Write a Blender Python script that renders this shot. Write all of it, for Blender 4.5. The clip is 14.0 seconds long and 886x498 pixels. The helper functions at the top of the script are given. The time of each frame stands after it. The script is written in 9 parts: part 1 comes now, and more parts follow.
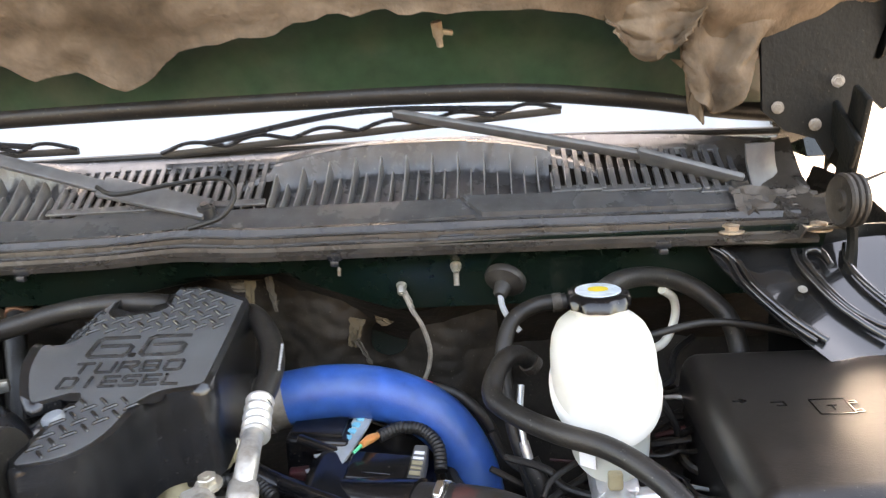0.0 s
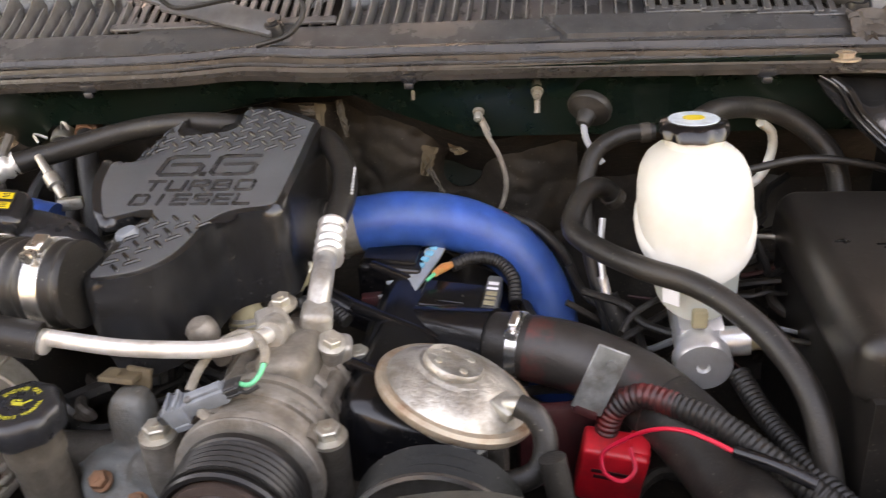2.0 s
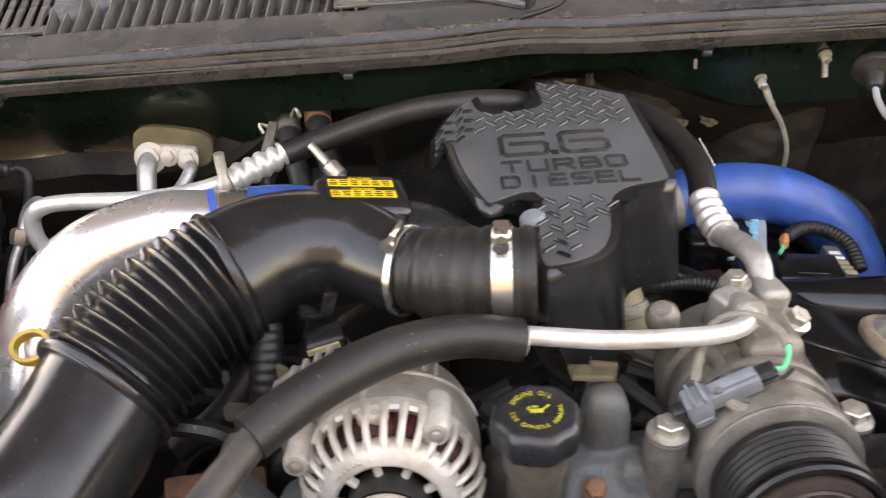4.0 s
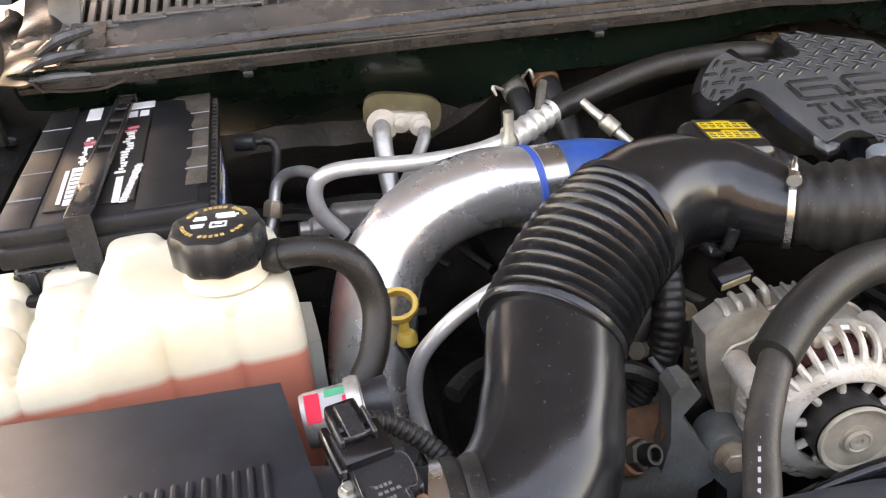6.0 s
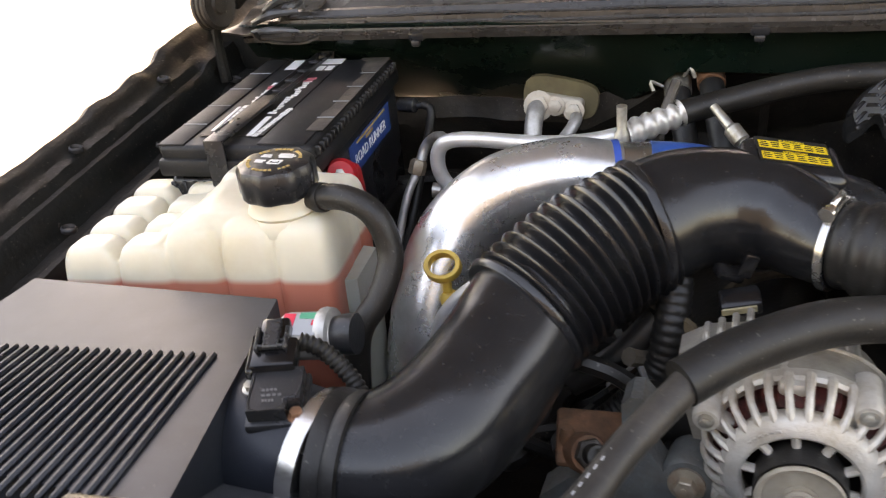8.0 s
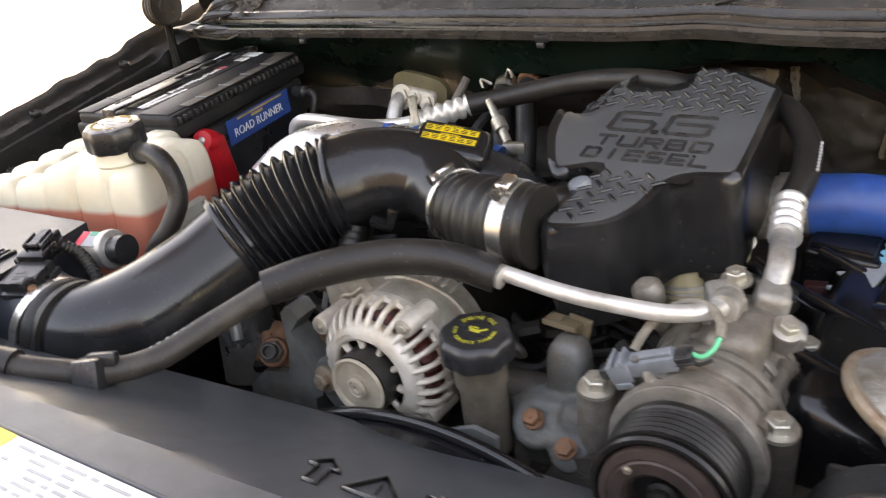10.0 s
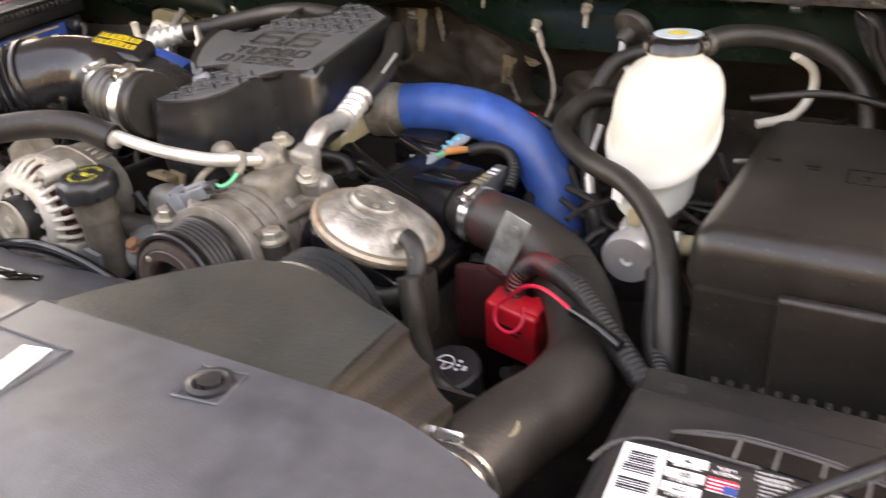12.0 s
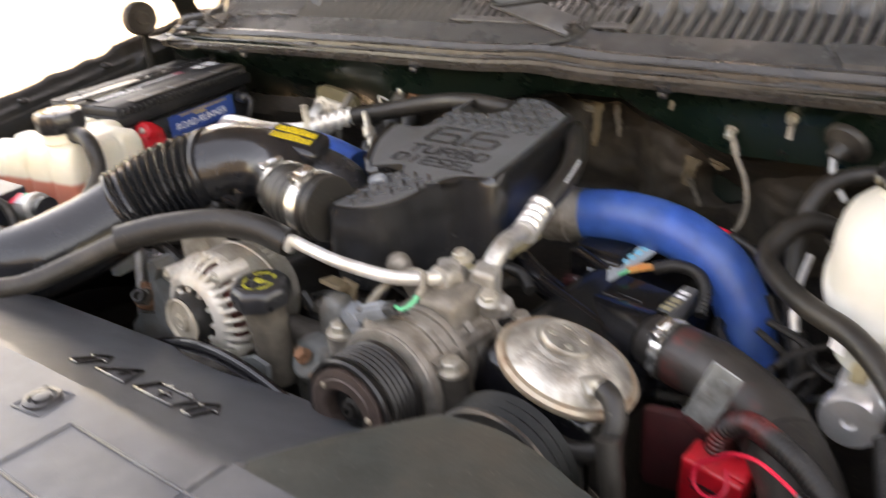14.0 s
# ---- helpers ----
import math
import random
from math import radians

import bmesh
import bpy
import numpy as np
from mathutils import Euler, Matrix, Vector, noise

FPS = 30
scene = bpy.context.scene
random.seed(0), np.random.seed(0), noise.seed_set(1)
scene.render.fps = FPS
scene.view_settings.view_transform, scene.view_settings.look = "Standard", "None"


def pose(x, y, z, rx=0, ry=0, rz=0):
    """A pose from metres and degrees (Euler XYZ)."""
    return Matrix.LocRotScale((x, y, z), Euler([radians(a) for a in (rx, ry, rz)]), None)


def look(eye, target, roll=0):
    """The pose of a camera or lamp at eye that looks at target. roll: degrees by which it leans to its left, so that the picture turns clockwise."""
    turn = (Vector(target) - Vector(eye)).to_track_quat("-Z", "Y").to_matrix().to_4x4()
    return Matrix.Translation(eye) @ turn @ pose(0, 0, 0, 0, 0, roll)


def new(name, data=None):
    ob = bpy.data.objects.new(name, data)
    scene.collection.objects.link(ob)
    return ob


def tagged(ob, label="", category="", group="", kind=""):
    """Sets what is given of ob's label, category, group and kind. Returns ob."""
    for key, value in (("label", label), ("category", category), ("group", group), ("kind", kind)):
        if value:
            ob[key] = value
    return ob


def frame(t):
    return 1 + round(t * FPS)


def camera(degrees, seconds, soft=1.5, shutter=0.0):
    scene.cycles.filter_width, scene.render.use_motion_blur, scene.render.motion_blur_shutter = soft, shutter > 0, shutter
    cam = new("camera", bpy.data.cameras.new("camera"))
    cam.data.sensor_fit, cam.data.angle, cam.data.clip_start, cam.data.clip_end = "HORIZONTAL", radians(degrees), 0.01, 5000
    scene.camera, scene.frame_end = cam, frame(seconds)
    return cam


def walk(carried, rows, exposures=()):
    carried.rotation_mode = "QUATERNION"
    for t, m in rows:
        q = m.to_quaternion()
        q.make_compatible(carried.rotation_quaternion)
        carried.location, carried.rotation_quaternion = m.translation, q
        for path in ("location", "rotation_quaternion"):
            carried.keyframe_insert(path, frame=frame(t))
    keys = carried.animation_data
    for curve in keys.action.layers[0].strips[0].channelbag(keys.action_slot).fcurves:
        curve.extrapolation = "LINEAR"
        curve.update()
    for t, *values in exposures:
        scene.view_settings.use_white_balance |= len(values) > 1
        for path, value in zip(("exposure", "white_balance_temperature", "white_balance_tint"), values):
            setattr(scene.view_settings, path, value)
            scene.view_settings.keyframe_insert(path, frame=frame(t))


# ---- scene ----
cam = camera(55.6, 14.0, soft=1.15, shutter=0.42)
PATH = [
    (0, (0.007, 0.026, 1.541), (-0.108, 1.962, 1.052), -3.7),
    (0.5, (0.025, 0.086, 1.551), (-0.09, 1.986, 0.936), -4.6),
    (1, (0.019, 0.082, 1.525), (-0.149, 1.93, 0.78), -3.9),
    (1.5, (0.02, 0.086, 1.509), (-0.211, 1.89, 0.677), -3.6),
    (2, (-0.016, 0.067, 1.509), (-0.289, 1.864, 0.676), -3.8),
    (2.5, (-0.144, 0.04, 1.52), (-0.385, 1.854, 0.714), -3.9),
    (2.7, (-0.21, 0.024, 1.515), (-0.426, 1.844, 0.715), -3.5),
    (4.8, (-0.71, 0.126, 1.498), (-0.614, 1.914, 0.607), -4.5),
    (5, (-0.767, 0.126, 1.498), (-0.64, 1.913, 0.609), -4.4),
    (5.5, (-0.867, 0.105, 1.501), (-0.699, 1.883, 0.601), -4.7),
    (6, (-0.934, 0.085, 1.5), (-0.788, 1.866, 0.602), -4.7),
    (6.5, (-0.928, 0.079, 1.495), (-0.874, 1.859, 0.585), -5.0),
    (7, (-0.857, 0.088, 1.494), (-1.042, 1.856, 0.577), -5.3),
    (7.2, (-0.81, 0.092, 1.493), (-1.122, 1.842, 0.576), -5.4),
    (9.3, (-0.328, -0.012, 1.507), (-1.222, 1.576, 0.683), -5.0),
    (9.5, (-0.267, 0.008, 1.509), (-1.185, 1.578, 0.675), -5.4),
    (10, (-0.119, 0.056, 1.502), (-1.141, 1.555, 0.66), -6.0),
    (10.5, (-0.006, 0.067, 1.492), (-1.086, 1.525, 0.649), -5.5),
    (11, (0.098, 0.053, 1.484), (-0.974, 1.519, 0.646), -5.2),
    (11.5, (0.268, 0.017, 1.476), (-0.754, 1.524, 0.649), -3.8),
    (12, (0.384, 0.009, 1.451), (-0.547, 1.55, 0.582), -3.3),
    (12.5, (0.444, 0.016, 1.449), (-0.372, 1.6, 0.541), -3.5),
    (13, (0.443, 0.015, 1.46), (-0.327, 1.626, 0.56), -2.7),
    (13.5, (0.368, 0.012, 1.482), (-0.554, 1.566, 0.624), -2.7),
    (14, (0.261, 0.053, 1.522), (-0.904, 1.479, 0.74), -3.3),
]
walk(cam, [(t, look(eye, target, roll)) for t, eye, target, roll in PATH], exposures=[(0.0, 4.22, 10100, 19), (1.0, 3.98, 11200, 23), (2.0, 4.0, 12400, 27), (5.5, 4.06, 11500, 24.5), (7.0, 3.68, 10900, 22.5), (9.5, 3.3, 11200, 22.5), (10.0, 3.66, 11600, 23.5), (10.5, 3.78, 12200, 25), (11.5, 4.12, 13000, 27.5), (12.5, 4.14, 13000, 27.5), (13.5, 4.02, 13000, 27), (14.0, 3.93, 12700, 25)])

# ---- light ----
world = bpy.data.worlds.new("daylight")
scene.world = world
world.use_nodes = True
wn = world.node_tree.nodes
sky = wn.new("ShaderNodeTexSky")
sky.sky_type = "NISHITA"
sky.sun_disc = False
sky.sun_elevation = radians(25.8)
sky.sun_rotation = radians(0)
sky.air_density, sky.dust_density, sky.ozone_density = 1.0, 2.5, 1.0
wn["Background"].inputs["Strength"].default_value = 0.15
world.node_tree.links.new(sky.outputs["Color"], wn["Background"].inputs["Color"])
sun = new("sun", bpy.data.lights.new("sun", "SUN"))
sun.data.energy = 2.6
sun.data.angle = radians(1.5)
sun.data.color = (1.0, 0.95, 0.88)
sun.matrix_world = look((0.0, 9.1, 4.4), (0, 0, 0))


# ---- materials ----
def material(name, color, rough=0.5, metal=0.0, var=0.25, scale=40.0, bump=0.1, bump_scale=180.0,
             dirt=None, dirt_amount=0.5, dirt_scale=9.0, spec=0.5, coat=0.0, trans=0.0, sss=0.0, rough_var=0.12, specks=0.0):
    m = bpy.data.materials.new(name)
    m.use_nodes = True
    nt = m.node_tree
    nd, lk = nt.nodes, nt.links
    b = nd["Principled BSDF"]
    tc = nd.new("ShaderNodeTexCoord")
    n1 = nd.new("ShaderNodeTexNoise")
    n1.inputs["Scale"].default_value, n1.inputs["Detail"].default_value = scale, 6
    lk.new(tc.outputs["Object"], n1.inputs["Vector"])
    ramp = nd.new("ShaderNodeValToRGB")
    lo = [max(0, c * (1 - var)) for c in color]
    hi = [min(1, c * (1 + var)) for c in color]
    ramp.color_ramp.elements[0].position, ramp.color_ramp.elements[1].position = 0.3, 0.7
    ramp.color_ramp.elements[0].color, ramp.color_ramp.elements[1].color = (*lo, 1), (*hi, 1)
    lk.new(n1.outputs["Fac"], ramp.inputs["Fac"])
    base = ramp.outputs["Color"]
    n2 = nd.new("ShaderNodeTexNoise")
    n2.inputs["Scale"].default_value, n2.inputs["Detail"].default_value = dirt_scale, 9
    n2.inputs["Roughness"].default_value = 0.65
    lk.new(tc.outputs["Object"], n2.inputs["Vector"])
    if dirt:
        r2 = nd.new("ShaderNodeValToRGB")
        r2.color_ramp.elements[0].position = 0.62 - 0.3 * dirt_amount
        r2.color_ramp.elements[1].position = 0.85 - 0.2 * dirt_amount
        lk.new(n2.outputs["Fac"], r2.inputs["Fac"])
        mx = nd.new("ShaderNodeMix")
        mx.data_type = "RGBA"
        lk.new(r2.outputs["Color"], mx.inputs["Factor"])
        lk.new(base, mx.inputs["A"])
        mx.inputs["B"].default_value = (*dirt, 1)
        base = mx.outputs["Result"]
    if specks:
        # sparse specks of pale dust and scuffs
        n4 = nd.new("ShaderNodeTexNoise")
        n4.inputs["Scale"].default_value, n4.inputs["Detail"].default_value = 260, 3
        lk.new(tc.outputs["Object"], n4.inputs["Vector"])
        r4 = nd.new("ShaderNodeValToRGB")
        r4.color_ramp.elements[0].position, r4.color_ramp.elements[1].position = 0.66, 0.76
        r4.color_ramp.elements[1].color = (specks, specks, specks, 1)
        lk.new(n4.outputs["Fac"], r4.inputs["Fac"])
        m4 = nd.new("ShaderNodeMix")
        m4.data_type = "RGBA"
        lk.new(r4.outputs["Color"], m4.inputs["Factor"])
        lk.new(base, m4.inputs["A"])
        m4.inputs["B"].default_value = (0.30, 0.27, 0.23, 1)
        base = m4.outputs["Result"]
    lk.new(base, b.inputs["Base Color"])
    mr = nd.new("ShaderNodeMapRange")
    mr.inputs["To Min"].default_value, mr.inputs["To Max"].default_value = max(0.03, rough - rough_var), min(1, rough + rough_var)
    lk.new(n2.outputs["Fac"], mr.inputs["Value"])
    lk.new(mr.outputs["Result"], b.inputs["Roughness"])
    b.inputs["Metallic"].default_value = metal
    b.inputs["Specular IOR Level"].default_value = spec
    b.inputs["Coat Weight"].default_value = coat
    b.inputs["Transmission Weight"].default_value = trans
    if sss:
        b.inputs["Subsurface Weight"].default_value = sss
        b.inputs["Subsurface Radius"].default_value = (0.02, 0.015, 0.01)
    if bump:
        n3 = nd.new("ShaderNodeTexNoise")
        n3.inputs["Scale"].default_value, n3.inputs["Detail"].default_value = bump_scale, 5
        lk.new(tc.outputs["Object"], n3.inputs["Vector"])
        bp = nd.new("ShaderNodeBump")
        bp.inputs["Strength"].default_value, bp.inputs["Distance"].default_value = bump, 0.003
        lk.new(n3.outputs["Fac"], bp.inputs["Height"])
        lk.new(bp.outputs["Normal"], b.inputs["Normal"])
    return m


M = dict(
    black_plastic=material("black_plastic", (0.0165, 0.0173, 0.0195), 0.29, dirt=(0.026, 0.0265, 0.028), dirt_amount=0.4, bump=0.12, bump_scale=500, spec=0.5, specks=0.25),
    grained_plastic=material("grained_plastic", (0.053, 0.058, 0.066), 0.36, dirt=(0.072, 0.076, 0.082), dirt_amount=0.45, bump=0.15, bump_scale=700, spec=0.42, specks=0.15),
    airbox_plastic=material("airbox_plastic", (0.0135, 0.0165, 0.0225), 0.38, dirt=(0.020, 0.0235, 0.030), dirt_amount=0.45, bump=0.06, bump_scale=700, spec=0.36, specks=0.08),
    cover_plastic=material("cover_plastic", (0.024, 0.025, 0.027), 0.26, dirt=(0.036, 0.036, 0.036), dirt_amount=0.45, bump=0.15, bump_scale=600, specks=0.25),
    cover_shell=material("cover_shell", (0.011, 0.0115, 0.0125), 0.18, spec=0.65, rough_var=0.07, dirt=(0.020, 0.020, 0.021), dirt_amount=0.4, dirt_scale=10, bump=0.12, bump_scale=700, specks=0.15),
    gloss_black=material("gloss_black", (0.006, 0.006, 0.007), 0.20, dirt=(0.015, 0.014, 0.013), dirt_amount=0.3, bump=0.03, specks=0.15),
    rubber=material("rubber", (0.0140, 0.0134, 0.0128), 0.44, dirt=(0.026, 0.023, 0.02), dirt_amount=0.4, bump=0.15, bump_scale=300, spec=0.38, specks=0.3),
    hose_rubber=material("hose_rubber", (0.0170, 0.0156, 0.0142), 0.42, dirt=(0.036, 0.030, 0.024), dirt_amount=0.45, bump=0.18, bump_scale=400, spec=0.38, specks=0.35),
    cowl_plastic=material("cowl_plastic", (0.052, 0.053, 0.056), 0.27, dirt=(0.072, 0.070, 0.068), dirt_amount=0.45, bump=0.15, bump_scale=500, specks=0.3),
    # lighter than cowl_plastic: the fin edges' sky highlight as base colour
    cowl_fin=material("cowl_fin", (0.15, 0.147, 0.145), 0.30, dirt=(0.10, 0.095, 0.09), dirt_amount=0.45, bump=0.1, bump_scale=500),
    cowl_rail=material("cowl_rail", (0.030, 0.026, 0.023), 0.28, dirt=(0.062, 0.052, 0.043), dirt_amount=0.45, dirt_scale=16, bump=0.15, bump_scale=250, specks=0.25),
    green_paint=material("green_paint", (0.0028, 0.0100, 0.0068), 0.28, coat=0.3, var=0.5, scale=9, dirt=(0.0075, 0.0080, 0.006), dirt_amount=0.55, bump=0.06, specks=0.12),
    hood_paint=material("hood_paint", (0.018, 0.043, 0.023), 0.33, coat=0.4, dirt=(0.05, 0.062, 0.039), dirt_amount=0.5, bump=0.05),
    black_metal=material("black_metal", (0.0140, 0.0127, 0.0116), 0.4, dirt=(0.024, 0.018, 0.013), dirt_amount=0.45, bump=0.15, spec=0.38, specks=0.35),
    grime=material("grime", (0.024, 0.0200, 0.0168), 0.6, dirt=(0.052, 0.041, 0.031), dirt_amount=0.55, dirt_scale=16, bump=0.5, bump_scale=90, spec=0.38, specks=0.5),
    heat_mat=material("heat_mat", (0.034, 0.0245, 0.0165), 0.75, var=0.5, scale=14, dirt=(0.010, 0.0085, 0.007), dirt_amount=0.6, dirt_scale=12, bump=0.5, bump_scale=60, specks=0.4),
    felt=material("felt", (0.13, 0.098, 0.072), 0.95, var=0.35, scale=25, dirt=(0.07, 0.052, 0.037), dirt_amount=0.6, dirt_scale=7, bump=0.8, bump_scale=120, spec=0.1),
    aluminium=material("aluminium", (0.50, 0.485, 0.46), 0.38, 0.6, var=0.15, dirt=(0.24, 0.205, 0.165), dirt_amount=0.5, dirt_scale=30, specks=0.4, bump=0.12, bump_scale=300),
    block_alu=material("block_alu", (0.36, 0.34, 0.31), 0.45, 0.5, var=0.2, dirt=(0.17, 0.14, 0.11), dirt_amount=0.55, dirt_scale=34, bump=0.2, bump_scale=300, specks=0.4),
    polished=material("polished", (0.72, 0.72, 0.71), 0.32, 0.7, var=0.1, dirt=(0.45, 0.42, 0.38), dirt_amount=0.35, dirt_scale=20, bump=0.06),
    pipe_alu=material("pipe_alu", (0.70, 0.685, 0.66), 0.34, 0.55, var=0.08, dirt=(0.42, 0.385, 0.33), dirt_amount=0.45, dirt_scale=24, bump=0.06),
    cast_metal=material("cast_metal", (0.27, 0.25, 0.225), 0.5, 0.55, dirt=(0.10, 0.078, 0.056), dirt_amount=0.55, dirt_scale=24, bump=0.4, bump_scale=350),
    cast_dark=material("cast_dark", (0.10, 0.09, 0.08), 0.55, 0.5, dirt=(0.045, 0.034, 0.025), dirt_amount=0.6, dirt_scale=22, bump=0.4, bump_scale=300),
    cast_blue=material("cast_blue", (0.125, 0.133, 0.130), 0.6, 0.3, dirt=(0.115, 0.090, 0.064), dirt_amount=0.55, dirt_scale=18, bump=0.35, bump_scale=280, specks=0.5),
    zinc=material("zinc", (0.55, 0.53, 0.47), 0.42, 0.8, dirt=(0.26, 0.2, 0.13), dirt_amount=0.6, dirt_scale=40, bump=0.2),
    rust=material("rust", (0.24, 0.11, 0.06), 0.8, 0.2, dirt=(0.12, 0.07, 0.045), dirt_amount=0.6, dirt_scale=60, bump=0.5),
    corroded=material("corroded", (0.40, 0.375, 0.335), 0.40, 0.55, var=0.5, scale=34, dirt=(0.15, 0.115, 0.08), dirt_amount=0.62, dirt_scale=30, specks=0.8, bump=0.45, bump_scale=240, rough_var=0.2),
    blue_paint=material("blue_paint", (0.005, 0.072, 0.30), 0.42, dirt=(0.03, 0.095, 0.25), dirt_amount=0.5, dirt_scale=14, bump=0.1, coat=0.1),
    white_plastic=material("white_plastic", (0.56, 0.545, 0.49), 0.4, sss=0.08, var=0.04, dirt=(0.50, 0.46, 0.37), dirt_amount=0.5, bump=0.04),
    milky_plastic=material("milky_plastic", (0.40, 0.415, 0.365), 0.38, sss=0.25, var=0.06, scale=12, dirt=(0.33, 0.33, 0.27), dirt_amount=0.5, bump=0.03),
    red_plastic=material("red_plastic", (0.55, 0.012, 0.02), 0.38, var=0.15, dirt=(0.22, 0.02, 0.02), dirt_amount=0.4, dirt_scale=25, bump=0.08),
    red_wire=material("red_wire", (0.7, 0.012, 0.04), 0.4, var=0.1, bump=0.02),
    green_wire=material("green_wire", (0.03, 0.5, 0.26), 0.4, var=0.1, bump=0.02),
    blue_plastic=material("blue_plastic", (0.02, 0.09, 0.4), 0.45, var=0.1),
    yellow_plastic=material("yellow_plastic", (0.72, 0.46, 0.09), 0.42, var=0.15, dirt=(0.4, 0.26, 0.08), dirt_amount=0.35, dirt_scale=30),
    grey_plastic=material("grey_plastic", (0.17, 0.19, 0.21), 0.45, dirt=(0.10, 0.095, 0.085), dirt_amount=0.45),
    tan=material("tan", (0.33, 0.28, 0.17), 0.65, dirt=(0.18, 0.14, 0.09), dirt_amount=0.5, dirt_scale=20, bump=0.2),
    orange_plug=material("orange_plug", (0.62, 0.22, 0.07), 0.5, var=0.25, scale=80, dirt=(0.5, 0.36, 0.12), dirt_amount=0.5, dirt_scale=60),
    tan_band=material("tan_band", (0.5, 0.34, 0.12), 0.7, dirt=(0.25, 0.16, 0.07), dirt_amount=0.5, dirt_scale=30),
    label_yellow=material("label_yellow", (0.68, 0.47, 0.03), 0.4, var=0.05, bump=0.0),
    label_white=material("label_white", (0.78, 0.78, 0.78), 0.35, var=0.05, dirt=(0.6, 0.58, 0.55), dirt_amount=0.4, bump=0.02),
    label_black=material("label_black", (0.012, 0.012, 0.013), 0.48, var=0.1, bump=0.0),
    label_blue=material("label_blue", (0.012, 0.065, 0.25), 0.35, var=0.1, bump=0.0),
    label_cyan=material("label_cyan", (0.1, 0.45, 0.6), 0.4, var=0.05, bump=0.0),
    cap_sheen=material("cap_sheen", (0.42, 0.50, 0.55), 0.3, var=0.25, scale=90, bump=0.0),
    ink_grey=material("ink_grey", (0.32, 0.33, 0.34), 0.5, var=0.05, bump=0.0),
    copper=material("copper", (0.085, 0.014, 0.011), 0.5, 0.2, var=0.5, scale=160, dirt=(0.02, 0.012, 0.01), dirt_amount=0.5, dirt_scale=60, bump=0.5),
    gravel=material("gravel", (0.26, 0.235, 0.21), 0.9, var=0.2, scale=3.0, dirt=(0.36, 0.33, 0.29), dirt_amount=0.6, dirt_scale=0.8, bump=0.5, bump_scale=60, spec=0.1),
    blocker_dark=material("blocker_dark", (0.062, 0.060, 0.056), 0.9, var=0.2, scale=6, dirt=(0.042, 0.042, 0.038), dirt_amount=0.5, dirt_scale=1.5, bump=0.3, bump_scale=40, spec=0.2),
    sheath=material("sheath", (0.24, 0.21, 0.17), 0.75, dirt=(0.12, 0.1, 0.08), dirt_amount=0.5, dirt_scale=60, bump=0.5, bump_scale=500),
    fender_black=material("fender_black", (0.005, 0.0055, 0.005), 0.55, spec=0.22, dirt=(0.015, 0.0125, 0.010), dirt_amount=0.3, dirt_scale=30, bump=0.3, bump_scale=160, specks=0.2),
    # same plastic as cover_shell; the paler base holds the top's sheen
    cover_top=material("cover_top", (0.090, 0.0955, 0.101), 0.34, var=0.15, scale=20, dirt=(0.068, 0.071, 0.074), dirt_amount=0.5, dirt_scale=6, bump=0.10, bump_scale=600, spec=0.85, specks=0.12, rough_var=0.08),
    # near-black without gloss: painted shade for the depth of openings
    gap_shade=material("gap_shade", (0.009, 0.008, 0.007), 0.9, spec=0.05, bump=0.0),
    alt_cast=material("alt_cast", (0.56, 0.525, 0.47), 0.42, 0.35, var=0.15, dirt=(0.36, 0.285, 0.20), dirt_amount=0.55, dirt_scale=26, bump=0.25, bump_scale=350),
    alt_body=material("alt_body", (0.225, 0.200, 0.172), 0.52, 0.4, var=0.35, dirt=(0.120, 0.092, 0.066), dirt_amount=0.6, dirt_scale=26, bump=0.35, bump_scale=300, specks=0.4),
    gasket=material("gasket", (0.115, 0.092, 0.046), 0.6, dirt=(0.085, 0.066, 0.036), dirt_amount=0.5, dirt_scale=25, bump=0.15),
    dust_coat=material("dust_coat", (0.36, 0.31, 0.245), 0.62, 0.1, var=0.15, scale=60, dirt=(0.27, 0.225, 0.165), dirt_amount=0.5, dirt_scale=22, bump=0.1),
    tan_alu=material("tan_alu", (0.48, 0.43, 0.36), 0.5, 0.4, dirt=(0.3, 0.25, 0.19), dirt_amount=0.5, dirt_scale=40, bump=0.2),
    black_steel=material("black_steel", (0.014, 0.013, 0.0125), 0.32, 0.2, dirt=(0.035, 0.028, 0.022), dirt_amount=0.35, dirt_scale=20, bump=0.05),
    battery_top=material("battery_top", (0.013, 0.013, 0.014), 0.45, dirt=(0.075, 0.067, 0.058), dirt_amount=0.35, dirt_scale=22, bump=0.12, bump_scale=500, specks=0.4),
    battery_dust=material("battery_dust", (0.012, 0.012, 0.0125), 0.45, spec=0.28, dirt=(0.062, 0.057, 0.051), dirt_amount=0.22, dirt_scale=13, bump=0.1, bump_scale=400, specks=0.3),
    dusty_strip=material("dusty_strip", (0.06, 0.05, 0.042), 0.6, dirt=(0.13, 0.105, 0.085), dirt_amount=0.5, dirt_scale=40, bump=0.3),
    pink_print=material("pink_print", (0.5, 0.12, 0.15), 0.4, var=0.2, bump=0.0),
    green_label=material("green_label", (0.01, 0.26, 0.14), 0.4, var=0.1, bump=0.0),
    scratched_plate=material("scratched_plate", (0.20, 0.215, 0.21), 0.5, 0.4, var=0.4, scale=50, dirt=(0.10, 0.085, 0.075), dirt_amount=0.5, dirt_scale=40, bump=0.3, specks=0.5),
    brace_steel=material("brace_steel", (0.012, 0.012, 0.012), 0.16, 0.0, coat=0.6, dirt=(0.03, 0.026, 0.022), dirt_amount=0.3, dirt_scale=20, bump=0.04),
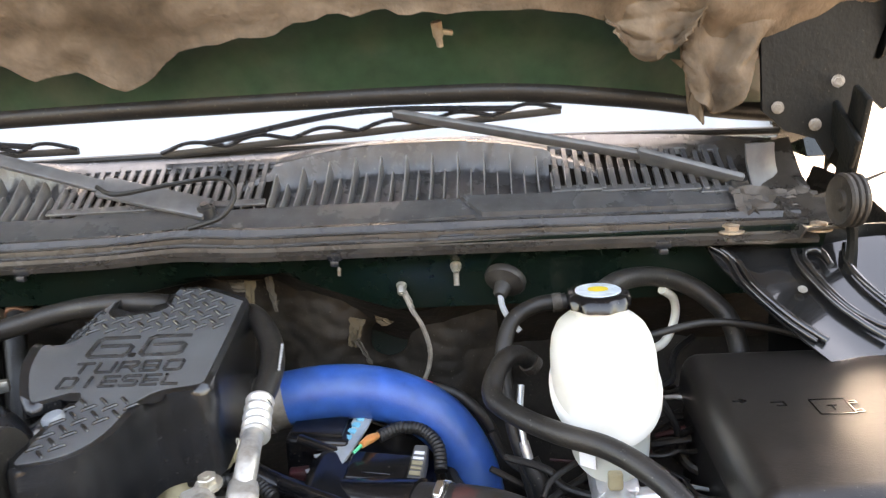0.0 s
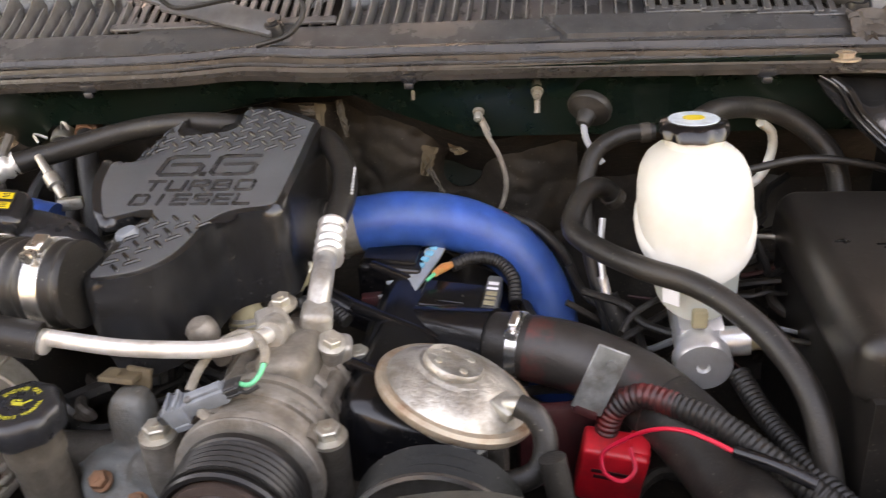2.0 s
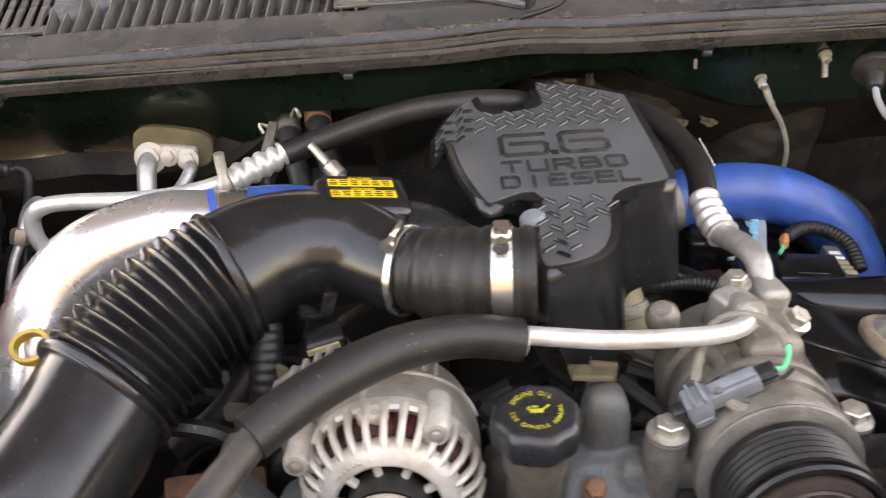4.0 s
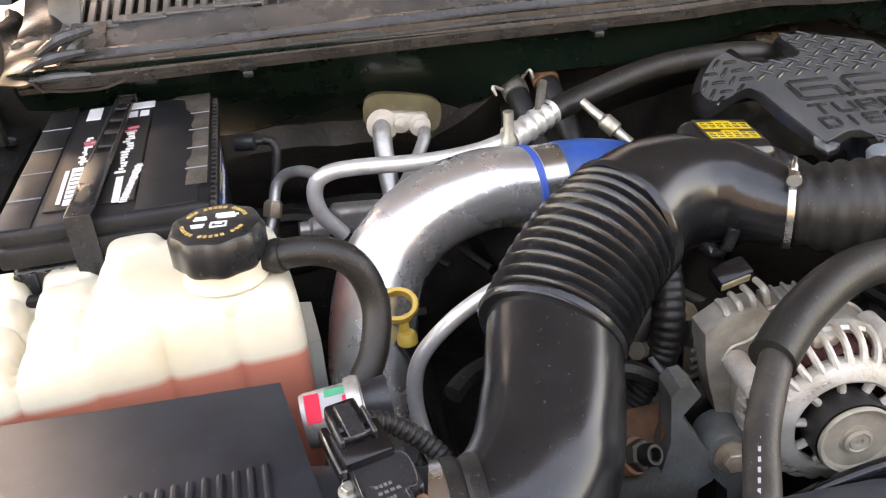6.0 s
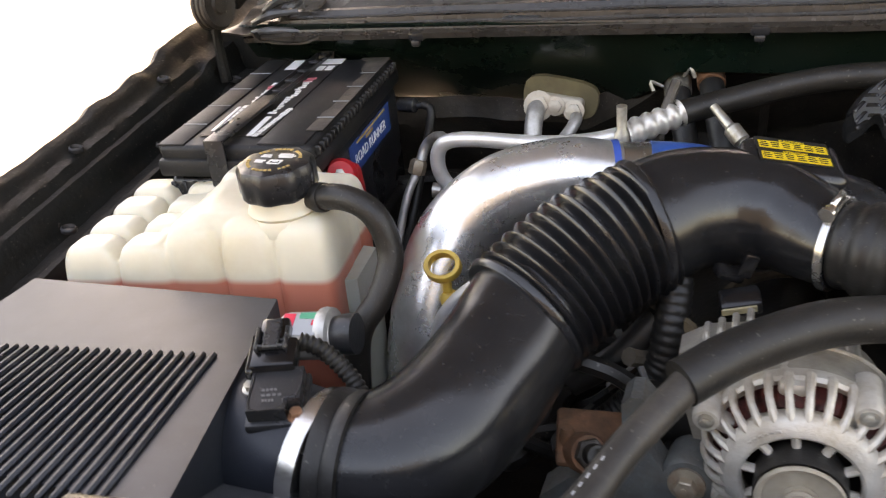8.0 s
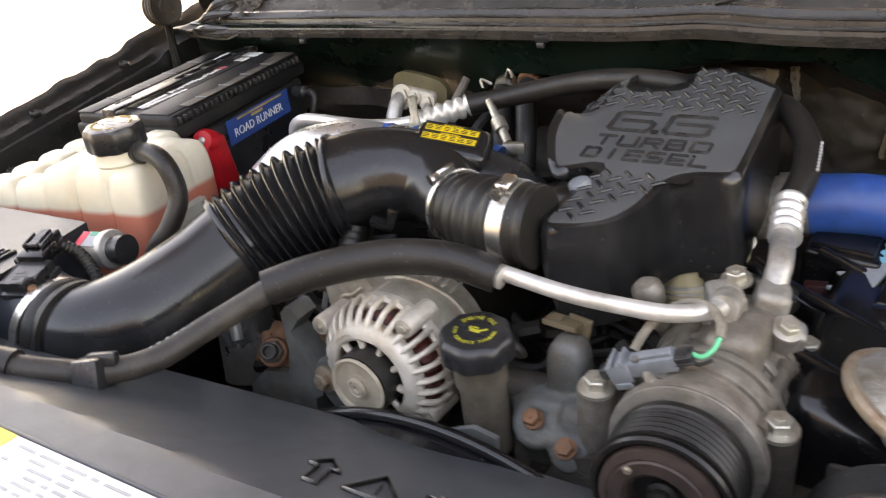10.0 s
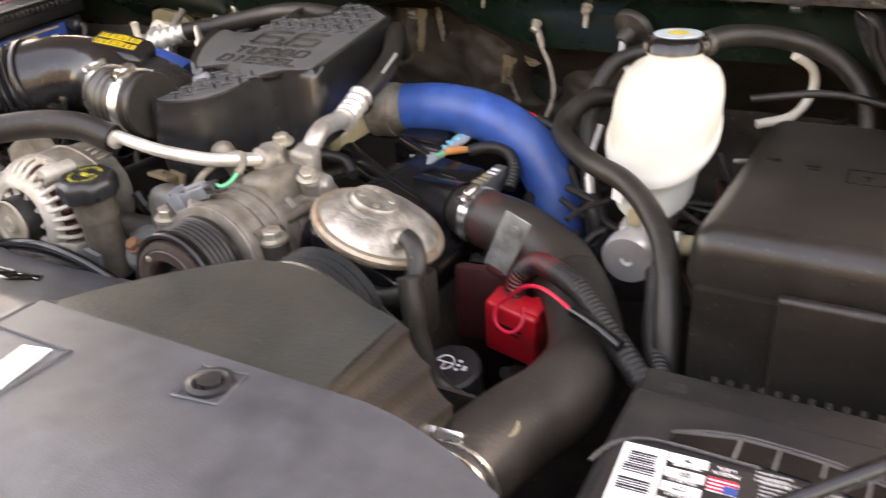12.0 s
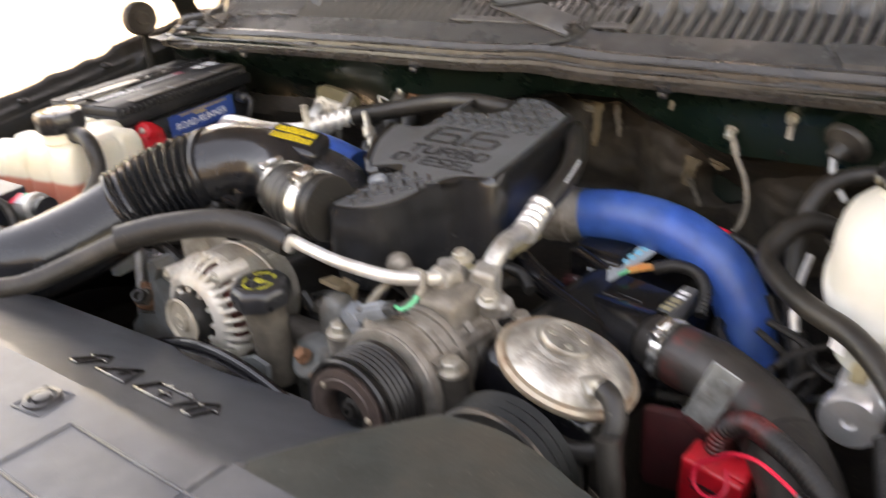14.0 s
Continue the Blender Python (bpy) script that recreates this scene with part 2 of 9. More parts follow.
    cap_yellow=material("cap_yellow", (0.40, 0.36, 0.04), 0.5, var=0.25, scale=120, bump=0.0),
    alt_rear=material("alt_rear", (0.36, 0.33, 0.285), 0.45, 0.4, var=0.25, dirt=(0.22, 0.18, 0.135), dirt_amount=0.5, dirt_scale=26, bump=0.3, bump_scale=300, specks=0.4),
    pale_steel=material("pale_steel", (0.42, 0.47, 0.49), 0.42, 0.35, var=0.1, dirt=(0.3, 0.32, 0.32), dirt_amount=0.4, bump=0.1),
    tan_flap=material("tan_flap", (0.13, 0.095, 0.055), 0.75, dirt=(0.08, 0.06, 0.04), dirt_amount=0.5, dirt_scale=40, bump=0.4),
    clamp_steel=material("clamp_steel", (0.62, 0.61, 0.59), 0.26, 0.95, var=0.12, dirt=(0.4, 0.37, 0.32), dirt_amount=0.4, dirt_scale=30, bump=0.05),
    dusty_rubber=material("dusty_rubber", (0.028, 0.025, 0.022), 0.48, dirt=(0.065, 0.055, 0.046), dirt_amount=0.5, dirt_scale=20, bump=0.15, bump_scale=300, spec=0.4, specks=0.2),
    charge_rubber=material("charge_rubber", (0.019, 0.0165, 0.0148), 0.45, spec=0.4, var=0.3, dirt=(0.052, 0.044, 0.036), dirt_amount=0.5, dirt_scale=12, bump=0.2, bump_scale=300, specks=0.4),
    loom_red=material("loom_red", (0.016, 0.012, 0.012), 0.42, dirt=(0.22, 0.014, 0.012), dirt_amount=0.45, dirt_scale=18, bump=0.1),
    silver_pipe=material("silver_pipe", (0.72, 0.71, 0.70), 0.28, 0.82, var=0.08, dirt=(0.52, 0.50, 0.47), dirt_amount=0.42, dirt_scale=16, bump=0.06, specks=0.3),
    duct_plastic=material("duct_plastic", (0.012, 0.0125, 0.0138), 0.22, dirt=(0.013, 0.013, 0.0135), dirt_amount=0.4, bump=0.03, bump_scale=700, spec=0.5, specks=0.08),
    battery_lid=material("battery_lid", (0.0115, 0.012, 0.0135), 0.5, spec=0.28, dirt=(0.028, 0.026, 0.024), dirt_amount=0.4, dirt_scale=14, bump=0.06, bump_scale=600, specks=0.12),
    dash=material("dash", (0.05, 0.05, 0.052), 0.7, bump=0.1),
    dark_grey_plastic=material("dark_grey_plastic", (0.10, 0.10, 0.10), 0.5, dirt=(0.2, 0.18, 0.16), dirt_amount=0.4, dirt_scale=30),
    fuse_plastic=material("fuse_plastic", (0.0150, 0.0132, 0.0120), 0.31, spec=0.42, dirt=(0.022, 0.0185, 0.016), dirt_amount=0.4, dirt_scale=7, bump=0.12, bump_scale=600, specks=0.25),
    faded_arm=material("faded_arm", (0.095, 0.097, 0.102), 0.32, dirt=(0.14, 0.138, 0.136), dirt_amount=0.4, bump=0.05),
    stain=material("stain", (0.030, 0.026, 0.023), 0.45, var=0.3, scale=30, dirt=(0.20, 0.018, 0.014), dirt_amount=0.42, dirt_scale=13, bump=0.15),
    red_dark=material("red_dark", (0.050, 0.008, 0.009), 0.5, dirt=(0.03, 0.014, 0.013), dirt_amount=0.55, dirt_scale=25, bump=0.15),
    tan_grime=material("tan_grime", (0.10, 0.083, 0.064), 0.7, dirt=(0.05, 0.04, 0.03), dirt_amount=0.55, dirt_scale=25, bump=0.4),
    clutch=material("clutch", (0.075, 0.05, 0.042), 0.5, 0.4, dirt=(0.04, 0.025, 0.02), dirt_amount=0.5, dirt_scale=30, bump=0.2),
    rusty_zinc=material("rusty_zinc", (0.42, 0.35, 0.27), 0.5, 0.6, dirt=(0.22, 0.11, 0.06), dirt_amount=0.6, dirt_scale=40, bump=0.3),
    pulley_steel=material("pulley_steel", (0.14, 0.135, 0.13), 0.3, 0.8, dirt=(0.06, 0.05, 0.04), dirt_amount=0.5, dirt_scale=25, bump=0.1),
    shroud_plastic=material("shroud_plastic", (0.026, 0.031, 0.029), 0.38, dirt=(0.062, 0.050, 0.038), dirt_amount=0.55, dirt_scale=7, bump=0.15, specks=0.3),
    skirt_plastic=material("skirt_plastic", (0.029, 0.0235, 0.0185), 0.34, dirt=(0.066, 0.051, 0.037), dirt_amount=0.5, dirt_scale=12, bump=0.15),
)


def glass_material(name, color, rough, clear=1.0):
    m = bpy.data.materials.new(name)
    m.use_nodes = True
    b = m.node_tree.nodes["Principled BSDF"]
    b.inputs["Base Color"].default_value = (*color, 1)
    b.inputs["Roughness"].default_value = rough
    b.inputs["Transmission Weight"].default_value = clear
    b.inputs["IOR"].default_value = 1.5
    return m


M["glass"] = glass_material("glass", (0.75, 0.9, 0.88), 0.03)
# diffuse pale blue share imitates the bright sky mirrored in the windshield
M["sky_sheen_glass"] = glass_material("sky_sheen_glass", (0.62, 0.72, 0.76), 0.05, 0.60)


def coolant_material():
    # milky plastic; the coolant inside tints it below its level
    m = material("coolant_plastic", (0.68, 0.625, 0.50), 0.36, var=0.03, sss=0.25, bump=0.03, dirt=(0.60, 0.515, 0.36), dirt_amount=0.5, dirt_scale=6)
    nd, lk = m.node_tree.nodes, m.node_tree.links
    b = nd["Principled BSDF"]
    src = b.inputs["Base Color"].links[0].from_socket
    tc = nd.new("ShaderNodeTexCoord")
    sp = nd.new("ShaderNodeSeparateXYZ")
    lk.new(tc.outputs["Object"], sp.inputs["Vector"])
    mr = nd.new("ShaderNodeMapRange")
    mr.inputs["From Min"].default_value, mr.inputs["From Max"].default_value = LEVEL + 0.003, LEVEL - 0.004
    lk.new(sp.outputs["Z"], mr.inputs["Value"])
    mx = nd.new("ShaderNodeMix")
    mx.data_type = "RGBA"
    lk.new(mr.outputs["Result"], mx.inputs["Factor"])
    lk.new(src, mx.inputs["A"])
    mx.inputs["B"].default_value = (0.56, 0.175, 0.115, 1)
    lk.new(mx.outputs["Result"], b.inputs["Base Color"])
    return m


LEVEL = 1.121
M["coolant"] = coolant_material()


# ---- mesh helpers ----
def mesh_into(bm, other, m=None):
    if m is not None:
        bmesh.ops.transform(other, matrix=m, verts=other.verts)
    me = bpy.data.meshes.new("tmp")
    other.to_mesh(me)
    other.free()
    bm.from_mesh(me)
    bpy.data.meshes.remove(me)
    return bm


def B():
    return bmesh.new()


def part(name, bm, mt, parent, label="", smooth=38):
    me = bpy.data.meshes.new(name)
    bmesh.ops.recalc_face_normals(bm, faces=bm.faces)
    bm.to_mesh(me)
    bm.free()
    me.shade_smooth()
    me.set_sharp_from_angle(angle=radians(smooth))
    me.materials.append(M[mt])
    ob = new(name, me)
    if parent is not None:
        ob.parent = parent
        top = parent
        inv = parent.matrix_basis.inverted() if parent.parent is None else Matrix.Identity(4)
        ob.matrix_parent_inverse = inv
    if label:
        tagged(ob, label)
    return ob


def thing(name, at, label, category, group="", kind=""):
    ob = new(name)
    ob.empty_display_size = 0.05
    ob.matrix_basis = pose(*at)
    return tagged(ob, label, category, group, kind)


def along(p, d, spin=0.0):
    q = Vector(d).to_track_quat("Z", "Y").to_matrix().to_4x4()
    return Matrix.Translation(Vector(p)) @ q @ pose(0, 0, 0, 0, 0, spin)


def rbox(bm, size, m, bevel=0.004, seg=2, taper=1.0):
    o = B()
    bmesh.ops.create_cube(o, size=1.0)
    for v in o.verts:
        k = taper if v.co.z > 0 else 1.0
        v.co = Vector((v.co.x * size[0] * k, v.co.y * size[1] * k, v.co.z * size[2]))
    if bevel:
        bmesh.ops.bevel(o, geom=o.edges[:], offset=bevel, segments=seg, affect="EDGES", profile=0.5)
    return mesh_into(bm, o, m)


def lathe(bm, profile, m, seg=28, wave=None):
    o = B()
    rings = []
    for r, z in profile:
        if r < 1e-5:
            rings.append([o.verts.new((0, 0, z))])
            continue
        ring = []
        for i in range(seg):
            a = 2 * math.pi * i / seg
            k = 1 + (wave[1] * math.cos(wave[0] * a) if wave else 0)
            ring.append(o.verts.new((r * k * math.cos(a), r * k * math.sin(a), z)))
        rings.append(ring)
    for a, b in zip(rings, rings[1:]):
        if len(a) == 1 and len(b) == 1:
            continue
        for i in range(seg):
            j = (i + 1) % seg
            if len(a) == 1:
                o.faces.new((a[0], b[i], b[j]))
            elif len(b) == 1:
                o.faces.new((a[i], a[j], b[0]))
            else:
                o.faces.new((a[i], a[j], b[j], b[i]))
    for r in (rings[0], rings[-1]):
        if len(r) > 2 and tuple(profile[0]) != tuple(profile[-1]):
            o.faces.new(r)
    return mesh_into(bm, o, m)


def spline(pts, step):
    P = [Vector(p) for p in pts]
    P = [P[0] * 2 - P[1]] + P + [P[-1] * 2 - P[-2]]
    dense, ks = [], []
    for i in range(1, len(P) - 2):
        a, b, c, d = P[i - 1:i + 3]
        n = max(3, int((c - b).length / step) + 1)
        for k in range(n):
            t = k / n
            dense.append(0.5 * ((2 * b) + (c - a) * t + (2 * a - 5 * b + 4 * c - d) * t * t + (3 * b - a - 3 * c + d) * t ** 3))
            ks.append(i - 1 + t)
    dense.append(P[-2])
    ks.append(len(P) - 3)
    return dense, ks


def tube(bm, pts, r, seg=14, step=0.008, ridges=None, flat=None):
    """A swept pipe. r: one radius or one for each point; ridges: (pitch, depth) of a corrugated hose."""
    if ridges:
        step = ridges[0] / 8
    C, ks = spline(pts, step)
    if ridges:
        # even steps along the way
        L = [0.0]
        for a, b in zip(C, C[1:]):
            L.append(L[-1] + (b - a).length)
        n = max(4, int(L[-1] / step))
        at = [L[-1] * i / n for i in range(n + 1)]
        C = [Vector([float(np.interp(s, L, [c[k] for c in C])) for k in range(3)]) for s in at]
        ks = [float(np.interp(s, L, ks)) for s in at]
    rs = [r] * len(pts) if isinstance(r, (int, float)) else list(r)
    o = B()
    up, rings = None, []
    for i, c in enumerate(C):
        d = (C[min(i + 1, len(C) - 1)] - C[max(i - 1, 0)]).normalized()
        if up is None:
            up = d.orthogonal().normalized()
        up = (up - d * up.dot(d)).normalized()
        side = d.cross(up)
        rad = float(np.interp(ks[i], range(len(rs)), rs))
        if ridges:
            rad -= ridges[1] * (0.0, 0.10, 0.40, 0.82, 1.0, 0.82, 0.40, 0.10)[i % 8]
        rings.append([o.verts.new(c + (up * math.cos(2 * math.pi * k / seg) + side * math.sin(2 * math.pi * k / seg)) * rad) for k in range(seg)])
    for a, b in zip(rings, rings[1:]):
        for k in range(seg):
            o.faces.new((a[k], a[(k + 1) % seg], b[(k + 1) % seg], b[k]))
    o.faces.new(rings[0])
    o.faces.new(rings[-1])
    return mesh_into(bm, o)


def prism(bm, outline, z0, z1, m=None, bevel=0.0, seg=2, shape=None, cuts=()):
    """An outline in x, y drawn up from z0 to z1; shape(x, y, z) may move the corners."""
    o = B()
    lo = [o.verts.new((x, y, z0)) for x, y in outline]
    hi = [o.verts.new((x, y, z1)) for x, y in outline]
    n = len(outline)
    top = o.faces.new(hi)
    o.faces.new(lo[::-1])
    for i in range(n):
        o.faces.new((lo[i], lo[(i + 1) % n], hi[(i + 1) % n], hi[i]))
    if bevel:
        edges = [e for e in o.edges if e.verts[0].co.z == z1 and e.verts[1].co.z == z1]
        bmesh.ops.bevel(o, geom=edges, offset=bevel, segments=seg, affect="EDGES", profile=0.5)
    for co, no in cuts:
        bmesh.ops.bisect_plane(o, geom=o.verts[:] + o.edges[:] + o.faces[:], plane_co=co, plane_no=no)
    if shape:
        for v in o.verts:
            v.co = Vector(shape(*v.co))
    return mesh_into(bm, o, m)


def extrude_x(bm, profile, xs, bend=None, close=True):
    """A closed profile in y, z drawn along x; bend(x) gives the shift in y and z."""
    o = B()
    rings = []
    for x in xs:
        dy, dz = bend(x) if bend else (0, 0)
        rings.append([o.verts.new((x, y + dy, z + dz)) for y, z in profile])
    n = len(profile)
    for a, b in zip(rings, rings[1:]):
        for i in range(n if close else n - 1):
            j = (i + 1) % n
            o.faces.new((a[i], a[j], b[j], b[i]))
    if close:
        o.faces.new(rings[0])
        o.faces.new(rings[-1])
    return mesh_into(bm, o)


def grid(bm, nu, nv, f, thick=0.0):
    """A sheet f(u, v), u and v from 0 to 1, doubled downward where thick."""
    o = B()
    V = [[o.verts.new(f(i / nu, j / nv)) for j in range(nv + 1)] for i in range(nu + 1)]
    for i in range(nu):
        for j in range(nv):
            o.faces.new((V[i][j], V[i + 1][j], V[i + 1][j + 1], V[i][j + 1]))
    if thick:
        bmesh.ops.recalc_face_normals(o, faces=o.faces)
        bmesh.ops.solidify(o, geom=o.faces[:], thickness=thick)
    return mesh_into(bm, o)


def words(bm, text, size, m, depth=0.0006, align="CENTER", width=None):
    cu = bpy.data.curves.new("words", "FONT")
    cu.body, cu.size, cu.extrude, cu.align_x, cu.align_y = text, size, depth, align, "CENTER"
    cu.resolution_u = 3
    ob = bpy.data.objects.new("words", cu)
    me = bpy.data.meshes.new_from_object(ob)
    o = B()
    o.from_mesh(me)
    bpy.data.objects.remove(ob)
    bpy.data.curves.remove(cu)
    bpy.data.meshes.remove(me)
    if width and o.verts:
        have = max(v.co.x for v in o.verts) - min(v.co.x for v in o.verts)
        for v in o.verts:
            v.co.x *= width / have
    return mesh_into(bm, o, m)


def bolt(parent, at, d=(0, 0, 1), r=0.009, h=0.008, mt="zinc", shank=0.0, flange=1.45):
    bm = B()
    m = along(at, d)
    if shank:
        lathe(bm, [(r * 0.7, -shank), (r * 0.7, 0)], m, 10)
    lathe(bm, [(r * flange, 0), (r * flange, h * 0.25), (r * 0.95, h * 0.35)], m, 16)
    lathe(bm, [(r * 0.98, h * 0.3), (r, h * 0.4), (r, h * 0.92), (r * 0.88, h)], m, 6)
    lathe(bm, [(r * 0.35, h * 0.9), (r * 0.35, h * 1.08)], m, 8)
    return part("bolt", bm, mt, parent)


def band_clamp(parent, at, d, r, w=0.012, screw=None):
    """A steel hose clamp with its screw housing; screw: angle of the housing."""
    bm = B()
    m = along(at, d)
    lathe(bm, [(r, -w / 2), (r + 0.0015, -w / 2), (r + 0.0015, w / 2), (r, w / 2)], m, 36)
    if screw is not None:
        a = radians(screw)
        s = m @ Matrix.Translation((math.cos(a) * (r + 0.006), math.sin(a) * (r + 0.006), 0)) @ pose(0, 0, 0, 0, 0, screw)
        rbox(bm, (0.010, 0.022, w * 0.9), s, 0.002, 1)
        lathe(bm, [(0.005, 0), (0.005, 0.008)], s @ pose(0, 0.011, 0, -90), 6)
        lathe(bm, [(0.0065, 0), (0.0065, 0.003)], s @ pose(0, 0.018, 0, -90), 12)
        for k in range(9):
            aa = a - 0.10 * (k + 2)
            s2 = m @ Matrix.Translation((math.cos(aa) * (r + 0.0018), math.sin(aa) * (r + 0.0018), 0)) @ pose(0, 0, 0, 0, 0, math.degrees(aa))
            rbox(bm, (0.001, 0.0018, w * 0.55), s2, 0)
    return part("hose_clamp", bm, "clamp_steel", parent, "bright steel worm-drive clamp")

CX = -0.45  # the truck's middle


def crown(x, k=0.0, y=0.0):
    """The cowl's gentle arch across the truck."""
    s = (x - CX) / 0.9
    return y * s * s, -k * s * s


# ---- ground ----
bm = B()
grid(bm, 40, 40, lambda u, v: ((u - 0.5) * 400 * abs(u - 0.5) * 2 - 0.45, (v - 0.5) * 400 * abs(v - 0.5) * 2, 0.0))
tagged(part("ground", bm, "gravel", None), "pale dry gravel ground in full sun", "ground", kind="structure")

# unseen slab added in front of the truck to darken reflections and fill
bm = B()
rbox(bm, (6.4, 0.2, 2.7), pose(-0.3, -2.7, 1.35), 0.01)
tagged(part("front_blocker", bm, "blocker_dark", None), "unseen dark blocker added in front of the truck", "wall", kind="structure")

# ---- truck body ----
truck = thing("truck_body", (CX, 1.2, 0), "dark green pickup truck with its hood open and engine bay bare", "truck")

# firewall: painted upper band, then the recessed heat mat
bm = B()


def band_foot(x):
    if x < -0.74:
        return 1.200 - 0.085 * min(1.0, (-0.74 - x) / 0.12) ** 0.7
    if x < -0.29:
        return 1.200 + 0.034 * min(1, max(0, (x + 0.56) / 0.2))
    return 1.234 - 0.064 * min(1, max(0, (x + 0.29) / 0.16)) ** 0.8


def band(u, v):
    x = CX - 0.9 + 1.8 * u
    z1 = band_foot(x)
    back = 0.10 * min(1.0, max(0.0, (-0.74 - x) / 0.12))
    pts = [(1.126, 1.274), (1.144, 1.240), (1.156 + back, z1 + 0.006), (1.20 + back, z1 - 0.004)]
    k = min(int(v * 3), 2)
    t = v * 3 - k
    return x, pts[k][0] * (1 - t) + pts[k + 1][0] * t, pts[k][1] * (1 - t) + pts[k + 1][1] * t


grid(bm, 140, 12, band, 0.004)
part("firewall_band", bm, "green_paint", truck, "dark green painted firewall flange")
bm = B()


def lower_wall(u, v):
    x = CX - 0.9 + 1.8 * u
    z = band_foot(x) + 0.03 - 0.60 * v
    y = 1.198 + 0.132 * min(1.0, max(0, v - 0.05) * 5) + 0.016 * noise.noise((x * 9, z * 9, 1.0)) + 0.008 * noise.noise((x * 26, z * 26, 3.0)) + 0.02 * math.sin(x * 11)
    if x < -0.62:
        y -= 0.03 * min(1.0, max(0.0, (v - 0.08) * 8))
    if z > band_foot(x) - 0.004:
        y = max(y, 1.21)
    return x, y, z


grid(bm, 140, 60, lower_wall, 0.004)
part("firewall_mat", bm, "grime", truck, "dark grimy sound mat on the firewall")
# cowl rail, with the weatherstrip groove
rail = [(1.104, 1.263), (1.102, 1.270), (1.111, 1.274), (1.113, 1.268), (1.121, 1.268), (1.123, 1.277), (1.131, 1.279), (1.132, 1.273),
        (1.141, 1.273), (1.143, 1.285), (1.153, 1.287), (1.156, 1.281), (1.166, 1.282), (1.172, 1.292), (1.182, 1.293), (1.19, 1.284), (1.19, 1.263)]


def rail_bend(x):
    dy, dz = crown(x, 0.012, 0.004)
    return dy, dz + 0.006 * math.exp(-((x + 0.42) / 0.07) ** 2)


bm = B()
extrude_x(bm, rail, [CX - 0.885 + i * 0.0175 for i in range(102)], rail_bend)
cowl_rail = part("cowl_rail", bm, "cowl_rail", truck, "dusty stepped cowl rail with a rubber seal")
for x in (-1.067, -0.636, -0.203, 0.232):
    bm = B()
    dy, dz = rail_bend(x)
    rbox(bm, (0.022, 0.012, 0.012), pose(x, 1.108 + dy, 1.266 + dz, 12), 0.003)
    rbox(bm, (0.012, 0.008, 0.008), pose(x, 1.103 + dy, 1.257 + dz), 0.002)
    part("clip", bm, "black_plastic", cowl_rail)
for x, w in ((-1.17, 0.03), (-0.93, 0.05), (-0.80, 0.02), (-0.50, 0.04), (-0.160, 0.028), (-0.04, 0.05), (0.064, 0.03), (0.15, 0.02), (0.262, 0.03)):
    bm = B()
    dy, dz = rail_bend(x)
    rbox(bm, (w, 0.012, 0.008), pose(x, 1.137 + dy, 1.2775 + dz, 8), 0.001)
    part("splice", bm, "dusty_strip" if w != 0.05 else "cowl_plastic", cowl_rail)
for x0, x1, y, z in ((-1.30, 0.36, 1.1275, 1.2795), (-1.28, 0.34, 1.1485, 1.2875)):
    bm = B()
    tube(bm, [(x, y + rail_bend(x)[0] + 0.0006 * math.sin(x * 31), z + rail_bend(x)[1] + 0.0008 * math.sin(x * 23)) for x in [x0 + (x1 - x0) * k / 40 for k in range(41)]], 0.0022, 6)
    part("seal_bead", bm, "cowl_plastic", cowl_rail)


# cowl panel
def cowl_z(y):
    return 1.288 + 0.52 * (y - 1.185)


SCOOPS = ((-0.382, 0.182), (-1.07, -0.612))
SLOTS = ((-0.66, -0.325), (0.10, 0.385), (-1.3, -1.05))


def in_scoop(x, y):
    """How deep in a scoop, 0 to 1, and the height of its rim."""
    for x0, x1 in SCOOPS:
        u = (x - x0) / (x1 - x0)
        if 0 < u < 1:
            bell = math.sin(math.pi * u) ** 0.4
            back = 1.243 + 0.090 * bell
            if 1.232 < y < back:
                return min(1, (y - 1.232) / 0.012) * min(1, (back - y) / 0.008) * min(1, u / 0.04) * min(1, (1 - u) / 0.04), 0
            if y >= back:
                return 0, 0.020 * bell * math.exp(-((y - back) / 0.03) ** 2)
    return 0, 0


def cowl_high(x, y):
    return cowl_z(y) - 0.028 * ((x - CX) / 0.9) ** 4


def cowl_surf(u, v):
    x = CX - 0.87 + 1.76 * u
    y = 1.178 + 0.19 * v
    deep, rim = in_scoop(x, y)
    z = cowl_high(x, y) - 0.022 * deep + rim
    if any(a < x < b for a, b in SLOTS) and 1.247 < y < 1.330:
        z -= 0.008
    return x, y, z


bm = B()
grid(bm, 300, 60, cowl_surf, 0.003)
cowl = part("cowl_panel", bm, "cowl_plastic", truck, "grey weathered plastic cowl panel")
# flat raised cover on the cowl
bm = B()
prism(bm, [(-0.034, 1.228), (-0.004, 1.1925), (0.20, 1.196), (0.355, 1.206), (0.345, 1.222), (0.20, 1.228), (0.13, 1.2285)], 0, 0.007,
      bevel=0.003, shape=lambda x, y, z: (x, y, cowl_high(x, y) + z))
part("cowl_step", bm, "cowl_plastic", cowl)
bm = B()
prism(bm, [(-0.262, 1.190), (-0.25, 1.203), (-0.05, 1.226), (-0.038, 1.222), (-0.014, 1.192), (-0.25, 1.183)], 0, 0.004,
      bevel=0.002, shape=lambda x, y, z: (x, y, cowl_high(x, y) + z))
part("cowl_step", bm, "cowl_plastic", cowl)
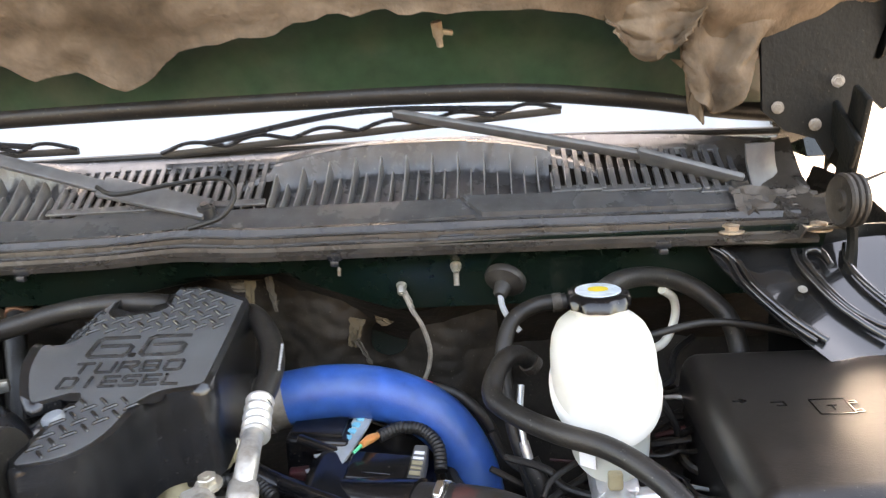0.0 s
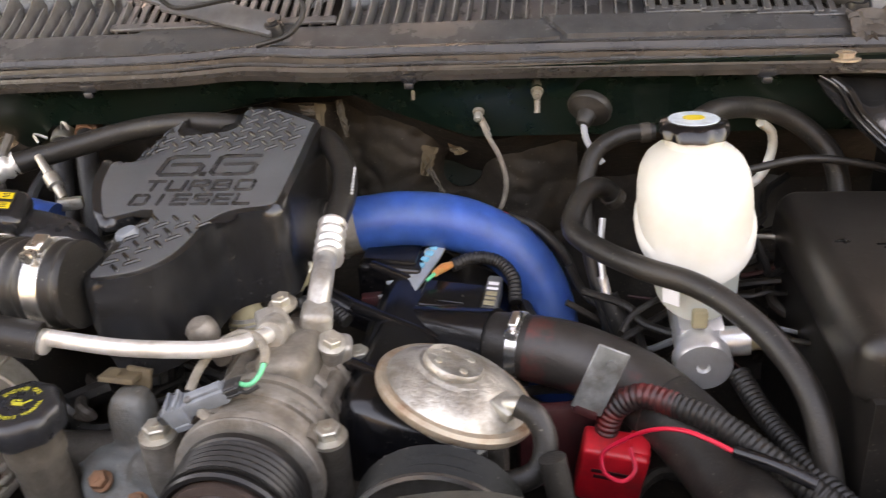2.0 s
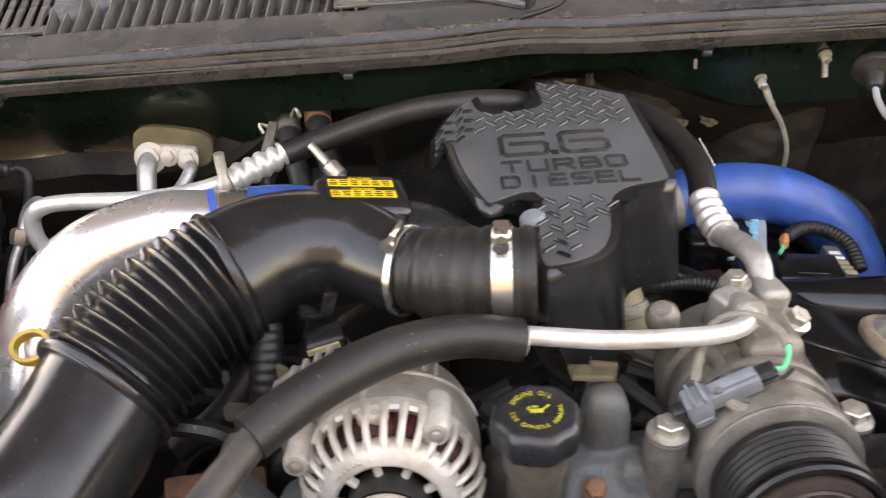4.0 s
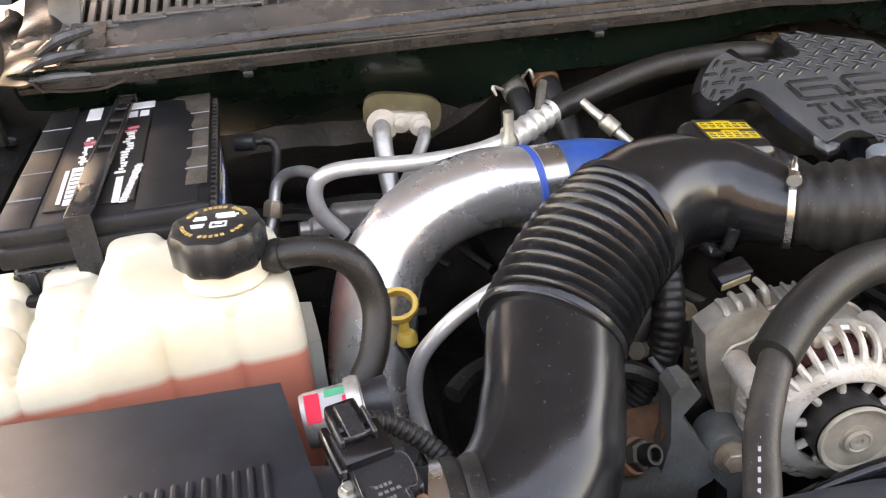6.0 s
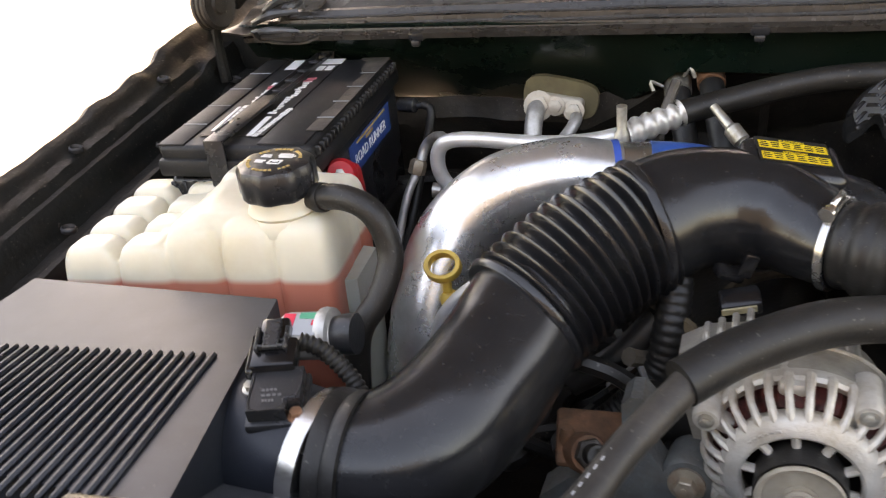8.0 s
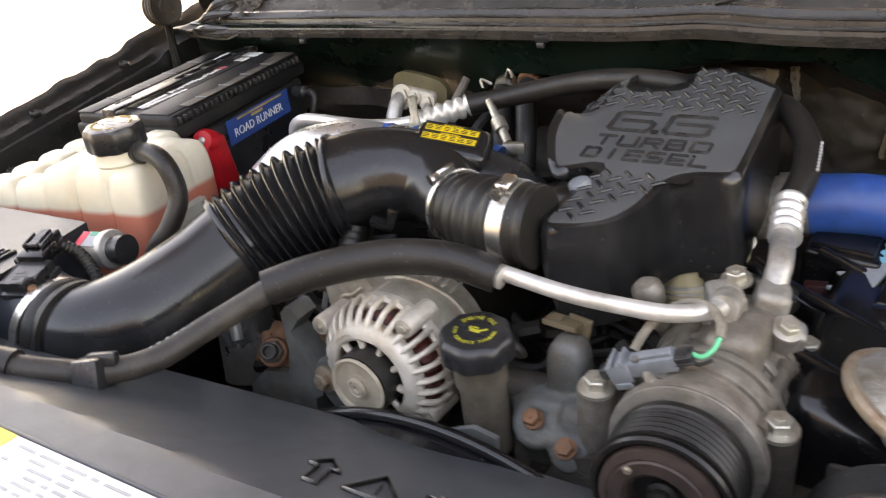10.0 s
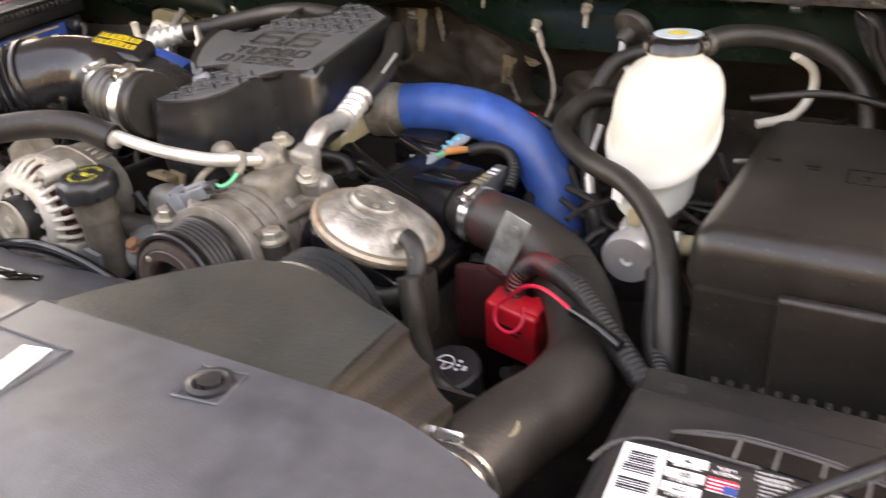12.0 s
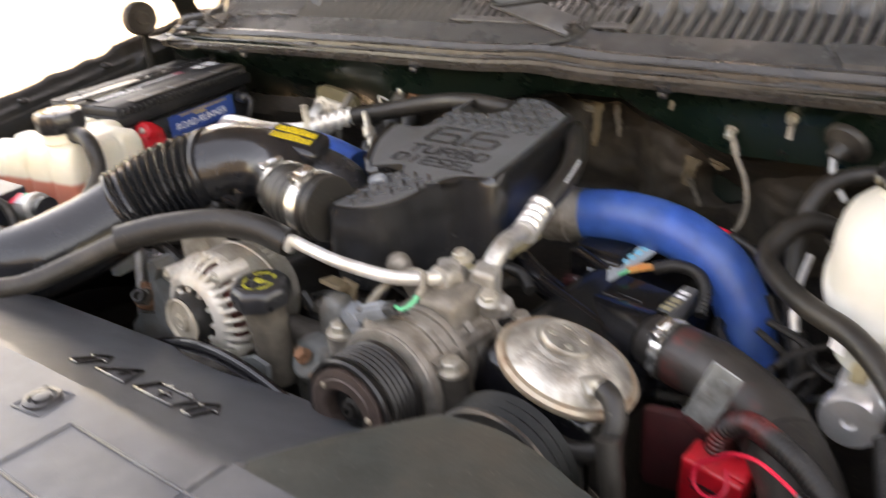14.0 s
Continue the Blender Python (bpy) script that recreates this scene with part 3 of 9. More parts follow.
# fins in the air scoops
FIN = {}
for x0, x1 in SCOOPS:
    n = int((x1 - x0) / 0.0195)
    for i in range(1, n):
        u = i / n
        bell = math.sin(math.pi * u) ** 0.4
        tall = i % 2
        reach = 0.011 + 0.090 * bell
        key = (tall, round(reach, 2))
        if key not in FIN:
            h = (0.019 if tall else 0.007) * bell
            L = reach * (0.97 if tall else 0.66)
            bm = B()
            prism(bm, [(0.001, -0.016), (0.002, 0.0005), (L * 0.5, h * 0.35), (L * 0.8, h * 0.78), (L, h), (L + 0.003, h * 0.5), (L + 0.001, -0.014), (L * 0.4, -0.02)], -0.0009, 0.0009, bevel=0.0004, seg=1)
            f = part("fin", bm, "cowl_fin", cowl, "thin fin, sky highlight put into its pale colour")
            FIN[key] = f.data
        else:
            f = new("fin", FIN[key])
            f.parent = cowl
        x = x0 + (x1 - x0) * u
        lean = -14 if x0 < -0.5 else (-16 + 20 * u)
        f.matrix_basis = (Matrix.Translation((x, 1.232, cowl_high(x, 1.232))) @ pose(0, 0, 0, 0, 0, 90 + lean * 0.5)
                          @ pose(0, 0, 0, 90, 0, 0) @ pose(0, 0, 0, 0, 0, 27))
# slotted strip in front of the glass
BAR = None
for x0, x1 in SLOTS:
    # dark sheet added under the bars as the shade inside the slots
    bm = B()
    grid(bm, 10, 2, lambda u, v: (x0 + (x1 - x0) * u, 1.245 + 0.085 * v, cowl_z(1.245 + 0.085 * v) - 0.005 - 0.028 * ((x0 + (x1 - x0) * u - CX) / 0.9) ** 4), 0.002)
    part("slot_shade_sheet", bm, "gap_shade", cowl)
    for i in range(int((x1 - x0) / 0.0165)):
        x = x0 + 0.0165 * (i + 0.5)
        z = cowl_z(1.288) + 0.001 - 0.028 * ((x - CX) / 0.9) ** 4
        if BAR is None:
            bm = B()
            rbox(bm, (0.0095, 0.105, 0.006), Matrix.Identity(4), 0.0015, 1)
            f = part("slot_bar", bm, "cowl_plastic", cowl)
            BAR = f.data
        else:
            f = new("slot_bar", BAR)
            f.parent = cowl
        f.matrix_basis = pose(x, 1.288, z, 27.5, 0, 0)
    for y in (1.243, 1.334):
        bm = B()
        for i in range(4):
            xa = x0 + (x1 - x0) * (i + 0.5) / 4
            rbox(bm, ((x1 - x0) / 4 * 1.02, 0.014, 0.006), pose(xa, y, cowl_z(y) + 0.001 - 0.028 * ((xa - CX) / 0.9) ** 4, 27.5), 0.0015, 1)
        part("slot_edge", bm, "cowl_plastic", cowl)


# windshield and what lies behind it
def shield(u, v):
    s = (u - 0.5) * 2
    x = CX + 0.93 * s * (1 - 0.1 * v)
    return x, 1.365 + 0.05 * s * s + 0.75 * v, 1.375 + 0.52 * v - 0.022 * s * s


bm = B()
grid(bm, 30, 14, shield, 0.005)
glass = part("windshield", bm, "sky_sheen_glass", truck, "raked windshield, bright sky reflection put into its pale blue colour")
# thin black strip where the glass meets the cowl
bm = B()
tube(bm, [Vector(shield(u / 24, 0.006)) + Vector((0, -0.006, 0.004)) for u in range(25)], 0.0065, 8)
part("glass_foot_strip", bm, "rubber", glass, "black strip along the glass foot")
bm = B()
grid(bm, 12, 6, lambda u, v: (CX + 1.7 * (u - 0.5), 1.40 + 0.6 * v, 1.33 + 0.05 * v - 0.02 * (2 * u - 1) ** 2), 0.01)
part("dashboard", bm, "dash", truck, "dark grey dashboard top behind the glass")
bm = B()
rbox(bm, (2.1, 1.9, 0.9), pose(CX, 3.0, 0.90), 0.08, 3)
rbox(bm, (2.10, 0.06, 0.7), pose(CX, 3.85, 1.6), 0.02, 2)
prism(bm, [(-1.02, 2.0), (1.02, 2.0), (1.05, 3.88), (-1.05, 3.88)], 1.90, 1.98, Matrix.Translation((CX, 0, 0)), 0.02)
for s in (-1, 1):
    tube(bm, [(CX + s * 0.96, 1.44, 1.36), (CX + s * 1.0, 2.05, 1.92)], 0.04, 8)
    prism(bm, [(2.0, 1.3), (3.85, 1.3), (3.85, 1.9), (2.06, 1.9), (1.7, 1.56), (1.5, 1.3)], -0.02, 0.02,
          Matrix.Translation((CX + s * 1.03, 0, 0)) @ Matrix(((0, 0, 1, 0), (1, 0, 0, 0), (0, 1, 0, 0), (0, 0, 0, 1))), 0)
part("cab", bm, "green_paint", truck, "dark green cab shell")


# hood, open, hinged at the cowl
def hood_at(u, v, d=0.0):
    """u across, v up the hood from its rear lip, d towards the upper side."""
    s = (u - 0.5) * 2
    x = CX + 1.03 * s
    a = radians(50)
    l = 1.18 * v
    y0, z0 = 1.335 + 0.055 * min(1.3, max(0, (x - 0.0) / 0.4)) ** 2, 1.458 - 0.02 * s * s - 0.045 * min(1.2, max(0, (x - 0.0) / 0.4)) ** 1.5
    return x, y0 - math.cos(a) * l + math.sin(a) * d, z0 + math.sin(a) * l + math.cos(a) * d


bm = B()
grid(bm, 24, 20, lambda u, v: hood_at(u, v, 0.035 * min(1, 12 * v)), 0.006)
hood = part("hood", bm, "hood_paint", truck, "open hood, dark green painted underside")
# dark band along the rear lip, drawn as a tube
bm = B()
tube(bm, [hood_at(u / 12, 0.002, 0.002) for u in range(13)], 0.017, 12)
part("hood_lip", bm, "black_metal", hood, "black tube along the hood's rear lip")
bm = B()
for u in (0.02, 0.98):
    tube(bm, [hood_at(u, v / 8, 0.0) for v in range(9)], 0.016, 8)
part("hood_rim", bm, "black_metal", hood)

# turned-down hood edges, seen beside the hinges
for s, u in ((-1, 0.0), (1, 1.0)):
    bm = B()

    def flank(a, b):
        x, y, z = hood_at(u, -0.02 + 0.75 * a, 0.03)
        drop = 0.10 + 0.035 * noise.noise((a * 14, s, 2)) + 0.05 * math.exp(-((a - 0.12) / 0.07) ** 2)
        return x - s * 0.012 * b, y - 0.25 * drop * b, z - drop * b
    grid(bm, 50, 8, flank, 0.003)
    part("hood_flank", bm, "fender_black", hood, "grimy black inner hood edge")

# torn felt under the hood
rnd = random.Random(4)
felt_thing = thing("hood_insulation", (CX, 1.25, 1.55), "torn brown felt insulation hanging under the open hood", "insulation")


def felt_edge(u):
    x = CX + 0.985 * (u - 0.5) * 2
    e = 0.135 + 0.016 * noise.noise((x * 9, 3, 0)) + 0.012 * noise.noise((x * 26, 7, 0))
    e -= 0.045 * math.exp(-((x + 0.50) / 0.07) ** 2) + 0.03 * math.exp(-((x + 0.62) / 0.05) ** 2)
    e += 0.05 * math.exp(-((x + 0.05) / 0.3) ** 4)
    e -= 0.05 * math.exp(-((x - 0.21) / 0.04) ** 4)
    return e / 1.18


def felt_surf(u, v):
    a = felt_edge(u)
    vv = a + (0.95 - a) * v ** 1.3
    sag = 0.012 + 0.02 * noise.noise((u * 14, vv * 12, 0)) + 0.012 * noise.noise((u * 40, vv * 30, 5)) + 0.02 * (1 - v) ** 6
    return hood_at(u, vv, -max(0.004, sag))


bm = B()
grid(bm, 130, 40, felt_surf, 0.006)
part("felt_sheet", bm, "felt", felt_thing)


def rag(name, cx, top, w, length, seed, lean=0.0):
    bm = B()

    def f(u, v):
        s = (u - 0.5) * 2
        ww = w * (1 - 0.45 * v + 0.12 * noise.noise((v * 4, seed, 0)))
        x, y, z = top
        fold = 0.013 * math.sin(s * 5 + seed) * (0.4 + v) + 0.010 * noise.noise((s * 3, v * 5, seed))
        cut = length * (1 + 0.12 * noise.noise((s * 1.8, seed, 9)) - 0.30 * s * s)
        return x + s * ww / 2 + lean * v + 0.01 * noise.noise((v * 7, seed, 3)), y + fold, z - cut * v
    grid(bm, 40, 34, f, 0.003)
    return part(name, bm, "felt", felt_thing, "hanging rag of torn felt")


rag("rag", 0, (0.345, 1.235, 1.575), 0.15, 0.165, 2.0, -0.01)
rag("rag", 0, (0.24, 1.21, 1.57), 0.16, 0.075, 5.0)
rag("rag", 0, (0.30, 1.255, 1.55), 0.05, 0.15, 11.0, 0.012)

latch = thing("hood_catch", (-0.05, 1.26, 1.54), "small corroded hood striker bolt under the hood", "latch")
bm = B()
lathe(bm, [(0.008, 0), (0.008, 0.02), (0.005, 0.024), (0.005, 0.036)], along((-0.055, 1.25, 1.562), (0.1, 0.3, -1)), 12)
rbox(bm, (0.026, 0.009, 0.007), pose(-0.045, 1.256, 1.548, 20, 10, 15), 0.002)
part("striker", bm, "rusty_zinc", latch)


# fenders
def fender_z(y):
    return 1.17 + 0.13 * max(0, min(1, (y - 0.62) / 0.7)) - 0.10 * max(0, (0.55 - y) / 0.65) ** 2


FLANGE = [(0.885, -0.60), (0.888, -0.085), (0.893, -0.074), (0.905, -0.070), (0.925, -0.069), (0.932, -0.060), (0.937, -0.040), (0.944, -0.030),
          (0.958, -0.027), (0.972, -0.022), (0.980, -0.012), (0.992, -0.006), (1.000, -0.010), (1.004, -0.03), (1.006, -0.09)]


def fender(side):
    bm = B()
    n = len(FLANGE) - 1

    def f(u, v):
        y = -0.1 + 1.55 * u
        k = v * n
        i = min(int(k), n - 1)
        t = k - i
        dx = FLANGE[i][0] * (1 - t) + FLANGE[i + 1][0] * t
        dz = FLANGE[i][1] * (1 - t) + FLANGE[i + 1][1] * t
        step = 0.5 + 0.5 * math.tanh(6 * noise.noise((y * 13, side * 3, 0.5)))
        if i >= 8 and dz > -0.02:
            dx += 0.006 * step
            dz += 0.010 * step
        elif 3 <= i < 8:
            dz -= 0.010 * (0.5 + 0.5 * math.tanh(8 * noise.noise((y * 9, side * 5, 4.5))))
        if side > 0:
            dx = 0.968 + (dx - 0.885) * 0.32
        return CX + side * dx, y, fender_z(y) + dz + 0.002 * noise.noise((y * 60, dx * 60, 2))
    grid(bm, 150, 28, f, 0.003)
    return bm


for s, name in ((-1, "fender_passenger"), (1, "fender_driver")):
    fd = part(name, fender(s), "fender_black", truck, "black inner fender edge with grime and holes")
    for i in range(11):
        y = 0.16 + 0.095 * i
        dx = 0.966 if i % 2 else 0.914
        if s > 0:
            dx = 0.968 + (dx - 0.885) * 0.32
        dz = -0.0225 if i % 2 else -0.066
        bm = B()
        lathe(bm, [(0.0, 0.002), (0.006, 0.002), (0.0075, 0.0055), (0.009, 0.004), (0.009, 0.0)], along((CX + s * dx, y, fender_z(y) + dz), (-s * 0.25, 0, 1)), 14)
        part("hole_rim", bm, "label_black", fd)
    bm = B()
    grid(bm, 40, 6, lambda u, v: (CX + s * (1.008 + 0.06 * v), -0.1 + 1.55 * u, fender_z(-0.1 + 1.55 * u) - 0.016 - 0.5 * v ** 1.6), 0.003)
    part("fender_skin", bm, "green_paint", truck)
# stamped brace behind the fuse box, with curved beads
def brace_y(z):
    return 1.13 - 1.6 * (1.25 - z)


def brace(u, v):
    z = 1.250 - 0.105 * v
    x = 0.292 + 0.105 * v ** 1.3 + (0.235 - 0.05 * v) * u
    return x, brace_y(z) + 0.004 * math.sin(u * 9), z - 0.010 * math.sin(math.pi * u) ** 2


bm = B()
grid(bm, 30, 30, brace, 0.003)
brace_part = part("fender_brace", bm, "brace_steel", truck, "glossy black stamped fender brace with curved beads")
for pts, rr in ((((0.311, 1.244), (0.327, 1.231), (0.335, 1.214), (0.352, 1.195), (0.374, 1.177), (0.400, 1.161)), 0.0048),
                (((0.298, 1.247), (0.316, 1.236), (0.324, 1.216), (0.341, 1.196), (0.363, 1.177), (0.388, 1.161)), 0.0030),
                (((0.401, 1.240), (0.401, 1.227), (0.411, 1.211), (0.428, 1.190), (0.449, 1.174), (0.470, 1.161)), 0.0042),
                (((0.441, 1.224), (0.436, 1.237), (0.423, 1.2395), (0.411, 1.234), (0.419, 1.214), (0.438, 1.190), (0.461, 1.175), (0.487, 1.165)), 0.0042),
                (((0.470, 1.243), (0.462, 1.228), (0.470, 1.210), (0.489, 1.190), (0.505, 1.178)), 0.0045)):
    bm = B()
    tube(bm, [(x, brace_y(z) - 0.002, z + 0.002) for x, z in pts], rr, 10)
    part("bead", bm, "brace_steel", brace_part)
bm = B()
lathe(bm, [(0.0, 0.001), (0.005, 0.001), (0.006, 0.003)], along((0.395, brace_y(1.205), 1.203), (0, -0.5, 0.8)), 12)
part("brace_hole", bm, "zinc", brace_part)
for s in (-1, 1):
    bm = B()
    grid(bm, 14, 14, lambda u, v: (CX + s * (0.84 + 0.18 * u), 1.165 + 0.01 * noise.noise((u * 6, v * 6, s)), 0.86 + 0.40 * v), 0.004)
    part("apron_end", bm, "fender_black", truck, "black end wall of the engine bay")
# corner end plates of the cowl, with hinge bolts
for s in (-1, 1):
    bm = B()
    def corner(u, v):
        x = CX + s * (0.76 + 0.16 * u)
        y = 1.10 + 0.24 * v
        z = 1.256 + 0.10 * v * v + 0.012 * noise.noise((x * 22, y * 22, s)) + (0.012 if u > 0.6 and v < 0.5 else 0)
        return x, y + 0.012 * noise.noise((x * 30, 4, 1)), z
    grid(bm, 22, 22, corner, 0.003)
    cp = part("cowl_corner", bm, "black_metal" if s < 0 else "cowl_rail", truck, "dirty torn cowl end plate")
    bm = B()
    grid(bm, 8, 10, lambda u, v: (CX + s * (0.838 + 0.050 * u - 0.012 * v), 1.245 + 0.03 * u + 0.012 * math.sin(3 * v), 1.298 + 0.068 * v - 0.004 * u), 0.003)
    part("end_tab", bm, "faded_arm", cp, "pale faded plastic end plate")
    bm = B()
    grid(bm, 12, 10, lambda u, v: (CX + s * (0.80 + 0.12 * u), 1.175 + 0.055 * v + 0.010 * noise.noise((u * 7, v * 7, s)), 1.276 + 0.030 * v + 0.014 * noise.noise((u * 9, v * 6, s + 3)) - 0.012 * u), 0.003)
    part("torn_trim", bm, "dusty_strip", cp, "torn dusty trim end")
    for dx, y in ((0.775, 1.128), (0.885, 1.118)):
        if s > 0:
            bolt(cp, (CX + s * dx, y, 1.266), r=0.012, h=0.010, mt="rusty_zinc")
    if s < 0:
        # torn folds of the cowl's plastic end
        for k, (x0, z0, x1, z1, r) in enumerate(((-1.338, 1.262, -1.245, 1.262, 0.006), (-1.330, 1.275, -1.262, 1.288, 0.007), (-1.315, 1.290, -1.250, 1.312, 0.008), (-1.30, 1.262, -1.27, 1.30, 0.010))):
            bm = B()
            tube(bm, [(x0, 1.118 + 0.012 * k, z0), ((x0 + x1) / 2, 1.112 + 0.014 * k, (z0 + z1) / 2 + 0.006), (x1, 1.135 + 0.012 * k, z1)], [r * 0.5, r, r * 0.7], 8)
            part("fold", bm, "cowl_plastic", cp)
    # hinge with its round rubber roller
    bm = B()
    tube(bm, [(CX + s * 0.905, 1.08, 1.31), (CX + s * 0.917, 1.09, 1.26), (CX + s * 0.915, 1.09, 1.2)], [0.007, 0.007, 0.009], 8)
    rbox(bm, (0.010, 0.20, 0.05), pose(CX + s * 0.955, 1.27, 1.40, 30), 0.004)
    rbox(bm, (0.010, 0.05, 0.16), pose(CX + s * 0.965, 1.22, 1.36, 20), 0.004)
    outline = [(0.84, 1.66), (0.852, 1.41), (0.885, 1.38), (0.93, 1.365), (0.948, 1.335), (0.966, 1.372), (0.978, 1.335), (0.992, 1.40), (1.0, 1.47), (1.06, 1.66)]
    prism(bm, [(CX + s * x, z) for x, z in outline], 0, 0.008, Matrix.Translation((0, 1.262, 0)) @ pose(0, 0, 0, 90), 0.0)
    prism(bm, [(CX + s * x, z) for x, z in ((0.97, 1.70), (0.985, 1.50), (1.0, 1.43), (1.03, 1.40), (1.06, 1.415), (1.10, 1.36), (1.16, 1.40), (1.2, 1.72))], 0, 0.008, Matrix.Translation((0, 1.285, 0)) @ pose(0, 0, 0, 90), 0.0)
    hinge = part("hood_hinge", bm, "fender_black", truck, "grimy black hood hinge")
    bm = B()
    lathe(bm, [(0.0, -0.014), (0.03, -0.014), (0.034, -0.011), (0.034, -0.007), (0.031, -0.005), (0.034, -0.003), (0.034, 0.001), (0.031, 0.003), (0.034, 0.005), (0.034, 0.009), (0.031, 0.012), (0.026, 0.009), (0.014, 0.009), (0.012, 0.013), (0.0, 0.013)],
          along((CX + s * 0.902, 1.075, 1.313), (-s * 1.0, -0.12, 0.05)), 28)
    part("roller", bm, "grime", hinge)
    for p in ((0.872, 1.25, 1.414), (0.925, 1.25, 1.387), (0.95, 1.24, 1.447)):
        bolt(hinge, (CX + s * p[0], p[1], p[2]), (-s * 0.3, -1, 0), 0.006, 0.007, "cast_metal")

# floor of the bay
bm = B()
grid(bm, 30, 30, lambda u, v: (CX + 1.86 * (u - 0.5), 0.15 + 1.2 * v, 0.68 + 0.03 * noise.noise((u * 9, v * 9, 0))), 0.01)
part("undertray", bm, "grime", truck, "dark greasy bay floor")
bm = B()
prism(bm, [(-0.92, -0.08), (0.92, -0.08), (1.0, 0.14), (-1.0, 0.14)], 0.45, 1.10, Matrix.Translation((CX, 0, 0)), 0.03)
part("front_panel", bm, "green_paint", truck, "dark green grille panel")
for s in (-1, 1):
    bm = B()
    lathe(bm, [(0.2, -0.12), (0.37, -0.12), (0.4, -0.09), (0.4, 0.09), (0.37, 0.12), (0.2, 0.12)], along((CX + s * 0.85, 0.75, 0.4), (1, 0, 0)), 36)
    part("wheel", bm, "rubber", truck, "black rubber tyre")

# ---- wipers ----
def wiper(pivot, elbow, tip_mid, blade_a, blade_b, label):
    w = thing("windshield_wiper", pivot, label, "wiper", "windshield wipers")
    bm = B()
    lathe(bm, [(0.015, -0.016), (0.015, -0.004), (0.012, 0.004), (0.007, 0.005), (0.006, 0.009), (0.0, 0.009)], along(pivot, (0, -0.4, 1)), 18)
    part("pivot", bm, "black_plastic", w)
    bm = B()
    p, e, t = Vector(pivot), Vector(elbow), Vector(tip_mid)
    for a, b, wa, wb in ((p, e, 0.040, 0.036), (e, t, 0.030, 0.014)):
        d = (b - a)
        m = Matrix.Translation((a + b) / 2) @ d.to_track_quat("X", "Z").to_matrix().to_4x4()
        rbox(bm, (d.length + 0.01, (wa + wb) / 2, 0.009), m @ pose(0, 0, 0, 38 if d.x < 0 and p.x > 0 else -38), 0.003)
    part("arm", bm, "faded_arm", w, "faded grey wiper arm")
    bm = B()
    a, b = Vector(blade_a), Vector(blade_b)
    mid = (a + b) / 2
    for k in range(6):
        p0, p1 = a.lerp(b, k / 6), a.lerp(b, (k + 1) / 6)
        tube(bm, [p0 + Vector((0, -0.004, 0.004)), (p0 + p1) / 2 + Vector((0, -0.012, 0.016)), p1 + Vector((0, -0.004, 0.004))], 0.0035, 6)
    tube(bm, [a.lerp(b, 0.12) + Vector((0, -0.01, 0.012)), mid + Vector((0, -0.02, 0.034)), a.lerp(b, 0.88) + Vector((0, -0.01, 0.012))], 0.005, 6)
    part("frame", bm, "black_plastic", w)
    bm = B()
    d = b - a
    m = Matrix.Translation(mid) @ d.to_track_quat("X", "Z").to_matrix().to_4x4()
    rbox(bm, (d.length, 0.008, 0.012), m, 0.002)
    part("blade", bm, "rubber", w)
    return w


wiper((0.370, 1.250, 1.312), (0.235, 1.283, 1.352), (-0.13, 1.33, 1.43), (-0.51, 1.345, 1.385), (0.125, 1.345, 1.420), "black wiper with a faded grey arm parked on the windshield")
wiper((-0.410, 1.222, 1.318), (-0.575, 1.262, 1.352), (-0.95, 1.33, 1.45), (-1.25, 1.36, 1.40), (-0.645, 1.345, 1.40), "black wiper with a washer hose parked on the windshield")
bm = B()
tube(bm, [(-0.57, 1.228, 1.358), (-0.53, 1.20, 1.35), (-0.45, 1.20, 1.36), (-0.375, 1.20, 1.365), (-0.352, 1.185, 1.345), (-0.37, 1.17, 1.315), (-0.42, 1.172, 1.30)], 0.0035, 8)
tagged(part("washer_hose", bm, "rubber", None), "thin black washer hose looped over the cowl", "hose")

# ---- engine mass ----
engine = thing("engine_block", (-0.3, 0.9, 0.68), "dark greasy diesel engine under its accessories", "engine")
bm = B()
rbox(bm, (0.46, 0.60, 0.28), pose(-0.32, 0.93, 0.84), 0.03)
part("block", bm, "grime", engine)
bm = B()
rbox(bm, (0.16, 0.52, 0.10), pose(-0.16, 0.94, 1.0, 0, 24, 0), 0.025, 3)
vcov = part("valve_cover", bm, "gloss_black", engine, "black valve cover")
for k in range(5):
    bm = B()
    rbox(bm, (0.17, 0.012, 0.012), pose(-0.16, 0.74 + 0.1 * k, 1.05, 0, 24, 0), 0.004)
    part("rib", bm, "gloss_black", vcov)
bm = B()
rbox(bm, (0.16, 0.52, 0.10), pose(-0.62, 0.94, 0.99, 0, -24, 0), 0.025, 3)
part("valve_cover", bm, "black_metal", engine)
bm = B()
rbox(bm, (0.3, 0.05, 0.22), pose(-0.36, 0.66, 0.93), 0.02, 3)
lathe(bm, [(0.08, 0), (0.08, 0.05), (0.05, 0.06)], along((-0.34, 0.66, 0.93), (0, -1, 0)), 24)
part("front_housing", bm, "cast_dark", engine)

# ---- engine cover ----
def cover_z(x, y):
    return 1.205 + 0.165 * (y - 0.9) + max(0.0, 0.80 - y) ** 2


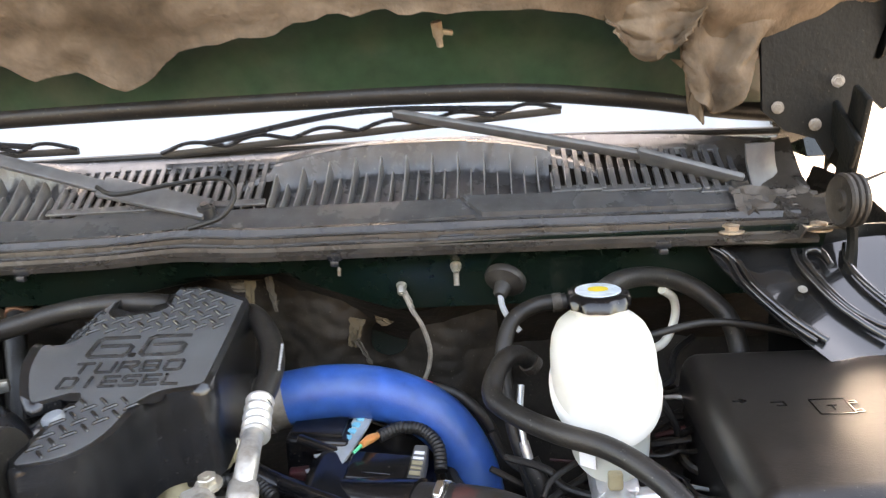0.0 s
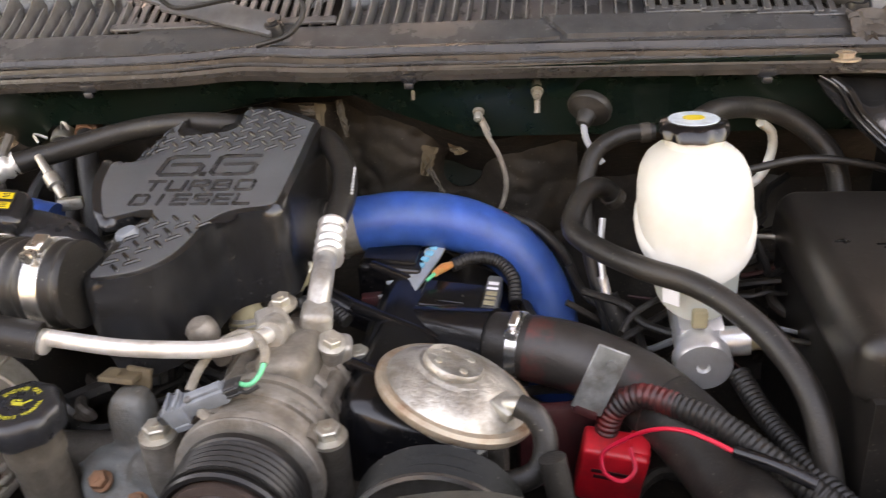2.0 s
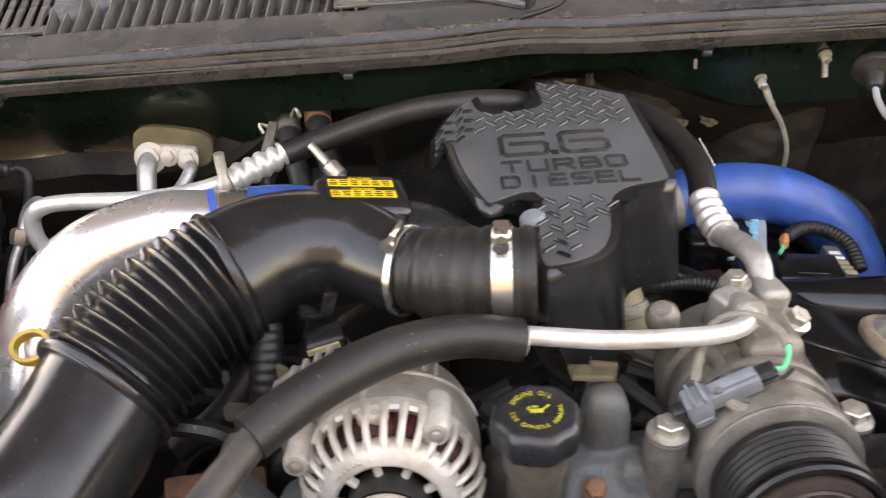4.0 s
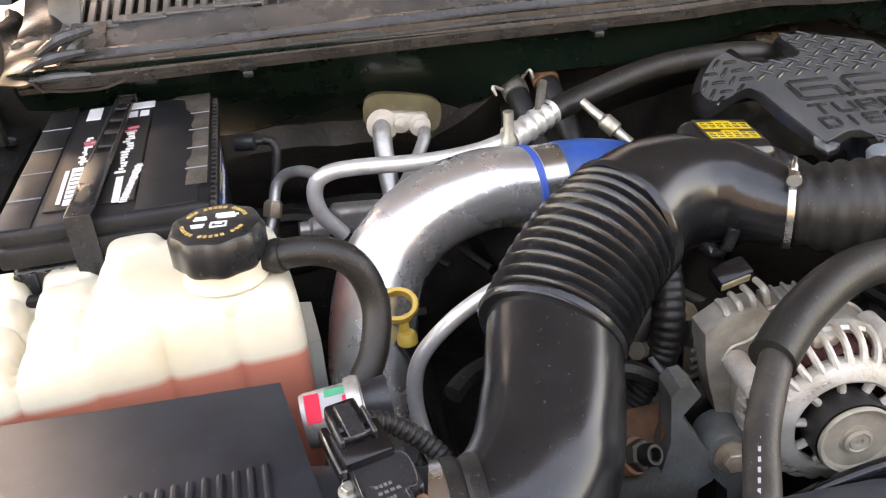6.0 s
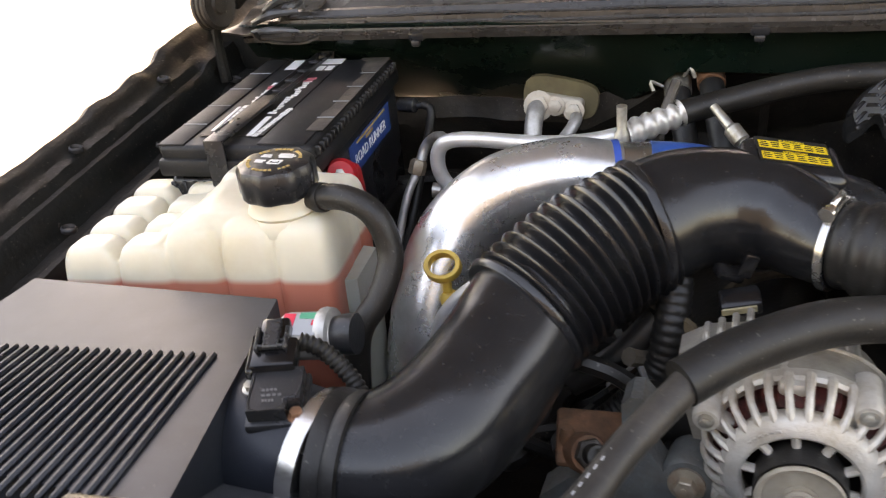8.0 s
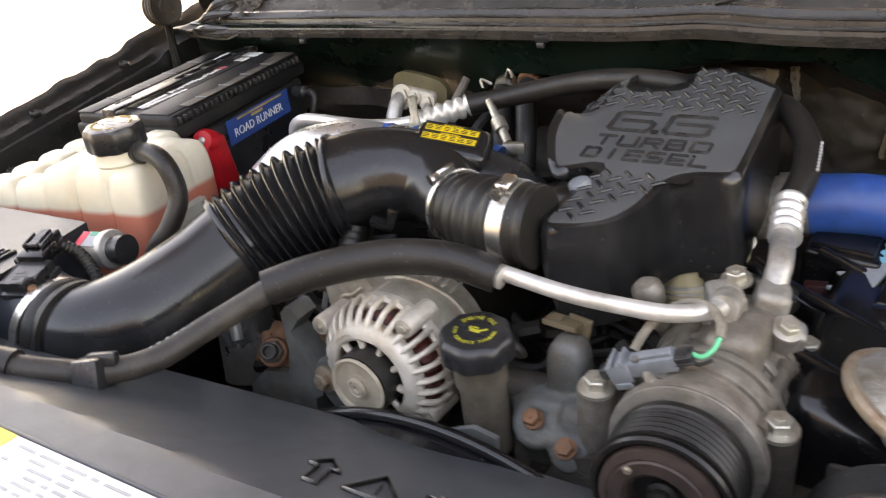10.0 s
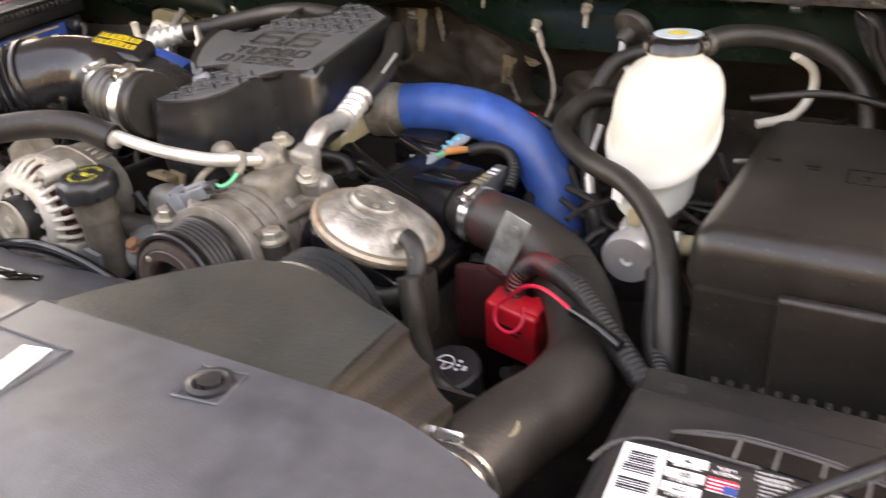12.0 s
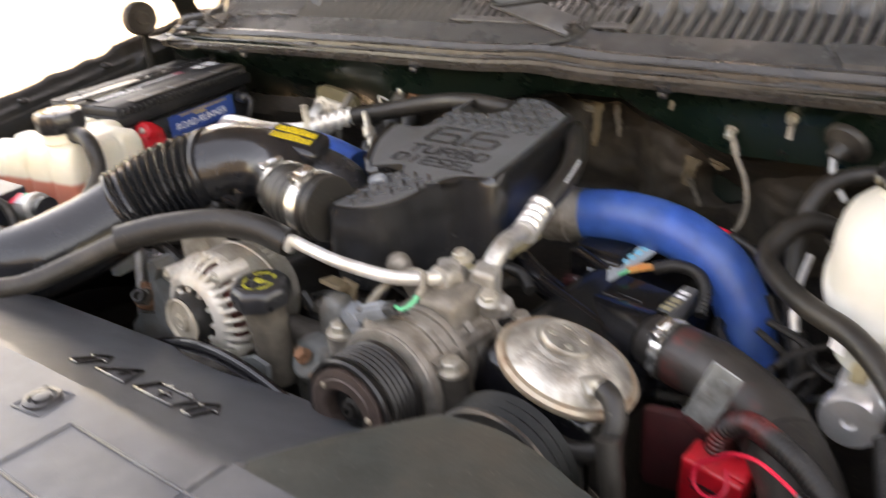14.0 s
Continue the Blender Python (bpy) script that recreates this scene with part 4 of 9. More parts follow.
cover = thing("engine_cover", (-0.4, 0.9, 1.05), "black plastic engine cover with raised lettering and tread pattern", "engine cover")
OUT = [(-0.306, 1.046), (-0.302, 0.95), (-0.300, 0.868), (-0.303, 0.850), (-0.316, 0.841), (-0.344, 0.835), (-0.359, 0.824), (-0.367, 0.804), (-0.371, 0.776),
       (-0.379, 0.749), (-0.392, 0.727), (-0.412, 0.712), (-0.440, 0.704), (-0.453, 0.711), (-0.456, 0.735), (-0.453, 0.775), (-0.448, 0.806), (-0.445, 0.836),
       (-0.479, 0.821), (-0.495, 0.824), (-0.508, 0.848), (-0.517, 0.872), (-0.5225, 0.902), (-0.526, 0.934), (-0.530, 0.962), (-0.540, 0.986), (-0.544, 1.008), (-0.541, 1.032),
       (-0.520, 1.060), (-0.490, 1.078), (-0.482, 1.062), (-0.473, 1.024), (-0.440, 1.027), (-0.418, 1.036), (-0.421, 1.078), (-0.408, 1.0925), (-0.372, 1.088), (-0.340, 1.070)]


OUT = [(p.x, p.y) for p in spline([(x, y, 0) for x, y in OUT + OUT[:1]], 0.008)[0][:-1]]


def cover_side(x, y):
    """The side flap curls up, the arm behind it folds down."""
    out = max(0.0, -0.485 - x)
    t = min(1.0, max(0.0, (y - 0.905) / 0.085))
    t = t * t * (3 - 2 * t)
    up, down = 0.55 * out, -0.55 * out - 14.0 * max(0.0, out - 0.035) ** 2
    return up * (1 - t) + down * t


def cover_top_z(x, y):
    return cover_z(x, y) + cover_side(x, y)


def cover_shape(x, y, z):
    if z < -0.05:
        # a deep skirt at the front and on the engine's outer side, a thin lip elsewhere
        k = min(1.0, max(0.0, (x + 0.462) / 0.03)) * min(1.0, max(0.0, (1.06 - y) / 0.05))
        return x + 0.006 * k, y - 0.006 * k, cover_top_z(x, y) - 0.010 - 0.092 * k
    return x, y, cover_top_z(x, y) + z


CUTS = [((-0.545 + 0.012 * k, 0, 0), (1, 0, 0)) for k in range(1, 8)] + [((0, 0.71 + 0.018 * k, 0), (0, 1, 0)) for k in range(1, 21)]
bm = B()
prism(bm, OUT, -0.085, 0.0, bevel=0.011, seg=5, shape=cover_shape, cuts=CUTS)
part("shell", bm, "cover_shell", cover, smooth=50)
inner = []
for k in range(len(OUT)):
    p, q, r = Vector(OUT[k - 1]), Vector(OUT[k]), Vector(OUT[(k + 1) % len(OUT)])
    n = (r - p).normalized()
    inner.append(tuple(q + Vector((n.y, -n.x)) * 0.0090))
# top face as its own sheet: lit top pale, shaded sides dark, by colour
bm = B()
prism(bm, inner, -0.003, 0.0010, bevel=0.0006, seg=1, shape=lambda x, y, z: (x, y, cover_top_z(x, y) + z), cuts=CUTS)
part("top_panel", bm, "cover_top", cover, "grey top face with its sheen put into the colour")


def on_cover(x, y, turn=0):
    """A frame lying on the cover's top, turned about its upright."""
    e = 0.003
    z = cover_top_z(x, y)
    ax = Vector((e, 0, cover_top_z(x + e, y) - z)).normalized()
    ay = Vector((0, e, cover_top_z(x, y + e) - z))
    az = ax.cross(ay).normalized()
    ay = az.cross(ax)
    return Matrix.Translation((x, y, z)) @ Matrix((ax, ay, az)).transposed().to_4x4() @ pose(0, 0, 0, 0, 0, turn)


def tread_bar(bm):
    # a bar with rounded, slightly hooked ends
    tube(bm, [(-0.0082, -0.0006, -0.0006), (-0.006, 0, 0.0018), (0.0, 0.0, 0.0020), (0.006, 0, 0.0018), (0.0082, -0.0006, 0.0)], [0.0012, 0.0021, 0.0022, 0.0021, 0.0012], 8)


def tread_at(x, y):
    rear = y > 0.966 and x < -0.318 - 0.55 * max(0.0, y - 1.02) and y < 1.085 - 0.9 * max(0.0, x + 0.37)
    rear = rear and not (-0.492 < x < -0.407 and y > 1.012) and not (x < -0.49 and y > 1.058 - 0.6 * (-0.49 - x)) and x > -0.536
    front = 0.728 < y < 0.832 and -0.448 < x < -0.362 - 0.75 * max(0.0, 0.815 - y) + 6.0 * max(0.0, 0.775 - y) ** 2
    return rear or front


STUD = None
for n in range(32):
    for k in range(24):
        x, y = -0.5400 + 0.0112 * k, 0.7285 + 0.0118 * n
        if (n + k) % 2 or not tread_at(x, y):
            continue
        if STUD is None:
            bm = B()
            tread_bar(bm)
            f = part("tread_bar", bm, "cover_shell", cover)
            STUD = f.data
        else:
            f = new("tread_bar", STUD)
            f.parent = cover
        f.matrix_parent_inverse = cover.matrix_basis.inverted()
        f.matrix_basis = on_cover(x, y, 41 if n % 2 else -46)

# raised lettering, drawn in strokes on a cell one wide and one high
GLYPH = {
    "6": ((0.98, 1, 0.12, 1), (0.12, 1, 0.0, 0.88), (0, 0.88, 0, 0.1), (0, 0.1, 0.1, 0), (0.1, 0, 0.9, 0), (0.9, 0, 1, 0.1), (1, 0.1, 1, 0.45), (1, 0.45, 0.9, 0.55), (0.9, 0.55, 0.22, 0.55)),
    "T": ((0, 1, 1, 1), (0.5, 1, 0.5, 0)),
    "U": ((0, 1, 0, 0.12), (0, 0.12, 0.12, 0), (0.12, 0, 1, 0), (1, 0, 1, 1)),
    "R": ((0, 0, 0, 1), (0, 1, 0.9, 1), (0.9, 1, 1, 0.9), (1, 0.9, 1, 0.6), (1, 0.6, 0.88, 0.48), (0.88, 0.48, 0.2, 0.48), (0.55, 0.48, 1, 0)),
    "B": ((0, 0, 0, 1), (0, 1, 0.9, 1), (0.9, 1, 0.95, 0.52), (0.2, 0.52, 0.95, 0.52), (0.95, 0.52, 1, 0.1), (1, 0.1, 0.9, 0), (0.9, 0, 0, 0)),
    "O": ((0.1, 0, 0, 0.12), (0, 0.12, 0, 0.88), (0, 0.88, 0.1, 1), (0.1, 1, 0.9, 1), (0.9, 1, 1, 0.88), (1, 0.88, 1, 0.12), (1, 0.12, 0.9, 0), (0.9, 0, 0.1, 0)),
    "D": ((0, 0, 0, 1), (0, 1, 0.85, 1), (0.85, 1, 1, 0.85), (1, 0.85, 1, 0.15), (1, 0.15, 0.85, 0), (0.85, 0, 0, 0)),
    "I": ((0.5, 0, 0.5, 1),),
    "E": ((0, 0, 0, 1), (0, 1, 1, 1), (0.15, 0.5, 0.95, 0.5), (0, 0, 1, 0)),
    "S": ((1, 1, 0.1, 1), (0.1, 1, 0, 0.9), (0, 0.9, 0, 0.6), (0, 0.6, 0.1, 0.5), (0.1, 0.5, 0.9, 0.5), (0.9, 0.5, 1, 0.4), (1, 0.4, 1, 0.1), (1, 0.1, 0.9, 0), (0.9, 0, 0, 0)),
    "L": ((0, 1, 0, 0), (0, 0, 1, 0)),
}


def glyph(ch, x0, y0, w, h, t, name="letter"):
    bm = B()
    for a, b, c, d in GLYPH[ch]:
        p, q = Vector((x0 + a * w, y0 + b * h)), Vector((x0 + c * w, y0 + d * h))
        mid, way = (p + q) / 2, q - p
        rbox(bm, (way.length + t * 0.9, t, 0.0030), on_cover(mid.x, mid.y) @ pose(0, 0, 0.0018, 0, 0, math.degrees(math.atan2(way.y, way.x))), 0.0011, 2)
    return part(name, bm, "cover_plastic", cover)


for x0 in (-0.465, -0.402):
    glyph("6", x0, 0.915, 0.047, 0.042, 0.0058, "digit")
bm = B()
rbox(bm, (0.0075, 0.0075, 0.003), on_cover(-0.411, 0.9155) @ pose(0, 0, 0.0018), 0.0011, 2)
part("point", bm, "cover_shell", cover)
for text, x0, y0, h, pitch in (("TURBO", -0.467, 0.8805, 0.0195, 0.0262), ("DIESEL", -0.470, 0.8515, 0.0190, 0.0232)):
    for k, ch in enumerate(text):
        glyph(ch, x0 + pitch * k, y0, pitch * 0.70, h, 0.0036)

# pale spigot in the cover's side notch, and the turbo inlet duct below the flap
duct = thing("turbo_duct", (-0.53, 0.9, 1.05), "black plastic turbo inlet duct beneath the engine cover", "duct")
bm = B()
tube(bm, [(-0.45, 0.90, 1.11), (-0.505, 0.905, 1.105), (-0.55, 0.925, 1.07), (-0.565, 0.95, 1.0)], [0.038, 0.040, 0.038, 0.036], 20)
part("duct_body", bm, "duct_plastic", duct)
bm = B()
lathe(bm, [(0.012, -0.03), (0.012, 0.0), (0.010, 0.003), (0.0, 0.003)], along((-0.448, 0.796, 1.190), (-0.2, -0.15, 1)), 20)
part("spigot", bm, "grey_plastic", duct, "pale grey plastic spigot")

# ---- air intake ----
intake = thing("air_intake_duct", (-0.8, 0.6, 0.95), "black ribbed plastic air intake duct with steel clamps", "air duct")
bm = B()
tube(bm, [(-0.912, 0.488, 1.082), (-0.875, 0.497, 1.082), (-0.840, 0.535, 1.090), (-0.818, 0.595, 1.106), (-0.808, 0.635, 1.120), (-0.800, 0.660, 1.130)], [0.051, 0.053, 0.055, 0.055, 0.055, 0.056], 36)
part("lower_tube", bm, "duct_plastic", intake)
bm = B()
tube(bm, [(-0.806, 0.652, 1.125), (-0.782, 0.683, 1.143), (-0.753, 0.713, 1.160), (-0.720, 0.742, 1.172)], [0.0625, 0.0635, 0.0635, 0.0625], 44, ridges=(0.0118, 0.0095))
part("bellows", bm, "duct_plastic", intake, "ribbed black rubber bellows")
for p, q in (((-0.806, 0.652, 1.125), (0.02, 0.03, 0.015)), ((-0.720, 0.742, 1.172), (0.04, 0.025, 0.008))):
    bm = B()
    lathe(bm, [(0.05, -0.0045), (0.061, -0.0045), (0.0635, -0.001), (0.0635, 0.002), (0.061, 0.0045), (0.05, 0.0045)], along(p, q), 40)
    part("collar", bm, "duct_plastic", intake)
bm = B()
tube(bm, [(-0.722, 0.741, 1.173), (-0.690, 0.768, 1.180), (-0.650, 0.784, 1.180), (-0.610, 0.779, 1.176), (-0.572, 0.752, 1.169), (-0.555, 0.740, 1.168)],
     [0.058, 0.0555, 0.0525, 0.048, 0.038, 0.035], 36)
part("elbow", bm, "duct_plastic", intake)
bm = B()
tube(bm, [(-0.655, 0.80, 1.16), (-0.60, 0.815, 1.16), (-0.545, 0.82, 1.15), (-0.50, 0.80, 1.14)], [0.048, 0.05, 0.045, 0.03], 24)
part("resonator", bm, "black_plastic", intake)
bm = B()
tube(bm, [(-0.570, 0.748, 1.171), (-0.53, 0.730, 1.171), (-0.49, 0.720, 1.172), (-0.455, 0.718, 1.172)], [0.034, 0.042, 0.0435, 0.042], 36, ridges=(0.0165, 0.0028))
part("boot", bm, "rubber", intake, "black rubber boot")
band_clamp(intake, (-0.563, 0.745, 1.169), (0.9, -0.42, 0), 0.0385, 0.006, 105)
band_clamp(intake, (-0.481, 0.719, 1.172), (1, -0.1, 0.0), 0.042, 0.017, 105)
band_clamp(intake, (-0.918, 0.487, 1.082), (1, -0.12, -0.05), 0.0535, 0.014, 245)
bm = B()
lathe(bm, [(0.05, -0.012), (0.060, -0.012), (0.060, -0.004), (0.057, 0.0), (0.060, 0.004), (0.060, 0.012), (0.05, 0.012)], along((-0.900, 0.488, 1.082), (1, 0.05, -0.02)) @ Matrix.Diagonal((0.93, 0.93, 1, 1)), 40)
part("collar", bm, "rubber", intake)
# warning label on the elbow
ex = Vector((0.0575, 0.018, -0.012)).normalized()
ez = ex.cross(Vector((-0.007, 0.027, 0.009))).normalized()
lab_m = Matrix.Translation((-0.6005, 0.8010, 1.2275)) @ Matrix((ex, ez.cross(ex), ez)).transposed().to_4x4()
bm = B()
rbox(bm, (0.088, 0.056, 0.030), lab_m @ Matrix.Translation((0.002, -0.004, -0.0158)), 0.012, 4)
part("label_pad", bm, "duct_plastic", intake)
bm = B()
rbox(bm, (0.064, 0.033, 0.0010), lab_m, 0)
lab = part("warning_label", bm, "label_black", intake, "black and yellow warning label")
for y, title in ((0.0078, "CAUTION"), (-0.0078, "ATTENTION")):
    bm = B()
    rbox(bm, (0.060, 0.0098, 0.0006), lab_m @ Matrix.Translation((0, y - 0.0018, 0.0007)), 0)
    yl = part("yellow_panel", bm, "label_yellow", lab)
    bm = B()
    words(bm, title, 0.0036, lab_m @ Matrix.Translation((0.0, y + 0.0048, 0.0008)), 0.0003, width=0.022)
    tagged(part("heading", bm, "label_yellow", yl), kind="stuff")
    bm = B()
    for k in range(3):
        for q in range(6):
            w = 0.0055 + 0.003 * ((q * 7 + k * 3) % 4) / 4
            rbox(bm, (w, 0.0009, 0.0005), lab_m @ Matrix.Translation((-0.0255 + 0.0098 * q, y + 0.0008 - 0.0027 * k, 0.0012)), 0)
    tagged(part("print", bm, "label_black", yl), kind="stuff")

# ---- air box ----
box = thing("air_filter_box", (-1.14, 0.48, 0.9), "black plastic air filter box with a ribbed lid", "air box")
bm = B()
prism(bm, [(-1.275, 0.36), (-0.956, 0.36), (-1.020, 0.612), (-1.285, 0.600)], 0.93, 1.140, bevel=0.007, seg=3)
part("body", bm, "airbox_plastic", box)
bm = B()
for i in range(26):
    x = -1.262 + 0.0098 * i
    y0 = 0.5185 + 0.00144 * (i - 24.5)
    rbox(bm, (0.0052, 0.17, 0.005), pose(x + 0.004, y0 - 0.083, 1.1412, 0, 0, 8.0 * (i / 26)), 0.0018, 1)
part("ribs", bm, "airbox_plastic", box)
bm = B()
tube(bm, [(-1.05, 0.50, 1.075), (-1.0, 0.498, 1.078), (-0.955, 0.492, 1.081), (-0.915, 0.488, 1.082)], [0.060, 0.058, 0.054, 0.050], 36)
part("outlet", bm, "airbox_plastic", box)
# air flow sensor on the outlet
maf = thing("air_flow_sensor", (-0.975, 0.53, 1.13), "small black air flow sensor with a wiring plug", "sensor")
MF = Matrix.Translation((-0.947, 0.484, 1.136)) @ pose(0, 0, 0, 0, 0, 20) @ pose(0, 0, 0, 12)
bm = B()
prism(bm, [(-0.019, -0.020), (0.009, -0.020), (0.010, -0.012), (0.019, -0.010), (0.019, 0.021), (-0.019, 0.021)], 0, 0.011, MF, 0.002, 2)
hs = part("housing", bm, "black_plastic", maf)
bm = B()
rbox(bm, (0.044, 0.050, 0.008), MF @ Matrix.Translation((0, 0.001, -0.005)), 0.002, 2)
part("mount_plate", bm, "black_plastic", maf)
bm = B()
tube(bm, [MF @ Vector(p) for p in ((-0.0165, 0.018, 0.0112), (-0.0165, -0.0175, 0.0112), (0.006, -0.0175, 0.0112), (0.0075, -0.0095, 0.0112), (0.0165, -0.0075, 0.0112), (0.0165, 0.018, 0.0112), (-0.0165, 0.018, 0.0112))], 0.0007, 6)
part("rim", bm, "black_plastic", hs)
bm = B()
for k, (x, w) in enumerate(((-0.004, 0.012), (-0.002, 0.016), (-0.004, 0.009))):
    for q in range(4):
        rbox(bm, (w / 6, 0.0022, 0.0004), MF @ Matrix.Translation((x + w * (q - 1.5) / 4, -0.001 - 0.0052 * k, 0.0113)), 0)
tagged(part("moulded_print", bm, "dark_grey_plastic", hs), kind="stuff")
bm = B()
rbox(bm, (0.034, 0.030, 0.016), MF @ Matrix.Translation((-0.004, 0.032, 0.010)), 0.003, 2)
rbox(bm, (0.022, 0.026, 0.014), MF @ Matrix.Translation((-0.006, 0.054, 0.013)), 0.0025, 2)
rbox(bm, (0.006, 0.040, 0.012), MF @ Matrix.Translation((-0.022, 0.036, 0.008)), 0.0015, 1)
plug_b = part("plug", bm, "gloss_black", maf)
bm = B()
rbox(bm, (0.012, 0.030, 0.004), MF @ Matrix.Translation((-0.006, 0.046, 0.022)), 0.001, 1)
for dx in (-0.011, 0.011):
    rbox(bm, (0.003, 0.024, 0.006), MF @ Matrix.Translation((-0.006 + dx, 0.042, 0.021)), 0.001, 1)
rbox(bm, (0.026, 0.003, 0.005), MF @ Matrix.Translation((-0.006, 0.034, 0.0205)), 0.001, 1)
part("latch", bm, "black_plastic", plug_b)
bolt(maf, MF @ Vector((0.0155, -0.0165, -0.002)), MF.to_3x3() @ Vector((0, 0, 1)), 0.0048, 0.007, "rust")
bolt(maf, MF @ Vector((-0.022, 0.012, -0.001)), MF.to_3x3() @ Vector((0, 0, 1)), 0.0045, 0.007)
gauge = thing("restriction_gauge", (-0.965, 0.575, 1.1), "clear filter gauge with red and green label", "gauge")
bm = B()
lathe(bm, [(0.02, 0), (0.021, 0.004), (0.021, 0.04), (0.017, 0.046), (0.0, 0.046)], along((-1.005, 0.596, 1.113), (1, 0.1, 0.1)), 24)
part("barrel", bm, "aluminium", gauge)
GM = Matrix.Translation((-0.9855, 0.5870, 1.1325)) @ pose(0, 0, 0, 24, -4, 5)
bm = B()
rbox(bm, (0.034, 0.022, 0.0015), GM, 0.0005, 1)
gl = part("label", bm, "ink_grey", gauge)
bm = B()
rbox(bm, (0.011, 0.024, 0.0006), GM @ Matrix.Translation((-0.011, -0.001, 0.001)), 0)
rbox(bm, (0.006, 0.005, 0.0006), GM @ Matrix.Translation((0.014, 0.002, 0.001)), 0)
part("red_mark", bm, "red_wire", gl)
bm = B()
rbox(bm, (0.015, 0.006, 0.0006), GM @ Matrix.Translation((0.006, 0.009, 0.001)), 0)
part("green_mark", bm, "green_label", gl)
bm = B()
lathe(bm, [(0.019, -0.003), (0.0235, -0.003), (0.0245, 0.002), (0.0235, 0.007), (0.021, 0.008)], along((-0.968, 0.600, 1.117), (1, 0.1, 0.1)), 28)
part("end_ring", bm, "aluminium", gauge, "bright end ring")
bm = B()
lathe(bm, [(0.016, 0), (0.018, 0.01), (0.018, 0.02), (0.0, 0.02)], along((-0.960, 0.601, 1.118), (1, 0.1, 0.1)), 20)
part("cap", bm, "black_plastic", gauge)
bm = B()
tube(bm, [(-0.958, 0.540, 1.150), (-0.940, 0.545, 1.140), (-0.915, 0.54, 1.12), (-0.90, 0.53, 1.10)], 0.0075, 12, ridges=(0.005, 0.0014))
tagged(part("sensor_lead", bm, "rubber", None), "short black corrugated lead from the air flow sensor", "cable")

# ---- coolant tank ----
tank = thing("coolant_tank", (-1.16, 0.76, 0.98), "translucent white coolant tank, half full of orange coolant", "coolant tank")


def lump(bm, x, y, z, sx, sy, sz, p=0.32):
    o = B()
    bmesh.ops.create_uvsphere(o, u_segments=28, v_segments=16, radius=1.0)
    for v in o.verts:
        v.co = Vector([math.copysign(abs(c) ** p, c) * s for c, s in zip(v.co, (sx / 2, sy / 2, sz / 2))])
        v.co += Vector((x, y, z))
    mesh_into(bm, o)


# the tank stands a little turned: x to its right, y to its back from the front right edge
TM = Matrix.Translation((-1.0034, 0.683, 0)) @ pose(0, 0, 0, 0, 0, 10)
bm, o = B(), B()
lump(o, -0.086, 0.082, 1.075, 0.164, 0.148, 0.217, 0.30)
for x, w, h in ((-0.028, 0.060, 0.212), (-0.0835, 0.060, 0.210), (-0.141, 0.064, 0.204)):
    lump(o, x, 0.042, 1.075, w, 0.088, h, 0.38)
for y in (0.085, 0.130):
    lump(o, -0.033, y, 1.075, 0.068, 0.058, 0.205, 0.40)
for x in (-0.075, -0.130):
    lump(o, x, 0.138, 1.078, 0.062, 0.056, 0.218, 0.40)
for v in (0.021, 0.070, 0.1235, 0.176):
    for x, w, h in ((-0.2545, 0.0640, 0.213), (-0.1940, 0.0625, 0.217)):
        lump(o, x - 0.05 * (v - 0.02) * (x < -0.23), v, 1.050, w, 0.0520, h, 0.40)
lump(o, -0.226, 0.099, 1.045, 0.112, 0.190, 0.172, 0.25)
lump(o, -0.172, 0.090, 1.055, 0.060, 0.160, 0.200, 0.30)
mesh_into(bm, o, TM)
tank_body = part("tank_body", bm, "coolant", tank, smooth=60)
# the moulded cells become one soft-creased shell
rm = tank_body.modifiers.new("shell", "REMESH")
rm.mode, rm.voxel_size = "VOXEL", 0.0024
sm = tank_body.modifiers.new("soft", "SMOOTH")
sm.factor, sm.iterations = 0.5, 2
shell_mesh = bpy.data.meshes.new_from_object(tank_body.evaluated_get(bpy.context.evaluated_depsgraph_get()))
tank_body.modifiers.clear()
tank_body.data = shell_mesh
shell_mesh.shade_smooth()
bm = B()
lathe(bm, [(0.036, 0), (0.036, 0.012), (0.033, 0.016), (0.036, 0.02), (0.033, 0.026), (0.033, 0.045)], along((-1.062, 0.716, 1.164), (0, -0.05, 1)), 28)
part("neck", bm, "coolant", tank)
bm = B()
capm = along((-1.063, 0.714, 1.199), (0, -0.05, 1)) @ Matrix.Diagonal((0.92, 0.92, 1, 1))
lathe(bm, [(0.038, 0), (0.041, 0.004), (0.041, 0.026), (0.038, 0.031), (0.030, 0.033), (0.0, 0.033)], capm, 72, wave=(9, 0.035))
cap = part("cap", bm, "black_plastic", tank, "black ribbed screw cap")
bm = B()
for a0, a1 in ((20, 150), (190, 330)):
    for k in range(15):
        a = radians(a0 + (a1 - a0) * k / 14)
        if k % 6 == 5:
            continue
        rbox(bm, (0.0030, 0.0034, 0.0008), capm @ Matrix.Translation((0.0275 * math.cos(a), 0.0275 * math.sin(a), 0.0334)) @ pose(0, 0, 0, 0, 0, math.degrees(a) + 90), 0)
part("ring_print", bm, "tan_band", cap)
bm = B()
